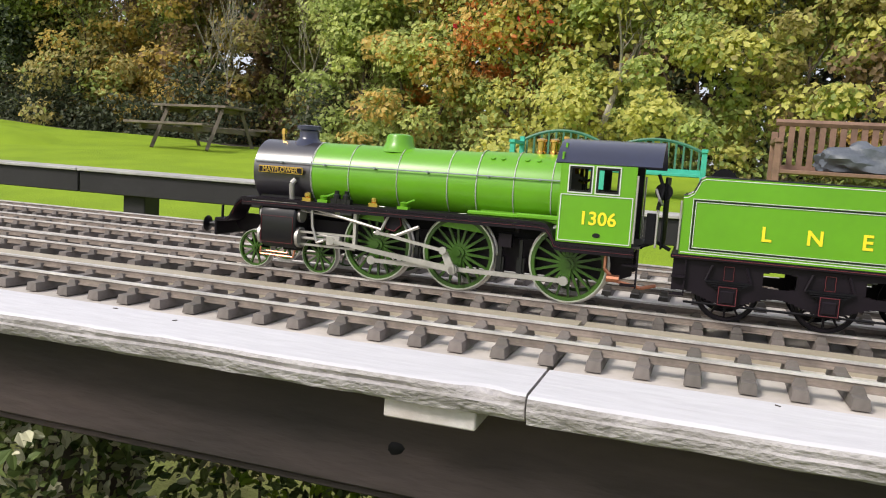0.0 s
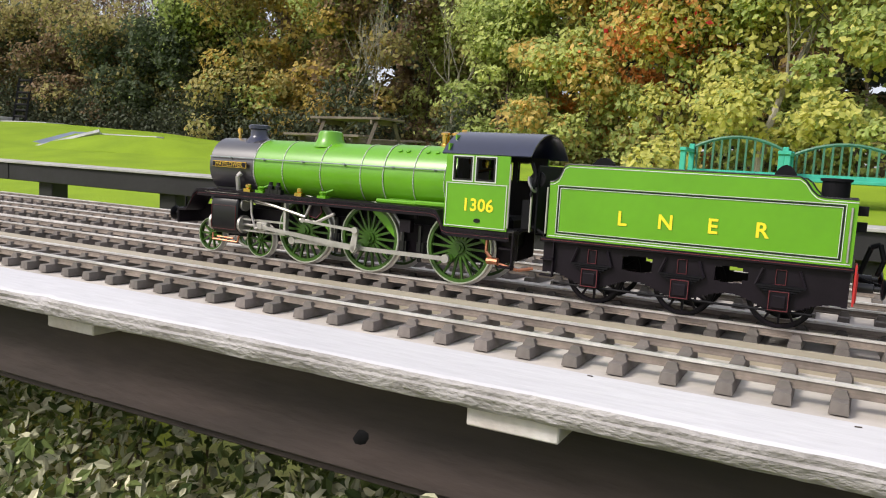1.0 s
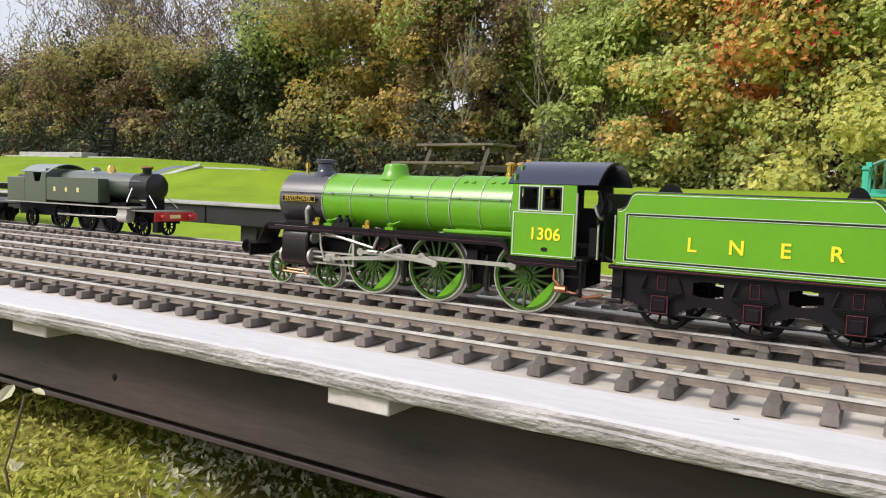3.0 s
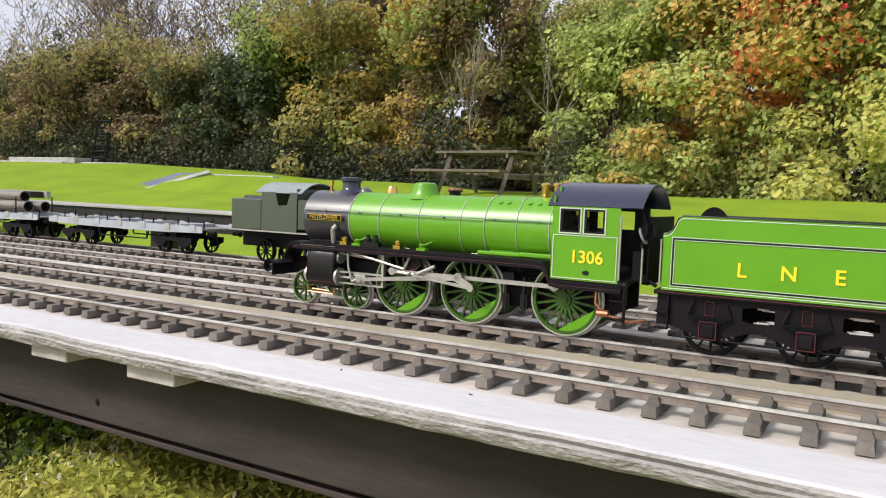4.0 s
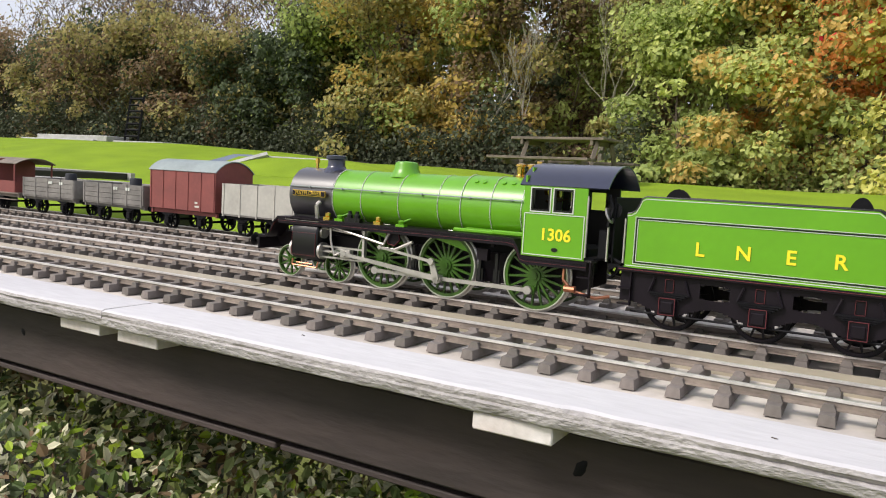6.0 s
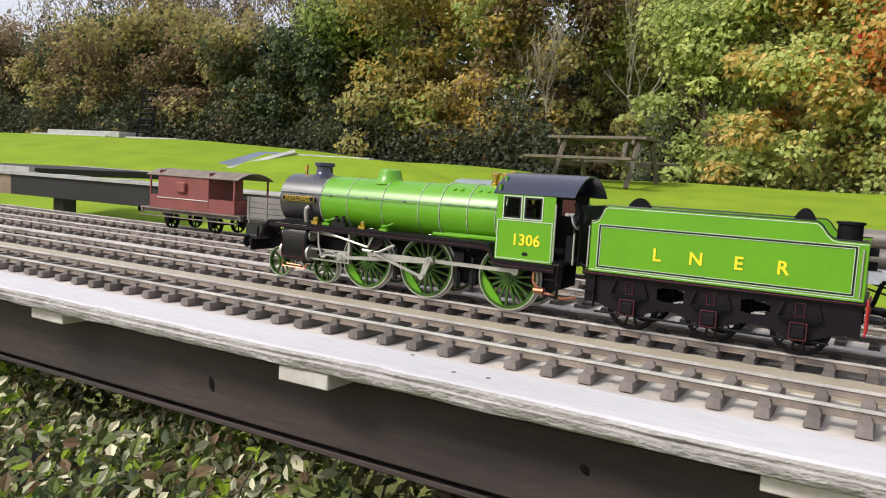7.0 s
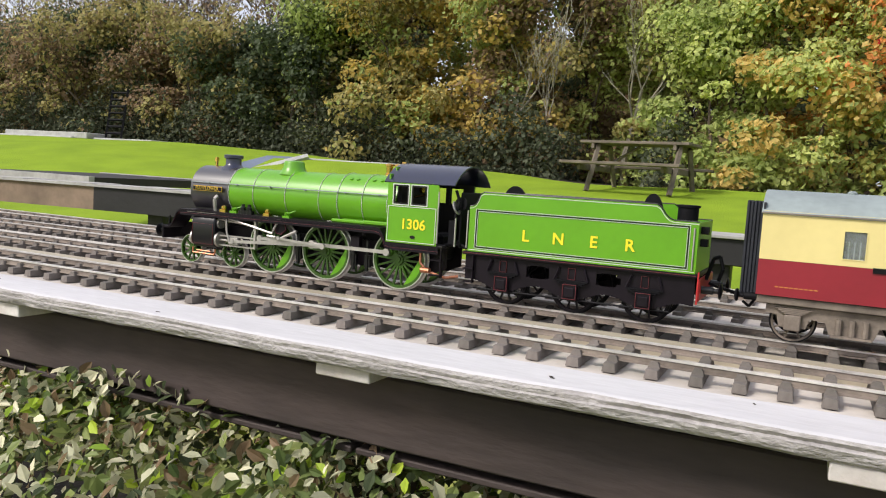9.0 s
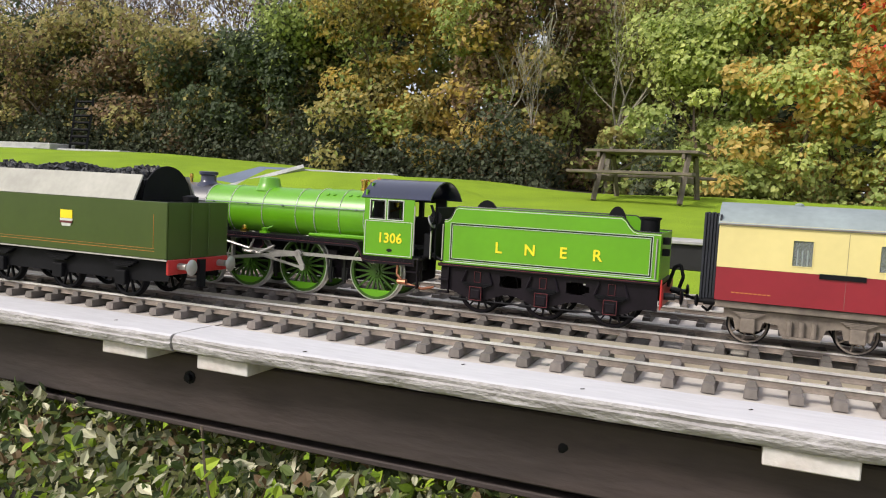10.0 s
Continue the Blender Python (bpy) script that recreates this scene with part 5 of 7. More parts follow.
    bm = bmesh.new()
    box(bm, 0.60, 0.66, -0.036, -0.020, 0.012, 0.0299)
    box(bm, 0.74, 0.78, -0.036, -0.020, 0.014, 0.0299)
    part("battery_box", soften(bm, 0.001), GREYBROWN, c)
    return c


def green_train():
    return [green_engine(), green_tender(), coach()]


# ---- trains standing still on the neighbouring tracks ----
def underframe(t, x0, x1, mat, z=0.030, wheel_x=None, r=0.0148, boxes=True):
    """Sole bars, headstocks, springs and wheels below a wagon body; y runs across the wagon's own middle."""
    for s in (-1, 1):
        bm = bmesh.new()
        box(bm, x0 + 0.002, x1 - 0.002, s * 0.0300, s * 0.0330, z - 0.0045, z + 0.0012)
        part("sole_bar", bm, mat, t)
    for x in (x0, x1 - 0.003):
        bm = bmesh.new()
        box(bm, x, x + 0.003, -0.036, 0.036, z - 0.0055, z + 0.0012)
        part("headstock", bm, mat, t)
    for s in (-1, 1):
        buffer(t, x0, s * 0.0270, z - 0.002, -1, MATT, 0.0052)
        buffer(t, x1, s * 0.0270, z - 0.002, 1, MATT, 0.0052)
    for x in wheel_x:
        for s in (-1, 1):
            wheel(WAGON_WHEEL, t, x, s * 0.0262, r, r)
            bm = bmesh.new()
            slab(bm, [(x - 0.011, z - 0.004), (x + 0.011, z - 0.004), (x + 0.0050, 0.0085), (x - 0.0050, 0.0085)], s * 0.0315, s * 0.0325)
            box(bm, x - 0.0042, x + 0.0042, s * 0.0325, s * 0.0370, 0.0095, 0.0185)
            part("axle_guard", bm, MATT, t)
            bm = bmesh.new()
            for k in range(4):
                box(bm, x - 0.014 + 0.003 * k, x + 0.014 - 0.003 * k, s * 0.0330, s * 0.0355, 0.0245 - 0.0014 * k, 0.0256 - 0.0014 * k)
            part("leaf_spring", bm, MATT, t)
        bm = bmesh.new()
        rod(bm, (x, -0.034, r), (x, 0.034, r), 0.002, 8)
        part("axle", bm, MATT, t)


def open_wagon(name, x0, x1, y, body_mat, in_mat, label, top, planks=4, load=None, end_mat=None):
    t = thing(name, label, "wagon", pose(0, y, 0), group="standing goods train")
    z = 0.0325
    for s in (-1, 1):
        for k in range(planks):
            bm = bmesh.new()
            a, b = z + (top - z) * k / planks, z + (top - z) * (k + 1) / planks
            box(bm, x0, x1, s * 0.0385, s * 0.0400, a + 0.0003, b - 0.0002)
            part("side_plank", soften(bm, 0.0003), body_mat, t)
        for k in range(5):
            x = x0 + 0.004 + (x1 - x0 - 0.008) * k / 4
            bm = bmesh.new()
            box(bm, x - 0.0014, x + 0.0014, s * 0.0400, s * 0.0410, z - 0.003, top)
            part("strap", bm, body_mat, t)
    for x in (x0, x1 - 0.0015):
        bm = bmesh.new()
        box(bm, x, x + 0.0015, -0.0384, 0.0384, z, top - 0.0003)
        part("end_board", soften(bm, 0.0003), end_mat or in_mat, t)
    bm = bmesh.new()
    box(bm, x0 + 0.001, x1 - 0.001, -0.039, 0.039, z - 0.002, z)
    part("floor", bm, in_mat, t)
    w = x1 - x0
    underframe(t, x0, x1, body_mat if planks > 3 else MATT, wheel_x=(x0 + 0.26 * w, x1 - 0.26 * w))
    if load == "tarp":
        bm = bmesh.new()
        box(bm, x0 + 0.002, x1 - 0.002, -0.038, 0.038, top - 0.012, top - 0.006)
        part("cover", bm, WAGONDARK, t)
    return t


def tank_engine(y):
    t = thing("tank_locomotive", "dark green model tank locomotive with a red buffer beam", "locomotive", pose(0, y, 0))
    m = Matrix.Translation((0, 0, 0.0830)) @ ALONG_X
    bm = bmesh.new()
    lathe(bm, [(0.0255, -2.64), (0.0255, -2.52), (0.0225, -2.4205)], m, 32)
    part("boiler", bm, DARKGREEN, t, "dark green boiler")
    bm = bmesh.new()
    lathe(bm, [(0.0230, -2.4198), (0.0232, -2.3743), (0.0225, -2.3736), (0.0200, -2.3723), (0.013, -2.3700), (0.002, -2.3690)], m, 32)
    part("smokebox", bm, BLACK, t, "black smokebox")
    bm = bmesh.new()
    lathe(bm, [(0.013, 0.1040), (0.009, 0.1075), (0.0075, 0.108), (0.0080, 0.1135), (0.0098, 0.114), (0.0098, 0.1160), (0.006, 0.117)], Matrix.Translation((-2.4007, 0, 0)), 22)
    part("chimney", bm, BLACK, t, "copper-capped chimney")
    bm = bmesh.new()
    lathe(bm, [(0.0100, 0.1155), (0.0098, 0.1180), (0.006, 0.1183)], Matrix.Translation((-2.4007, 0, 0)), 22)
    part("chimney_cap", bm, COPPER, t)
    bm = bmesh.new()
    lathe(bm, [(0.0075, 0.1060), (0.0070, 0.114), (0.0050, 0.118), (0.002, 0.1185)], Matrix.Translation((-2.50, 0, 0)), 18)
    part("safety_valve", bm, BRASS, t)
    for s in (-1, 1):
        bm = bmesh.new()
        box(bm, -2.632, -2.475, s * 0.0190, s * 0.0425, 0.0520, 0.0945)
        tank = part("side_tank", soften(bm, 0.0015, 2), DARKGREEN, t, "dark green side tank")
        for x in (-2.605, -2.570, -2.535):
            bm = bmesh.new()
            box(bm, x - 0.0032, x + 0.0032, s * 0.0425, s * 0.0429, 0.069, 0.077)
            part("letter_bar", bm, CREAM, tank)
        bm = bmesh.new()
        slab(bm, [(-2.700, 0.0480), (-2.633, 0.0480), (-2.633, 0.1040), (-2.645, 0.1045), (-2.652, 0.0860), (-2.668, 0.0850), (-2.674, 0.1045), (-2.700, 0.1040)], s * 0.0412, s * 0.0425)
        part("cab_side", bm, DARKGREEN, t)
        bm = bmesh.new()
        box(bm, -2.760, -2.701, s * 0.0300, s * 0.0425, 0.0480, 0.0930)
        part("bunker_side", soften(bm, 0.001), DARKGREEN, t)
        # pale grey stands in for light falling on the cylinder block
        bm = bmesh.new()
        lathe(bm, [(0.0085, -2.4271), (0.0085, -2.4007)], Matrix.Translation((0, s * 0.034, 0.0300)) @ ALONG_X, 18)
        box(bm, -2.4258, -2.4020, s * 0.0235, s * 0.0400, 0.0300, 0.0470)
        part("cylinder", bm, WAGONGREY, t, "cylinder block, coloured pale grey as if lit")
        bm = bmesh.new()
        box(bm, -2.605, -2.4601, s * 0.0345, s * 0.0365, 0.0265, 0.0295)
        rod(bm, (-2.53, s * 0.0375, 0.028), (-2.4271, s * 0.0375, 0.030), 0.0015, 6)
        part("coupling_rod", bm, STEEL, t)
        bm = bmesh.new()
        rod(bm, (-2.4139, s * 0.012, 0.098), (-2.4073, s * 0.036, 0.056), 0.0011, 6)
        rod(bm, (-2.3809, s * 0.015, 0.075), (-2.3479, s * 0.022, 0.048), 0.0009, 6)
        part("front_stay", bm, STEEL, t)
        buffer(t, -2.3288, s * 0.0285, 0.0350, 1, RED)
        bm = bmesh.new()
        tube(bm, [(-2.475, s * 0.0262, 0.0925), (-2.385, s * 0.0252, 0.0925)], 0.0006, 5)
        part("handrail", bm, STEEL, t)
        bm = bmesh.new()
        box(bm, -2.765, -2.388, s * 0.0430, s * 0.0436, 0.0458, 0.0476)
        part("plate_edge", bm, WAGONGREY, t, "pale running plate edge")
    bm = bmesh.new()
    lathe(bm, [(0.0110, 0.1030), (0.0095, 0.1085), (0.0080, 0.1125), (0.0045, 0.1150), (0.0010, 0.1156)], Matrix.Translation((-2.545, 0, 0)), 20)
    part("dome", bm, DARKGREEN, t)
    # dark roof given a pale grey that stands in for reflected sky
    bm = bmesh.new()
    prism_x(bm, roof_outline(0.0425, 0.1035, 0.1190, 0.0013, 12), -2.712, -2.625)
    part("cab_roof", bm, COACHROOF, t, "curved cab roof, coloured pale grey for reflected sky")
    bm = bmesh.new()
    box(bm, -2.6350, -2.6335, -0.0410, 0.0410, 0.0480, 0.1100)
    box(bm, -2.7015, -2.7000, -0.0410, 0.0410, 0.0480, 0.1040)
    box(bm, -2.760, -2.7585, -0.0420, 0.0420, 0.0480, 0.0930)
    part("cab_end", bm, DARKGREEN, t)
    bm = bmesh.new()
    box(bm, -2.757, -2.703, -0.0295, 0.0295, 0.0480, 0.0980)
    part("bunker_coal", soften(bm, 0.006), COAL, t)
    bm = bmesh.new()
    box(bm, -2.765, -2.3875, -0.0430, 0.0430, 0.0455, 0.0478)
    box(bm, -2.3874, -2.3304, -0.0415, 0.0415, 0.0420, 0.0440)
    part("running_plate", bm, WAGONDARK, t)
    bm = bmesh.new()
    box(bm, -2.3304, -2.3288, -0.0410, 0.0410, 0.0270, 0.0425)
    part("buffer_beam", soften(bm, 0.0006), RED, t, "red buffer beam")
    bm = bmesh.new()
    box(bm, -2.3289, -2.3284, -0.012, 0.012, 0.0318, 0.0380)
    part("number_bar", bm, CREAM, t)
    bm = bmesh.new()
    for s in (-1, 1):
        slab(bm, [(-2.76, 0.022), (-2.3380, 0.022), (-2.3347, 0.042), (-2.76, 0.046)], s * 0.0160, s * 0.0178)
    box(bm, -2.64, -2.4370, -0.0155, 0.0155, 0.022, 0.0540)
    part("frame", bm, MATT, t)
    bm = bmesh.new()
    box(bm, -2.3809, -2.3776, -0.018, 0.018, 0.0441, 0.066)
    part("smokebox_saddle", bm, MATT, t)
    bm = bmesh.new()
    box(bm, -2.3479, -2.3347, -0.030, -0.018, 0.008, 0.0265)
    part("guard_box", bm, MATT, t)
    big, small = wheel_meshes(0.0262, 16, "tank_driving_wheel", MATT, None, True), wheel_meshes(0.0170, 10, "pony_wheel", MATT)
    for s in (-1, 1):
        for x in (-2.605, -2.530, -2.4601):
            wheel(big, t, x, s * 0.0262, 0.0262, 0.0262, name="driving_wheel")
        for x in (-2.3776, -2.705):
            wheel(small, t, x, s * 0.0262, 0.0170, 0.0170, name="pony_wheel")


def bogie_flat(x0, x1, y, label, pipes):
    t = thing("bogie_flat_wagon", label, "wagon", pose(0, y, 0), group="standing goods train")
    z = 0.0420
    bm = bmesh.new()
    box(bm, x0, x1, -0.0385, 0.0385, z - 0.0025, z)
    part("deck", bm, WAGONDARK, t)
    for s in (-1, 1):
        bm = bmesh.new()
        slab(bm, [(x0, z + 0.004), (x1, z + 0.004), (x1, z - 0.006), (x1 - 0.10, z - 0.0085), (x0 + 0.10, z - 0.0085), (x0, z - 0.006)], s * 0.0385, s * 0.0405)
        part("side_girder", bm, FLATGREY, t, "pale blue-grey side girder")
        n = 7
        for k in range(n):
            x = x0 + 0.02 + (x1 - x0 - 0.04) * k / (n - 1)
            bm = bmesh.new()
            box(bm, x - 0.006, x + 0.006, s * 0.0405, s * 0.0416, z - 0.004, z + 0.006)
            part("girder_patch", soften(bm, 0.0004), WAGONGREY if k % 2 else FLATGREY, t)
            bm = bmesh.new()
            rod(bm, (x + 0.02, s * 0.036, z), (x + 0.02, s * 0.036, z + (0.034 if pipes and k % 2 else 0.013)), 0.0011, 6)
            part("stanchion", bm, MATT, t)
        bm = bmesh.new()
        xm = (x0 + x1) / 2
        tube(bm, [(x0 + 0.13, s * 0.034, z - 0.009), (xm - 0.06, s * 0.034, z - 0.022), (xm + 0.06, s * 0.034, z - 0.022), (x1 - 0.13, s * 0.034, z - 0.009)], 0.0012, 6)
        for x in (xm - 0.06, xm + 0.06):
            rod(bm, (x, s * 0.034, z - 0.022), (x, s * 0.034, z - 0.008), 0.0010, 6)
        part("truss_rod", bm, MATT, t)
        buffer(t, x0, s * 0.027, 0.0335, -1, MATT, 0.0052)
        buffer(t, x1, s * 0.027, 0.0335, 1, MATT, 0.0052)
    for bx in (x0 + 0.075, x1 - 0.075):
        for s in (-1, 1):
            bm = bmesh.new()
            slab(bm, [(bx - 0.045, 0.026), (bx + 0.045, 0.026), (bx + 0.045, 0.018), (bx + 0.03, 0.010), (bx + 0.022, 0.010), (bx + 0.012, 0.020), (bx - 0.012, 0.020), (bx - 0.022, 0.010), (bx - 0.03, 0.010), (bx - 0.045, 0.018)], s * 0.0325, s * 0.0345)
            part("bogie_side", bm, MATT, t)
            for x in (bx - 0.026, bx + 0.026):
                wheel(WAGON_WHEEL, t, x, s * 0.0262, 0.0148, 0.0148)
        bm = bmesh.new()
        box(bm, bx - 0.007, bx + 0.007, -0.032, 0.032, 0.0215, z - 0.0026)
        part("bolster", bm, MATT, t)
    for k in range(4):
        x = x0 + 0.06 + (x1 - x0 - 0.12) * k / 3
        bm = bmesh.new()
        box(bm, x - 0.006, x + 0.006, -0.036, 0.036, z, z + 0.0055)
        part("deck_bolster", soften(bm, 0.0006), FLATGREY, t)
    if pipes:
        for k, (py, pz, r, a, b) in enumerate(((-0.020, z + 0.0163, 0.0106, x0 + 0.04, x1 - 0.06), (0.004, z + 0.0163, 0.0106, x0 + 0.05, x1 - 0.045), (-0.0085, z + 0.0347, 0.0106, x0 + 0.14, x1 - 0.09))):
            g = thing("steel_pipe", "long bare steel pipe loaded on the wagon", "pipe", pose(0, y, 0), group="pipe load")
            bm = bmesh.new()
            lathe(bm, [(r * 0.86, b - 0.002), (r * 0.86, a), (r, a), (r, b), (r * 0.86, b), (r * 0.86, b - 0.02)], Matrix.Translation((0, py, pz)) @ ALONG_X, 24, cap=False)
            part("pipe_wall", bm, PIPE, g)
            # dark disc stands in for the shade inside the pipe
            bm = bmesh.new()
            lathe(bm, [(r * 0.85, b - 0.02), (r * 0.85, b - 0.018)], Matrix.Translation((0, py, pz)) @ ALONG_X, 20)
            part("pipe_plug", bm, INNER, g)


def box_van(x0, x1, y):
    t = thing("goods_van", "bauxite red model goods van with a grey curved roof", "wagon", pose(0, y, 0), group="standing goods train")
    z, zt = 0.0325, 0.0960
    for s in (-1, 1):
        bm = bmesh.new()
        box(bm, x0, x1, s * 0.0385, s * 0.0402, z, zt)
        side = part("side", soften(bm, 0.0004), VANRED, t, "plain red side sheet")
        for k in range(6):
            x = x0 + 0.003 + (x1 - x0 - 0.006) * k / 5
            bm = bmesh.new()
            box(bm, x - 0.0012, x + 0.0012, s * 0.0402, s * 0.0412, z, zt)
            part("rib", bm, VANRED, side)
        bm = bmesh.new()
        for k, w in enumerate((0.006, 0.010)):
            box(bm, x1 - 0.045, x1 - 0.045 + w, s * 0.0405, s * 0.0401, z + 0.012 - 0.006 * k, z + 0.0145 - 0.006 * k)
        part("marking_bar", bm, WHITE, side)
    for x in (x0, x1 - 0.0016):
        bm = bmesh.new()
        prism_x(bm, [(-0.0384, z), (0.0384, z)] + roof_outline(0.0384, zt, 0.1120, 0.001, 10)[:11], x, x + 0.0016)
        part("end", bm, VANRED, t)
    bm = bmesh.new()
    prism_x(bm, roof_outline(0.0420, zt - 0.001, 0.1140, 0.0014, 12), x0 - 0.002, x1 + 0.002)
    part("roof", bm, COACHROOF, t, "blue-grey curved roof")
    w = x1 - x0
    underframe(t, x0, x1, VANRED, wheel_x=(x0 + 0.25 * w, x1 - 0.25 * w))


def brake_van(x0, x1, y):
    t = thing("brake_van", "red model brake van with open verandas and a grey roof", "wagon", pose(0, y, 0), group="standing goods train")
    z, zt = 0.0340, 0.0900
    a, b = x0 + 0.045, x1 - 0.070
    for s in (-1, 1):
        bm = bmesh.new()
        box(bm, a, b, s * 0.0365, s * 0.0385, z, zt)
        side = part("cabin_side", soften(bm, 0.0004), VANRED, t)
        bm = bmesh.new()
        box(bm, (a + b) / 2 - 0.012, (a + b) / 2 + 0.010, s * 0.0385, s * 0.0440, 0.062, 0.080)
        part("ducket", soften(bm, 0.002), VANRED, side, "projecting lookout")
        bm = bmesh.new()
        rod(bm, (a, s * 0.0395, 0.052), (b, s * 0.0395, 0.052), 0.0007, 6)
        part("handrail", bm, WHITE, side)
        for xa, xb in ((x0 + 0.024, a), (b, x1 - 0.012)):
            bm = bmesh.new()
            box(bm, xa, xb - 0.0002, s * 0.0365, s * 0.0380, z, z + 0.022)
            part("veranda_side", bm, VANRED, t)
            bm = bmesh.new()
            x = xa if xa < a else xb - 0.003
            box(bm, x, x + 0.003, s * 0.0365, s * 0.0385, z + 0.022, zt)
            part("veranda_post", bm, VANRED, t)
        bm = bmesh.new()
        box(bm, x0 + 0.002, x1 - 0.002, s * 0.0360, s * 0.0440, 0.0200, 0.0212)
        part("footboard", bm, GREYBROWN, t)
    for x in (a, b - 0.002):
        bm = bmesh.new()
        box(bm, x, x + 0.002, -0.0364, 0.0364, z, zt + 0.008)
        part("cabin_end", bm, VANRED, t)
    bm = bmesh.new()
    box(bm, x1 - 0.013, x1 - 0.0115, -0.0364, 0.0364, z, z + 0.022)
    box(bm, x0 + 0.024, x0 + 0.0255, -0.0364, 0.0364, z, z + 0.022)
    part("veranda_end", bm, VANRED, t)
    bm = bmesh.new()
    prism_x(bm, roof_outline(0.0410, zt - 0.0005, 0.1010, 0.0013, 12), x0 + 0.018, x1 - 0.004)
    part("roof", bm, GREYBROWN, t, "grey-brown curved roof")
    bm = bmesh.new()
    box(bm, x0, x1, -0.0380, 0.0380, z - 0.0025, z - 0.0002)
    part("floor", bm, GREYBROWN, t)
    w = x1 - x0
    underframe(t, x0, x1, GREYBROWN, wheel_x=(x0 + 0.28 * w, x1 - 0.28 * w))


def standing_tender(y, x1):
    t = thing("locomotive_tender", "dark green model tender heaped with coal, red buffer beam", "tender", pose(0, y, 0))
    x0 = x1 - 0.262
    xb = x1 - 0.040
    zb, zs, zt = 0.0395, 0.0915, 0.1150
    for s in (-1, 1):
        bm = bmesh.new()
        box(bm, x0, x1, s * 0.0405, s * 0.0425, zb, 0.0913)
        side = part("tank_side", soften(bm, 0.0006), BRGREEN, t, "brunswick green tank side")
        # pale grey on the coal plates stands in for reflected sky
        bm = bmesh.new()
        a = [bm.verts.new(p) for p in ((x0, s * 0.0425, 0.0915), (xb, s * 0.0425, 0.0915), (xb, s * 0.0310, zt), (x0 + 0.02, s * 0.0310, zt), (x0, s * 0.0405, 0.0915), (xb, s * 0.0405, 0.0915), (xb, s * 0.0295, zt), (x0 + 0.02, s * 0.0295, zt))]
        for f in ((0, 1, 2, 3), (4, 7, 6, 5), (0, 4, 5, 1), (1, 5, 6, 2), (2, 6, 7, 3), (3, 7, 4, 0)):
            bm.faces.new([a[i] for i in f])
        part("coal_plate", bm, WAGONGREY, t, "sloping coal plate, coloured pale for the sky's reflection")
        bm = bmesh.new()
        box(bm, x0 + 0.006, x1 - 0.014, s * 0.0425 - 0.0003, s * 0.0425 + 0.0003, zb + 0.0066, zb + 0.0070)
        box(bm, x0 + 0.006, x1 - 0.014, s * 0.0425 - 0.0003, s * 0.0425 + 0.0003, zb + 0.0091, zb + 0.0094)
        box(bm, x1 - 0.0154, x1 - 0.0151, s * 0.0425 - 0.0003, s * 0.0425 + 0.0003, zb + 0.0095, 0.080)
        part("lining", bm, ORANGE, side, "thin orange lining")
        bm = bmesh.new()
        box(bm, x0 - 0.004, x1 + 0.001, s * 0.0430 - 0.0006, s * 0.0430 + 0.0006, zb - 0.0012, zb)
        part("valance_edge", bm, WAGONGREY, t)
        cx = x1 - 0.122
        bm = bmesh.new()
        slab(bm, [(cx - 0.0075, 0.0780), (cx + 0.0075, 0.0780), (cx + 0.0078, 0.0700), (cx - 0.0078, 0.0700)], s * 0.0425, s * 0.0431)
        crest = part("crest", bm, YELLOW, side, "small yellow and red crest")
        bm = bmesh.new()
        slab(bm, [(cx - 0.0085, 0.0698), (cx + 0.0085, 0.0698), (cx + 0.0050, 0.0625), (cx - 0.0050, 0.0625)], s * 0.0425, s * 0.0431)
        part("crest_wheel", bm, WHITE, crest)
        bm = bmesh.new()
        box(bm, cx - 0.008, cx + 0.008, s * 0.0429, s * 0.0434, 0.0655, 0.0675)
        part("crest_band", bm, LINERED, crest)
    bm = bmesh.new()
    box(bm, x0, x0 + 0.0016, -0.0404, 0.0404, zb, 0.0913)
    part("tank_front", bm, BRGREEN, t)
    bm = bmesh.new()
    box(bm, x1 - 0.0016, x1, -0.0404, 0.0404, zb, 0.0913)
    back = part("tank_back", bm, BRGREEN, t, "green tank back with a ladder")
    for y0 in (-0.012, 0.012):
        bm = bmesh.new()
        rod(bm, (x1 + 0.002, y0, zb + 0.002), (x1 + 0.002, y0, 0.090), 0.0008, 5)
        part("ladder_rail", bm, BRGREEN, back)
    bm = bmesh.new()
    box(bm, x0 + 0.001, x1 - 0.001, -0.0404, 0.0404, 0.0895, 0.0910)
    part("tank_top", bm, BLACK, t)
    bm = bmesh.new()
    prism_x(bm, [(-0.0405, 0.0915), (0.0405, 0.0915)] + arc(0, 0.0925, 0.0318, 0, 180, 12), xb, xb + 0.0016)
    part("coal_bulkhead", bm, MATT, t, "black rounded coal bulkhead")
    bm = bmesh.new()
    lathe(bm, [(0.0075, 0.0905), (0.0075, 0.096), (0.003, 0.0975)], Matrix.Translation((x1 - 0.016, 0.006, 0)), 16)
    part("water_filler", bm, MATT, t)
    rng = random.Random(4)
    heap = thing("coal_heap", "heap of small black coal lumps", "coal", pose(0, y, 0))
    bm = bmesh.new()
    for i in range(800):
        px, py = rng.uniform(x0 + 0.012, xb - 0.006), rng.uniform(-0.027, 0.027)
        pz = 0.1090 + 0.0125 * math.cos(py / 0.030 * 1.4) * (0.8 + 0.2 * math.sin(px * 60)) + rng.uniform(-0.003, 0.001)
        s = rng.uniform(0.0016, 0.0034)
        m = pose(px, py, pz, rng.uniform(0, 90), rng.uniform(0, 90), rng.uniform(0, 90))
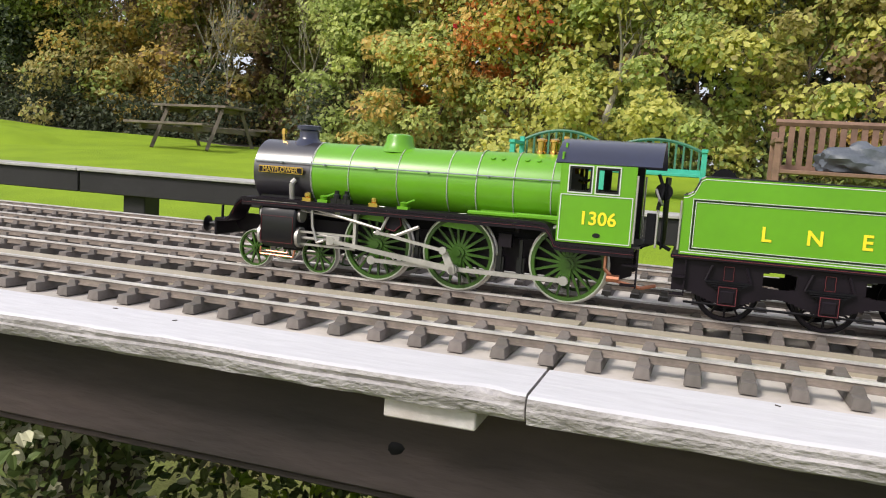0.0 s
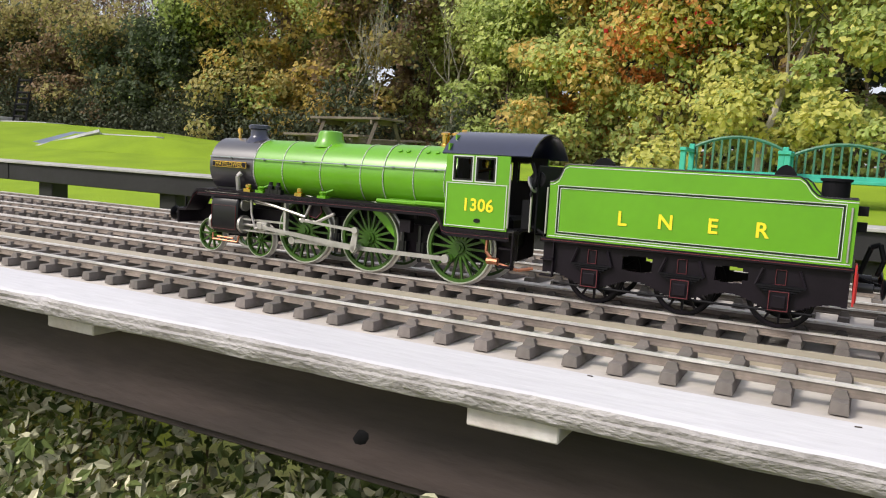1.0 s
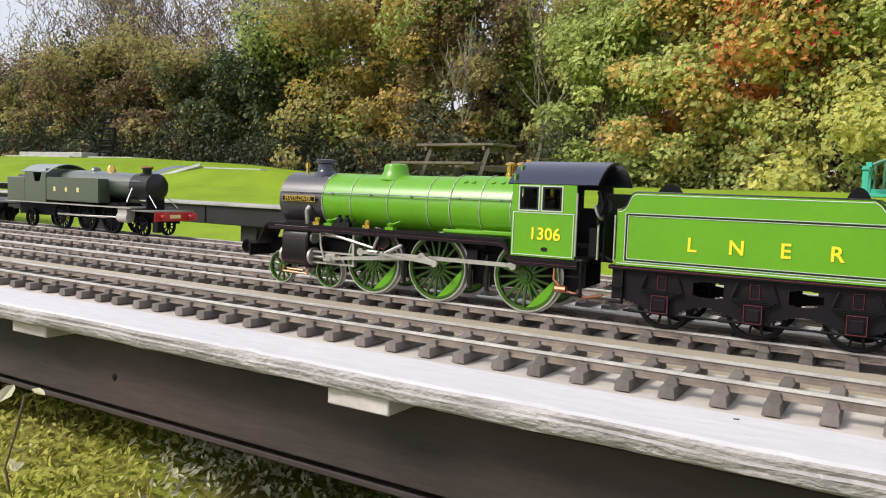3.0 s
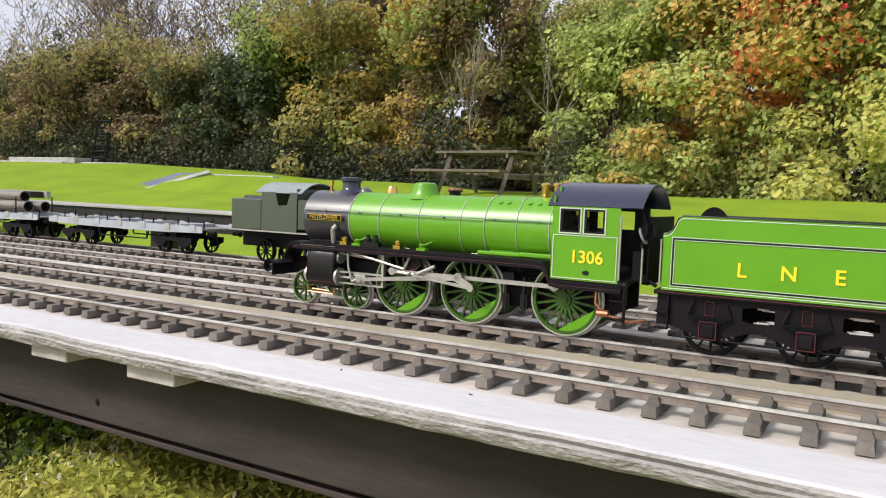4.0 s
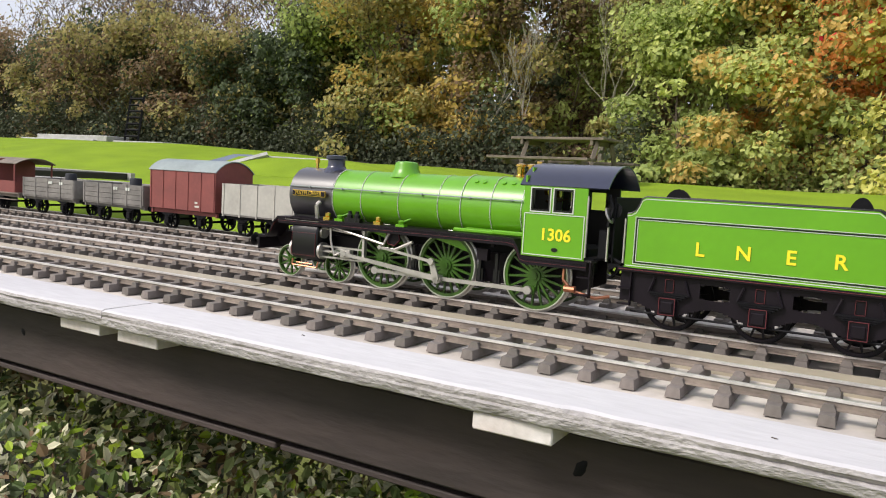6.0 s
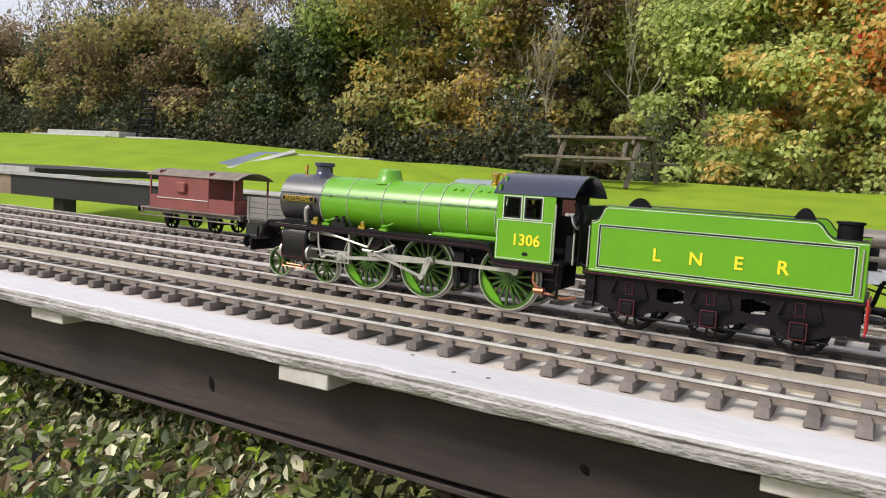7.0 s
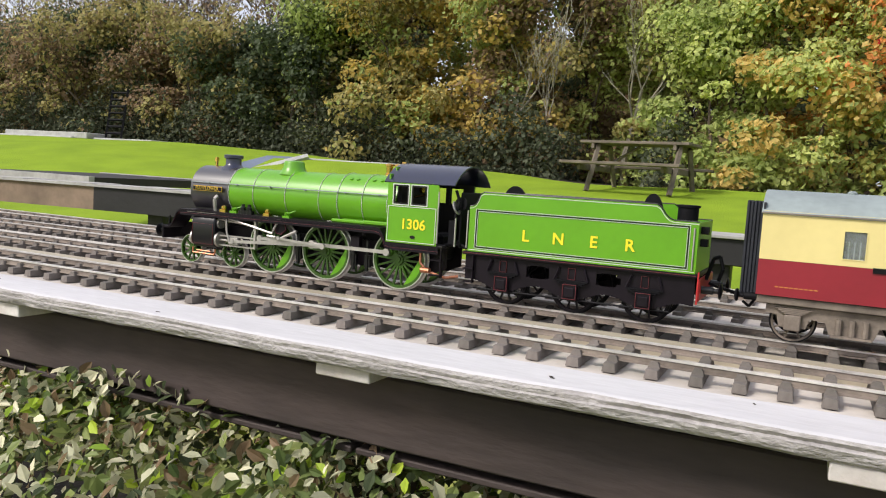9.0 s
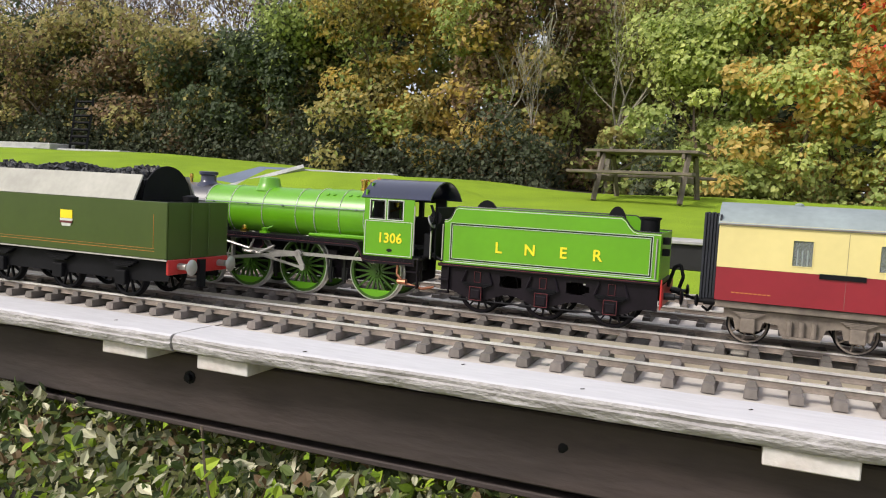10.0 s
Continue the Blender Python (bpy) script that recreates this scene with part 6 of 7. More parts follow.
        box(bm, -s, s, -s * 0.7, s * 0.7, -s * 0.6, s * 0.6, m)
    ob = part("coal", bm, COAL, heap, smooth=False)
    tagged(ob, kind="stuff")
    bm = bmesh.new()
    prism_x(bm, [(-0.029, 0.0885), (0.029, 0.0885), (0.0285, 0.110), (0, 0.117), (-0.0285, 0.110)], x0 + 0.008, xb - 0.001)
    part("heap_core", bm, COAL, heap)
    bm = bmesh.new()
    box(bm, x1 - 0.001, x1 + 0.0018, -0.0415, 0.0415, 0.0255, 0.0392)
    part("buffer_beam", soften(bm, 0.0006), RED, t, "bright red buffer beam")
    for s in (-1, 1):
        buffer(t, x1 + 0.0018, s * 0.0275, 0.0330, 1, STEEL, 0.0075)
        bm = bmesh.new()
        slab(bm, [(x0, 0.0382), (x1 - 0.002, 0.0382), (x1 - 0.004, 0.0190), (x1 - 0.030, 0.0170), (x0 + 0.010, 0.0170), (x0, 0.020)], s * 0.0330, s * 0.0345)
        part("frame", bm, MATT, t)
        for x in (x0 + 0.045, x0 + 0.125, x0 + 0.205):
            bm = bmesh.new()
            box(bm, x - 0.0065, x + 0.0065, s * 0.0345, s * 0.0400, 0.0120, 0.0255)
            part("axlebox", soften(bm, 0.0008), MATT, t)
            bm = bmesh.new()
            for k in range(4):
                box(bm, x - 0.018 + 0.003 * k, x + 0.018 - 0.003 * k, s * 0.0350, s * 0.0390, 0.0335 - 0.0016 * k, 0.0348 - 0.0016 * k)
            part("leaf_spring", bm, MATT, t)
            wheel(TENDER_WHEEL, t, x, s * 0.0262, 0.0200, 0.0200)
    bm = bmesh.new()
    box(bm, x0 + 0.002, x1 - 0.003, -0.032, 0.032, 0.030, 0.0392)
    box(bm, x1 + 0.002, x1 + 0.006, -0.004, 0.004, 0.012, 0.038)
    part("well", bm, MATT, t)
    # the engine's cab ahead of it
    e = thing("steam_locomotive", "dark green model locomotive coupled ahead of the tender", "locomotive", pose(0, y, 0))
    c0, c1 = x0 - 0.085, x0 - 0.022
    for s in (-1, 1):
        bm = bmesh.new()
        box(bm, c0, c1, s * 0.0405, s * 0.0420, 0.044, 0.100)
        part("cab_side", bm, BRGREEN, e)
    bm = bmesh.new()
    prism_x(bm, roof_outline(0.0425, 0.1000, 0.1200, 0.0014, 12), c0 - 0.004, c1 + 0.010)
    part("cab_roof", bm, MATT, e, "dark curved cab roof")
    bm = bmesh.new()
    box(bm, c0, c0 + 0.002, -0.0404, 0.0404, 0.044, 0.112)
    part("cab_front", bm, BRGREEN, e)
    bm = bmesh.new()
    lathe(bm, [(0.030, c0 - 0.20), (0.030, c0 - 0.0005)], Matrix.Translation((0, 0, 0.082)) @ ALONG_X, 30)
    part("boiler", bm, BRGREEN, e)
    bm = bmesh.new()
    box(bm, c0 - 0.20, c1 + 0.006, -0.0415, 0.0415, 0.0425, 0.0438)
    box(bm, c0 - 0.20, c1, -0.017, 0.017, 0.02, 0.0424)
    part("running_plate", bm, MATT, e)
    for s in (-1, 1):
        for x in (c0 - 0.14, c0 - 0.06, c0 + 0.03):
            wheel(TENDER_WHEEL, e, x, s * 0.0262, 0.0200, 0.0200)


def parked_trains():
    global WAGON_WHEEL, TENDER_WHEEL
    WAGON_WHEEL = wheel_meshes(0.0148, 8, "wagon_wheel", MATT)
    TENDER_WHEEL = wheel_meshes(0.0200, 10, "spoked_wheel", MATT, None, True)
    y = TRACKS[3]
    tank_engine(y)
    bogie_flat(-3.215, -2.825, y, "empty pale grey model bogie flat wagon", False)
    bogie_flat(-3.735, -3.250, y, "pale grey model bogie flat wagon carrying steel pipes", True)
    open_wagon("mineral_wagon", -3.912, -3.765, y, WAGONGREY, WAGONDARK, "pale grey steel model mineral wagon", 0.0800, 1)
    box_van(-4.078, -3.926, y)
    for a, b in ((-4.255, -4.095), (-4.438, -4.280)):
        w = open_wagon("open_wagon", a, b, y, WAGONDARK, WAGONDARK, "weathered dark grey planked model open wagon", 0.0660, 4, "tarp")
        bm = bmesh.new()
        lathe(bm, [(0.0095, 0.058), (0.0100, 0.064), (0.0100, 0.0745), (0.0090, 0.0765), (0.004, 0.077)], Matrix.Translation(((a + b) / 2 + 0.01, 0.0, 0)), 18)
        tagged(part("drum", bm, BELLOWS, None, at=pose(0, y, 0)), "small dark drum standing in the open wagon", "drum")
        bm = bmesh.new()
        for k in range(4):
            box(bm, b - 0.075 + 0.006 * k + (0.02 if k > 1 else 0), b - 0.071 + 0.006 * k + (0.02 if k > 1 else 0), -0.0414, -0.0400, 0.0560, 0.0610)
        part("lettering_bars", bm, WHITE, w)
    brake_van(-4.690, -4.455, y)
    standing_tender(TRACKS[0], -5.993)


# ---- the wood behind the lawn ----
def wood():
    r = random.Random(21)
    dull = "dense dark green and brown tree at the wood's edge"
    # back rows: taller, darker
    for i in range(34):
        x = -36 + 1.4 * i + r.uniform(-0.5, 0.5)
        kinds = r.choice((("dark", "olive", "brown"), ("dark", "dark", "green"), ("olive", "gold", "brown"), ("brown", "olive", "dark")))
        bare = 0.5 if x < -16 else 0.1
        tall = r.uniform(2.9, 3.7) if x < -17.5 else r.uniform(5.2, 7.0)
        if -12.2 < x < -9.6:
            tall = 3.3
        tree(x, r.uniform(18.5, 22), tall, 1.8, kinds, 8500 if x < -16 else 11000, 100 + i, label="tall tangled tree with thinning autumn leaves", leaf=0.085 if x < -16 else 0.11, bare=bare, low=0.02, twiggy=4 if x < -16 else 3)
    # front row by colour, along the wood's edge
    front = (
        (-31, 14.5, 3.6, 1.6, ("dark", "brown", "olive"), 3000), (-29, 14, 3.4, 1.6, ("dark", "brown"), 3000), (-27, 14.5, 3.6, 1.6, ("dark", "olive", "brown"), 3200),
        (-25, 14, 3.4, 1.6, ("dark", "brown", "olive"), 3600), (-23.4, 14.6, 3.7, 1.6, ("brown", "dark", "olive"), 3800), (-21.8, 14, 3.6, 1.5, ("dark", "olive", "brown"), 4200),
        (-20.2, 14.6, 3.6, 1.5, ("brown", "olive", "dark"), 4200), (-18.6, 14, 3.3, 1.4, ("dark", "brown", "olive"), 4200), (-17.2, 14.4, 3.3, 1.4, ("dark", "dark", "olive"), 4200),
        (-15.8, 14, 3.5, 1.4, ("dark", "green", "dark"), 4500), (-14.5, 14.6, 3.8, 1.4, ("dark", "green", "olive"), 4500), (-13.2, 14.2, 4.2, 1.5, ("olive", "gold", "green"), 5000),
        (-12.0, 14.8, 4.8, 1.6, ("gold", "olive", "green"), 5600), (-10.8, 14.8, 4.9, 1.5, ("gold", "olive", "brown"), 5200), (-9.4, 15.9, 3.8, 1.4, ("olive", "light", "brown"), 5600),
        (-7.9, 16.0, 3.9, 1.4, ("light", "olive", "green"), 5600), (-6.6, 14.2, 3.4, 1.3, ("light", "green", "green"), 5200), (-5.3, 14.0, 3.9, 1.4, ("light", "amber", "green"), 5600),
        (-4.3, 14.6, 4.6, 1.6, ("orange", "amber", "light", "orange"), 6200), (-2.8, 13.4, 4.3, 1.4, ("yellow", "green", "yellow"), 5600), (-1.4, 13.0, 4.4, 1.4, ("yellow", "green", "yellow"), 5600),
        (0.0, 12.8, 4.4, 1.4, ("yellow", "yellow", "green"), 5600), (1.4, 12.8, 4.4, 1.4, ("yellow", "green", "olive"), 5200), (2.9, 12.8, 4.4, 1.5, ("olive", "yellow", "brown"), 4600),
        (4.5, 12.8, 4.4, 1.5, ("olive", "yellow"), 4000), (6.2, 12.8, 4.4, 1.5, ("olive", "green"), 3500), (8.2, 12.8, 4.4, 1.6, ("olive", "green"), 3000),
    )
    names = {"dark": "dark green", "olive": "olive", "green": "green", "gold": "golden", "brown": "brown", "light": "light green", "amber": "amber", "orange": "orange-red", "yellow": "yellow-green"}
    for i, (x, y, h, s, kinds, n) in enumerate(front):
        h *= 0.95 if x < -17 else 1.0
        lab = "bushy " + " and ".join(list(dict.fromkeys(names[k] for k in kinds))[:3]) + " autumn tree"
        tree(x, y, h, s, kinds, int(n * 2.5), 300 + i, label=lab, low=0.02, leaf=0.076, trunks=1 + i % 2, r0=0.05)
    # red berried crown standing in the orange tree
    tree(-3.3, 13.3, 4.0, 1.3, ("red", "orange", "orange", "amber"), 3000, 77, label="slender tree with bright red leaves", low=0.55, leaf=0.08, r0=0.03)
    # pale bare stems before the dark middle of the wood
    tree(-8.52, 15.4, 3.4, 0.7, ("olive",), 60, 401, BIRCH, "bare pale grey stem with thin branches", leaf=0.06, r0=0.085, lean=0.03, low=0.5)
    tree(-10.9, 13.9, 3.2, 0.5, ("olive",), 50, 402, BIRCH, "leaning pale bare sapling", leaf=0.06, r0=0.045, lean=0.35, low=0.5)
    tree(-10.2, 14.1, 2.8, 0.5, ("gold",), 50, 403, BIRCH, "thin pale bare sapling", leaf=0.06, r0=0.035, lean=0.1, low=0.5)
    tree(-1.55, 12.2, 4.0, 0.8, ("yellow",), 300, 404, BIRCH, "pale forked trunk in yellow leaves", leaf=0.08, r0=0.08, lean=-0.05, low=0.5)
    # thin bare crowns against the sky
    for i, x in enumerate((-30, -28.2, -27, -26.2, -25.6, -24.9, -24.2, -23.5, -22.8, -22.1, -21.4, -20.7, -20.0, -19.3, -18.6, -17.9, -17.2, -16.4, -9.4, -8.8, -7.8)):
        tree(x, 16.2 + (i % 3) * 0.9, 4.9 + 0.5 * (i % 4) if x < -12 else 5.8, 2.0, ("brown", "olive", "brown"), 900, 500 + i, BARK, "bare twiggy tree against the sky", leaf=0.065, r0=0.06, low=0.3, bare=0.5, twiggy=5)
    # low scrub that closes the foot of the wood, most leaves darkened for shade
    rng = np.random.default_rng(9)
    clouds = []
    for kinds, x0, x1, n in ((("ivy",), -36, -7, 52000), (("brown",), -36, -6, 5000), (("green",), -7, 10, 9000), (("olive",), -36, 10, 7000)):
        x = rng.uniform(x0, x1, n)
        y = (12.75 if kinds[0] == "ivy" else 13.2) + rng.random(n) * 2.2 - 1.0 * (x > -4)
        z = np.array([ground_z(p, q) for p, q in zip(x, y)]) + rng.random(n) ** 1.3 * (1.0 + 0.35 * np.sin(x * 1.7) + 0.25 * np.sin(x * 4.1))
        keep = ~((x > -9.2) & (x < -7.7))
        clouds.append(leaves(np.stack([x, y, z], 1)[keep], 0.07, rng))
    # dark leaf wall, standing in for shade deeper in the wood
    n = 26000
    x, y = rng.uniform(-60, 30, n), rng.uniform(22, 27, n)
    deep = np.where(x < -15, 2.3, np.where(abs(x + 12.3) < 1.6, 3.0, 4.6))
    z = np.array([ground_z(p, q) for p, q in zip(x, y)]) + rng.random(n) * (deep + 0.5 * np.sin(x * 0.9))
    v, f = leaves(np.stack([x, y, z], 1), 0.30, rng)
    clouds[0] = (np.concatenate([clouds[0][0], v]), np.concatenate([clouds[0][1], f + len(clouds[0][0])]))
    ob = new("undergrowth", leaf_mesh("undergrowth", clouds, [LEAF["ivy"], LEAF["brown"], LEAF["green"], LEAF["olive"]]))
    tagged(ob, "tangled undergrowth with leaves darkened for the shade under the trees", "undergrowth", kind="stuff")


def hedge():
    """Low glossy shrubs under and before the trestle."""
    rng = np.random.default_rng(31)
    spans = ((0.9, -0.25, -0.18, "g"), (-0.25, -1.62, -0.145, "d"), (-1.62, -1.9, -0.20, "d"), (-2.62, -3.3, -0.165, "k"), (-3.3, -5.2, -0.14, "p"), (-5.2, -7.6, -0.135, "p"))
    for i, (b, a, top, tone) in enumerate(spans):
        n = int(27000 * (b - a))
        x = rng.uniform(a, b, n)
        y = -0.46 + 0.95 * rng.random(n) ** 1.4
        wob = np.array([noise.noise(Vector((p * 3.1, q * 3.1, i))) for p, q in zip(x, y)])
        h = top + 0.075 * wob - 0.45 * np.clip((-y - 0.22), 0, 1)
        z = h - 0.13 * rng.random(n) ** 2
        pts = np.stack([x, y, z], 1)
        names = {"g": ("hedge", "hedgelime", "hedge"), "d": ("hedge", "hedge", "hedgepale"), "k": ("hedge", "hedgelime", "dark"), "p": ("hedge", "hedgepale", "dark", "hedgelime", "brown")}[tone]
        weights = {"g": (0.5, 0.4, 0.1), "d": (0.36, 0.22, 0.42), "k": (0.5, 0.25, 0.25), "p": (0.34, 0.32, 0.14, 0.09, 0.11)}[tone]
        own = rng.choice(len(names), n, p=weights)
        clouds = [round_leaves(pts[own == k], 0.0074, rng) for k in range(len(names))]
        base = thing("hedge", "low shrub with small glossy green leaves under the trestle", "shrub", group="shrubs under the trestle")
        ob = new("foliage", leaf_mesh("foliage", clouds, [LEAF[k] for k in names]))
        ob.parent = base
        bm = bmesh.new()
        for _ in range(int(26 * (b - a))):
            px, py = rng.uniform(a, b), rng.uniform(-0.28, 0.6)
            rod(bm, (px + rng.normal(0, 0.1), py, ground_z(px, py) - 0.02), (px + rng.normal(0, 0.05), py + rng.normal(0, 0.05), top - 0.05), 0.0035, 5, 0.0015)
        tagged(part("stem_thicket", bm, BARK, base, "thin brown stems"), kind="stuff")


def moss_bank():
    """A low mossy bank under the trestle, between the shrubs."""
    base = thing("moss_bank", "low bank of yellow-green moss and grass under the trestle", "bank", kind="structure")
    bm = bmesh.new()
    xs = [-3.3 + 0.05 * i for i in range(35)]
    ys = [-0.34 + 0.05 * i for i in range(26)]
    height = lambda x, y: -0.172 + 0.05 * noise.noise(Vector((x * 2.2, y * 2.2, 3))) + 0.012 * noise.noise(Vector((x * 11, y * 11, 5))) - 0.8 * max(0.0, -0.24 - y) - 0.10 * max(0.0, y + 0.1) - 0.55 * max(0.0, abs(x + 2.2) - 0.42) - 0.4 * max(0.0, y - 0.7)
    grid = [[bm.verts.new((x, y, height(x, y))) for y in ys] for x in xs]
    for i in range(len(xs) - 1):
        for j in range(len(ys) - 1):
            bm.faces.new((grid[i][j], grid[i + 1][j], grid[i + 1][j + 1], grid[i][j + 1]))
    ring = [grid[i][0] for i in range(len(xs))] + grid[-1][1:] + [grid[i][-1] for i in range(len(xs) - 2, -1, -1)] + grid[0][-2:0:-1]
    foot = [bm.verts.new((v.co.x, v.co.y, -0.68)) for v in ring]
    for i in range(len(ring)):
        bm.faces.new((ring[i], ring[(i + 1) % len(ring)], foot[(i + 1) % len(ring)], foot[i]))
    part("bank", bm, MOSS, base)
    rng = np.random.default_rng(12)
    n = 60000
    x, y = rng.uniform(-3.25, -1.65, n), rng.uniform(-0.33, 0.85, n)
    z = np.array([height(p, q) for p, q in zip(x, y)]) + 0.004 + 0.008 * rng.random(n)
    tone = np.array([noise.noise(Vector((p * 5, q * 5, 1))) for p, q in zip(x, y)]) + rng.normal(0, 0.12, n)
    own = np.where(tone > 0.22, 2, np.where(tone > -0.25, 0, 1))
    pts = np.stack([x, y, z], 1)
    ob = new("moss_tufts", leaf_mesh("moss_tufts", [leaves(pts[own == k], 0.0042, rng, 2.2) for k in range(3)], [LEAF["moss"], MOSS, LEAF["hedgepale"]]))
    ob.parent = base
    tagged(ob, "moss tufts, grass and a few fallen leaves", kind="stuff")


def twigs():
    """Loose shoots standing up before the dark beam."""
    rng = random.Random(17)
    for x, top in ((-1.36, -0.055), (-1.22, -0.075), (-1.95, -0.08), (-4.44, -0.075), (-4.62, -0.07), (-5.50, -0.085), (-0.42, -0.085), (-3.95, -0.09), (-5.92, -0.08), (-1.05, -0.085)):
        base = thing("twig", "thin bare shoot with a few small leaves before the beam", "twig", group="shoots before the trestle")
        bm = bmesh.new()
        p = Vector((x + rng.uniform(-0.03, 0.03), -0.235, -0.26))
        pts = [p]
        for k in range(5):
            p = p + Vector((rng.uniform(-0.012, 0.022), rng.uniform(-0.006, 0.004), (top + 0.26) / 5))
            pts.append(p)
        tube(bm, pts, 0.0011, 5)
        part("shoot", bm, BARK, base)
        g = np.random.default_rng(int(-x * 100))
        at = np.array([pts[g.integers(2, 6)] for _ in range(9)]) + g.normal(0, 0.008, (9, 3))
        ob = new("leaves", leaf_mesh("leaves", [round_leaves(at, 0.0075, g)], [LEAF["hedgelime" if rng.random() < 0.4 else "hedgepale"]]))
        ob.parent = base


# ---- garden furniture ----
def picnic_table(x, y, turn):
    z = ground_z(x, y)
    base = thing("picnic_table", "weathered grey timber picnic table with attached benches", "picnic table", pose(x, y, z, 0, 0, turn))
    h = 0.735 - z + 0.0
    for i in range(4):
        bm = bmesh.new()
        box(bm, -0.69, 0.69, -0.29 + 0.148 * i, -0.29 + 0.148 * i + 0.138, h - 0.035, h)
        part("tabletop_plank", soften(bm, 0.004), WOOD, base)
    for s in (-1, 1):
        for o in (0.0, 0.12):
            bm = bmesh.new()
            y0 = s * 0.56 + s * o - (0.105 if s < 0 else 0)
            box(bm, -0.74, 0.74, y0, y0 + 0.105, h - 0.315, h - 0.28)
            part("seat_plank", soften(bm, 0.004), WOOD, base)
    for s in (-1, 1):
        xx = s * 0.52
        bm = bmesh.new()
        box(bm, xx - 0.02, xx + 0.02, -0.68, 0.68, h - 0.385, h - 0.3155)
        part("seat_bearer", soften(bm, 0.004), WOOD, base)
        bm = bmesh.new()
        box(bm, xx - 0.02, xx + 0.02, -0.28, 0.28, h - 0.10, h - 0.0355)
        part("top_bearer", soften(bm, 0.004), WOOD, base)
        for q in (-1, 1):
            bm = bmesh.new()
            rod(bm, (xx + 0.045, q * 0.2, h - 0.05), (xx + 0.045, q * 0.50, -0.03), 0.035, 4)
            part("leg", bm, WOOD, base)
    bm = bmesh.new()
    rod(bm, (-0.45, 0, h - 0.33), (0, 0, h - 0.05), 0.02, 4)
    part("brace", bm, WOOD, base)


def garden_bench(x, y, turn, width, seat_z, top_z, frame_mat, slat_mat, label, arched):
    z = ground_z(x, y)
    base = thing("garden_bench", label, "bench", pose(x, y, z, 0, 0, turn))
    s, t = seat_z - z, top_z - z
    w = width / 2
    for i in range(4):
        bm = bmesh.new()
        box(bm, -w, w, -0.24 + 0.11 * i, -0.24 + 0.11 * i + 0.095, s - 0.03, s)
        part("seat_slat", soften(bm, 0.004), slat_mat, base)
    n = max(6, int(width / 0.075))
    for i in range(n):
        q = -w + 0.05 + (width - 0.1) * i / (n - 1)
        top = t - 0.03 - (0.12 * (q / w) ** 2 if arched else 0.0)
        bm = bmesh.new()
        box(bm, q - (0.010 if arched else 0.022), q + (0.010 if arched else 0.022), 0.195, 0.215, s + 0.02, top)
        part("back_slat", bm, frame_mat, base)
    bm = bmesh.new()
    pts = [(-w + width * k / 10, 0.205, t - 0.02 - (0.12 * ((-w + width * k / 10) / w) ** 2 if arched else 0)) for k in range(11)]
    tube(bm, pts, 0.018 if arched else 0.03, 6)
    part("top_rail", bm, frame_mat, base)
    bm = bmesh.new()
    box(bm, -w, w, 0.19, 0.22, s + 0.005, s + 0.045)
    part("lower_rail", bm, slat_mat, base)
    for q in (-1, 1):
        for yy, top in ((-0.22, s + 0.2), (0.205, t - 0.1)):
            bm = bmesh.new()
            box(bm, q * w - 0.025, q * w + 0.025, yy - 0.025, yy + 0.025, -0.03, top)
            part("leg", soften(bm, 0.004), slat_mat, base)
        bm = bmesh.new()
        box(bm, q * w - 0.03, q * w + 0.03, -0.26, 0.18, s + 0.2005, s + 0.235)
        part("armrest", soften(bm, 0.004), slat_mat, base)


def bundle(x, y, z):
    bm = bmesh.new()
    bmesh.ops.create_icosphere(bm, subdivisions=4, radius=1)
    for v in bm.verts:
        k = noise.noise(v.co * 1.6) * 0.35 + noise.noise(v.co * 4) * 0.16
        v.co = Vector((v.co.x * 0.33 * (1 + k), v.co.y * 0.17 * (1 + k), max(-0.07, v.co.z * 0.14 * (1 + 1.6 * k))))
    tagged(part("jacket", bm, PLASTICBAG, None, at=pose(x, y, z)), "crumpled dark grey-blue jacket lying on the bench", "clothing")


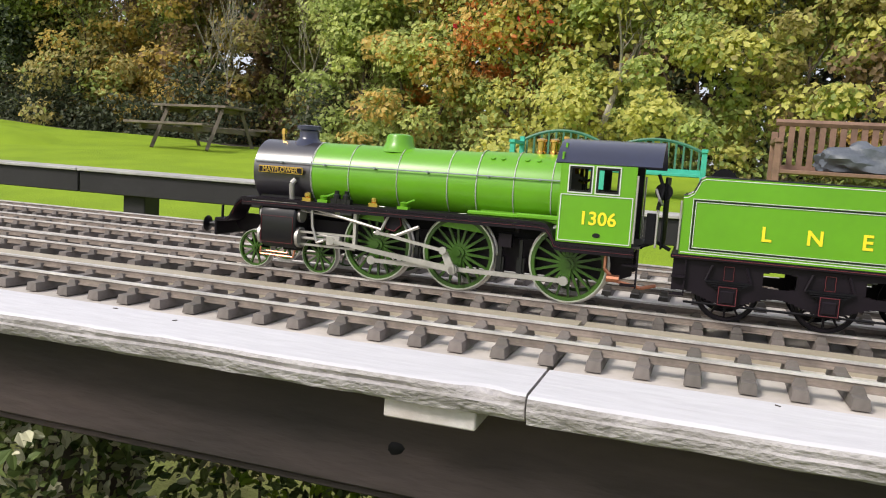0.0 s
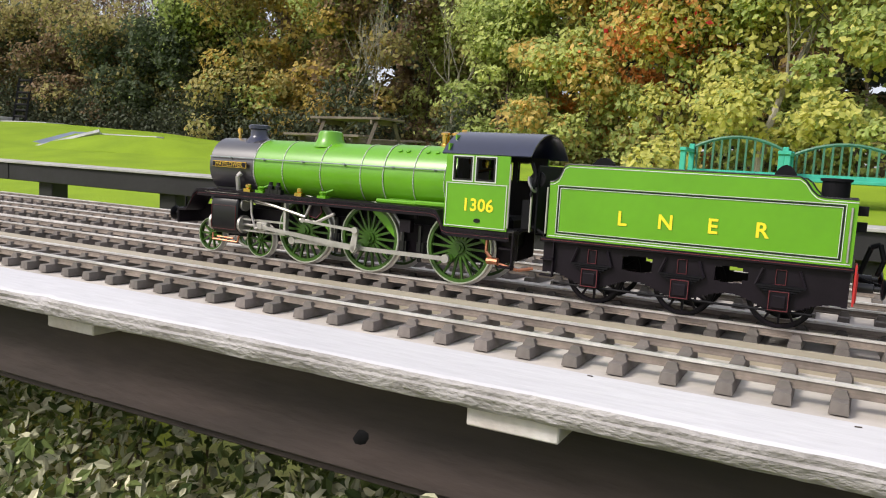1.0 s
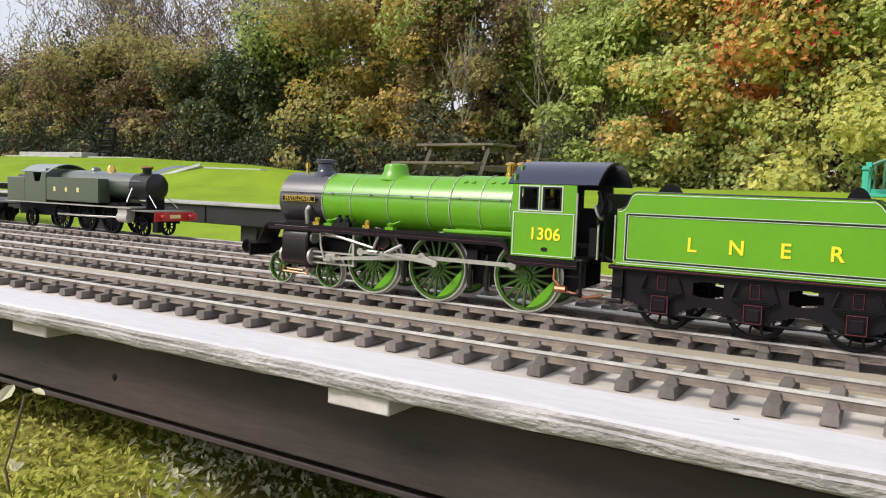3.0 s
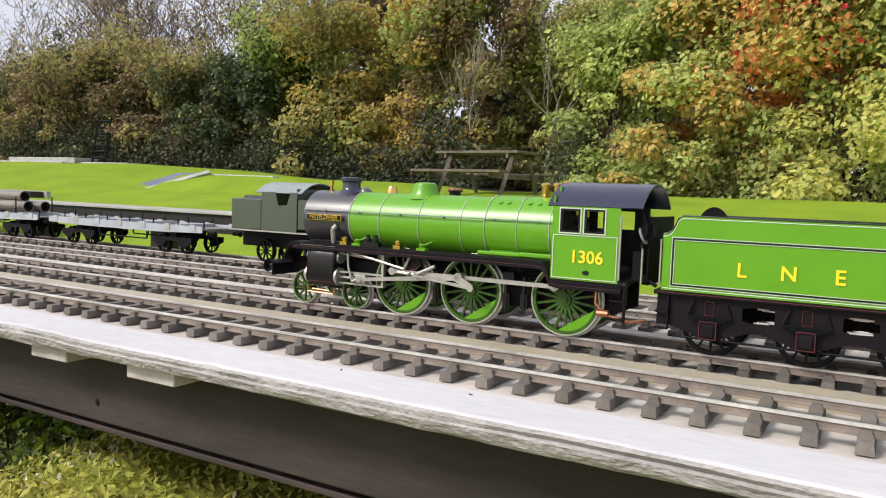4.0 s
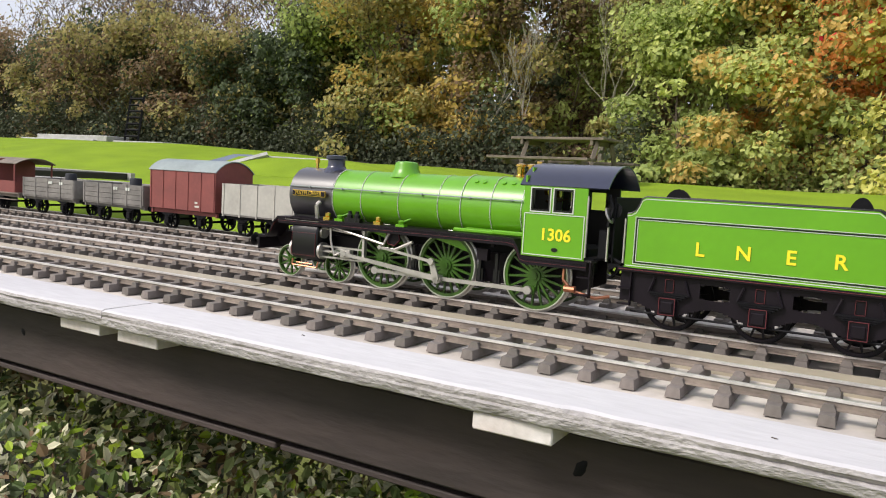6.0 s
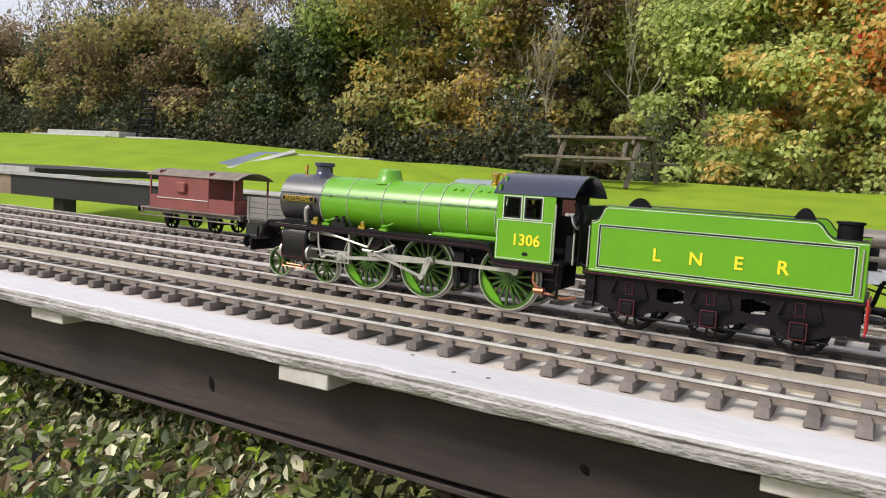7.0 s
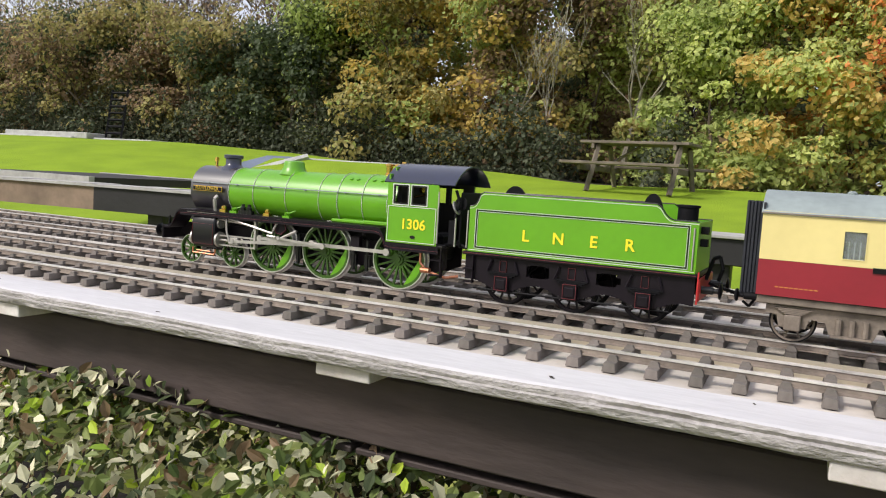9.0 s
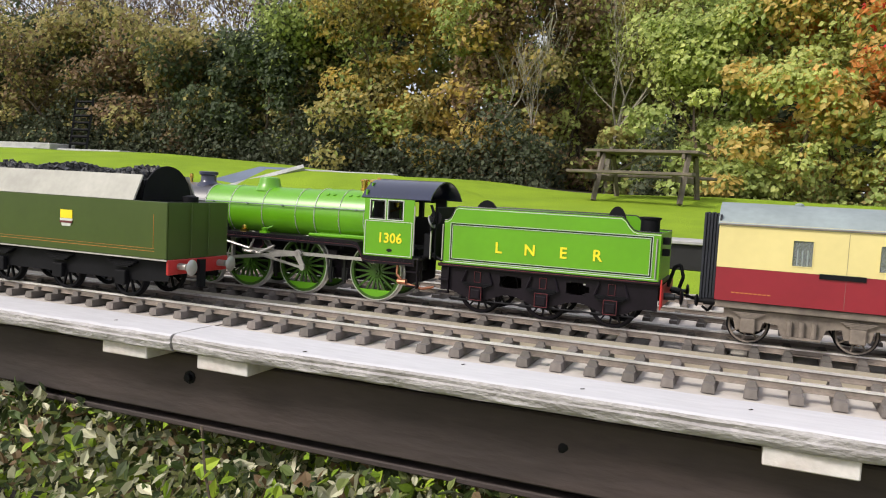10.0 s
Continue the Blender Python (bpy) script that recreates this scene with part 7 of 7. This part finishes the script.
def lawn_slabs():
    base = thing("ramp", "low concrete ramp with a blue-grey sloping slab set in the lawn", "ramp", kind="structure")
    bm = bmesh.new()
    for (xa, ya, za), (xb, yb, zb) in (((-12.60, 7.4, -0.01), (-11.85, 8.0, 0.31)),):
        vs = [bm.verts.new(p) for p in ((xa, ya, za), (xa + 0.72, ya - 0.05, za), (xb + 0.72, yb, zb), (xb, yb, zb), (xa, ya, za - 0.3), (xa + 0.72, ya - 0.05, za - 0.3), (xb + 0.72, yb, zb - 0.5), (xb, yb, zb - 0.5))]
        for f in ((0, 1, 2, 3), (4, 7, 6, 5), (0, 4, 5, 1), (1, 5, 6, 2), (2, 6, 7, 3), (3, 7, 4, 0)):
            bm.faces.new([vs[i] for i in f])
    part("slope", bm, SLATE, base, "blue-grey sloping slab")
    bm = bmesh.new()
    box(bm, -11.75, -10.7, 8.0, 8.6, -0.2, 0.30)
    part("landing", soften(bm, 0.01), CONCRETE, base, "pale concrete landing")
    bm = bmesh.new()
    rod(bm, (-11.86, 7.34, 0.0), (-11.11, 7.95, 0.32), 0.045, 4)
    part("kerb", bm, CONCRETE, base, "pale sloping kerb")
    bm = bmesh.new()
    box(bm, -10.69, -9.8, 7.95, 8.1, -0.1, 0.292)
    part("low_wall", soften(bm, 0.01), CONCRETE, base, "low pale edging wall")
    bm = bmesh.new()
    rings = []
    for x, drop in ((-11.68, 0.0), (-9.85, 0.0), (-9.2, 0.09), (-8.3, 0.30)):
        rings.append([bm.verts.new((x, q, h)) for q, h in ((7.2, -0.5), (7.2, ground_z(-11.0, 7.2) + 0.004 - drop), (7.55, 0.15 - drop), (7.93, 0.278 - drop), (8.6, 0.262 - drop), (8.6, -0.5))])
    for p, q in zip(rings, rings[1:]):
        for k in range(6):
            bm.faces.new((p[k], q[k], q[(k + 1) % 6], p[(k + 1) % 6]))
    bm.faces.new(rings[0])
    bm.faces.new(rings[-1][::-1])
    bmesh.ops.recalc_face_normals(bm, faces=bm.faces)
    part("turf_bank", bm, GRASS, base, "mown turf banked against the landing")
    # stacked pale slabs and a ladder by the trees
    base = thing("slab_stack", "low stack of pale grey slabs at the wood's edge", "slabs")
    for i, (x0, x1, y0, zz) in enumerate(((-24.2, -21.0, 12.0, 0.0), (-23.6, -20.6, 12.1, 0.11), (-20.5, -18.6, 12.2, 0.0))):
        bm = bmesh.new()
        g = ground_z(-21, 12)
        box(bm, x0, x1, y0, y0 + 0.7, g - 0.05 + zz, g + 0.10 + zz - 0.002)
        part("slab", soften(bm, 0.015), CONCRETE, base)
    base = thing("ladder", "dark timber ladder steps leaning among the trees", "ladder")
    g = ground_z(-20.25, 12.55)
    for s in (-1, 1):
        bm = bmesh.new()
        rod(bm, (-20.25 + 0.26 * s, 12.55, g), (-20.25 + 0.26 * s, 12.75, g + 1.3), 0.035, 4)
        part("stile", bm, MATT, base)
    for i in range(8):
        bm = bmesh.new()
        k = (i + 0.5) / 8
        rod(bm, (-20.25 - 0.25, 12.55 + 0.2 * k, g + 1.3 * k), (-20.25 + 0.25, 12.55 + 0.2 * k, g + 1.3 * k), 0.03, 4)
        part("rung", bm, MATT, base)


# ---- build ----
ground()
far_trestle()
deck()
TRAIN = green_train()
parked_trains()
picnic_table(-6.9, 9.15, -7)
garden_bench(-1.22, 7.2, 0, 0.86, 0.172, 0.56, DKGREENM, TURQ, "turquoise park bench with an arched green iron back", True)
garden_bench(-0.28, 7.2, 0, 0.92, 0.172, 0.52, DKGREENM, TURQ, "turquoise park bench with an arched green iron back", True)
garden_bench(1.35, 6.0, 0, 1.3, 0.24, 0.645, TEAK, TEAK, "brown slatted timber garden bench", False)
bundle(1.35, 6.0, 0.32)
lawn_slabs()
wood()
hedge()
moss_bank()
twigs()
tracks()


# ---- movement ----
def motions():
    rows = []
    for p in PATH:
        rows.append((p[0], pose(-p[7], 0, 0)))
    for unit in TRAIN:
        walk(unit, rows)
    curve = TRAIN[0].animation_data.action.layers[0].strips[0].channelbag(TRAIN[0].animation_data.action_slot).fcurves
    way = [c for c in curve if c.data_path == "location" and c.array_index == 0][0]
    n = 300
    run = [-way.evaluate(1 + i) for i in range(n + 1)]
    # turn added to the driving wheels to fit the camera's view, degrees at times
    crank_fit = ((0, 5), (0.5, 13), (1.0, 50), (1.5, 30), (2.0, 0), (2.5, 19), (3.0, 43), (4.5, 185), (5.0, 185), (6.5, 11), (7.0, 0), (7.5, 45), (8.0, -4), (8.5, -105), (9.0, -100), (9.5, -120), (10.0, -115))
    lag = [float(np.interp(i / FPS, [p[0] for p in crank_fit], [p[1] for p in crank_fit])) for i in range(n + 1)]
    for w, (x, y, z), r, flip in TURNING:
        step = 2 if r > 0.025 else 1
        out = []
        for i in range(0, n + 1, step):
            a = (-math.degrees(run[i] / r) + (lag[i] if r > 0.025 else 0)) * (1 if not flip else -1)
            m = Matrix.Translation((x, y, z)) @ Matrix.Rotation(radians(flip), 4, "Z") @ Matrix.Rotation(radians(a), 4, "Y")
            out.append((i / FPS, m))
        walk(w, out)
    for ob, kind, (x, y, z) in RODS:
        out = []
        for i in range(0, n + 1, 2):
            a = math.pi - run[i] / 0.0294 + radians(lag[i])
            px, pz = 0.0122 * math.sin(a), 0.0122 * math.cos(a)
            if kind == "couple":
                m = pose(x + px, y, z + pz)
            elif kind == "eccentric":
                px, pz = 0.0082 * math.sin(a + 1.75), 0.0082 * math.cos(a + 1.75)
                q = math.atan2(0.0392 - z - pz, 0.0545 + px)
                m = Matrix.Translation((x + px, y, z + pz)) @ Matrix.Rotation(q, 4, "Y")
            elif kind == "connect":
                q = -math.asin(pz / ROD_LENGTH)
                m = Matrix.Translation((x + px, y, z + pz)) @ Matrix.Rotation(q, 4, "Y")
            else:
                q = math.asin(pz / ROD_LENGTH)
                m = pose(x + px - ROD_LENGTH * math.cos(q), y, z)
            out.append((i / FPS, m))
        walk(ob, out)


motions()
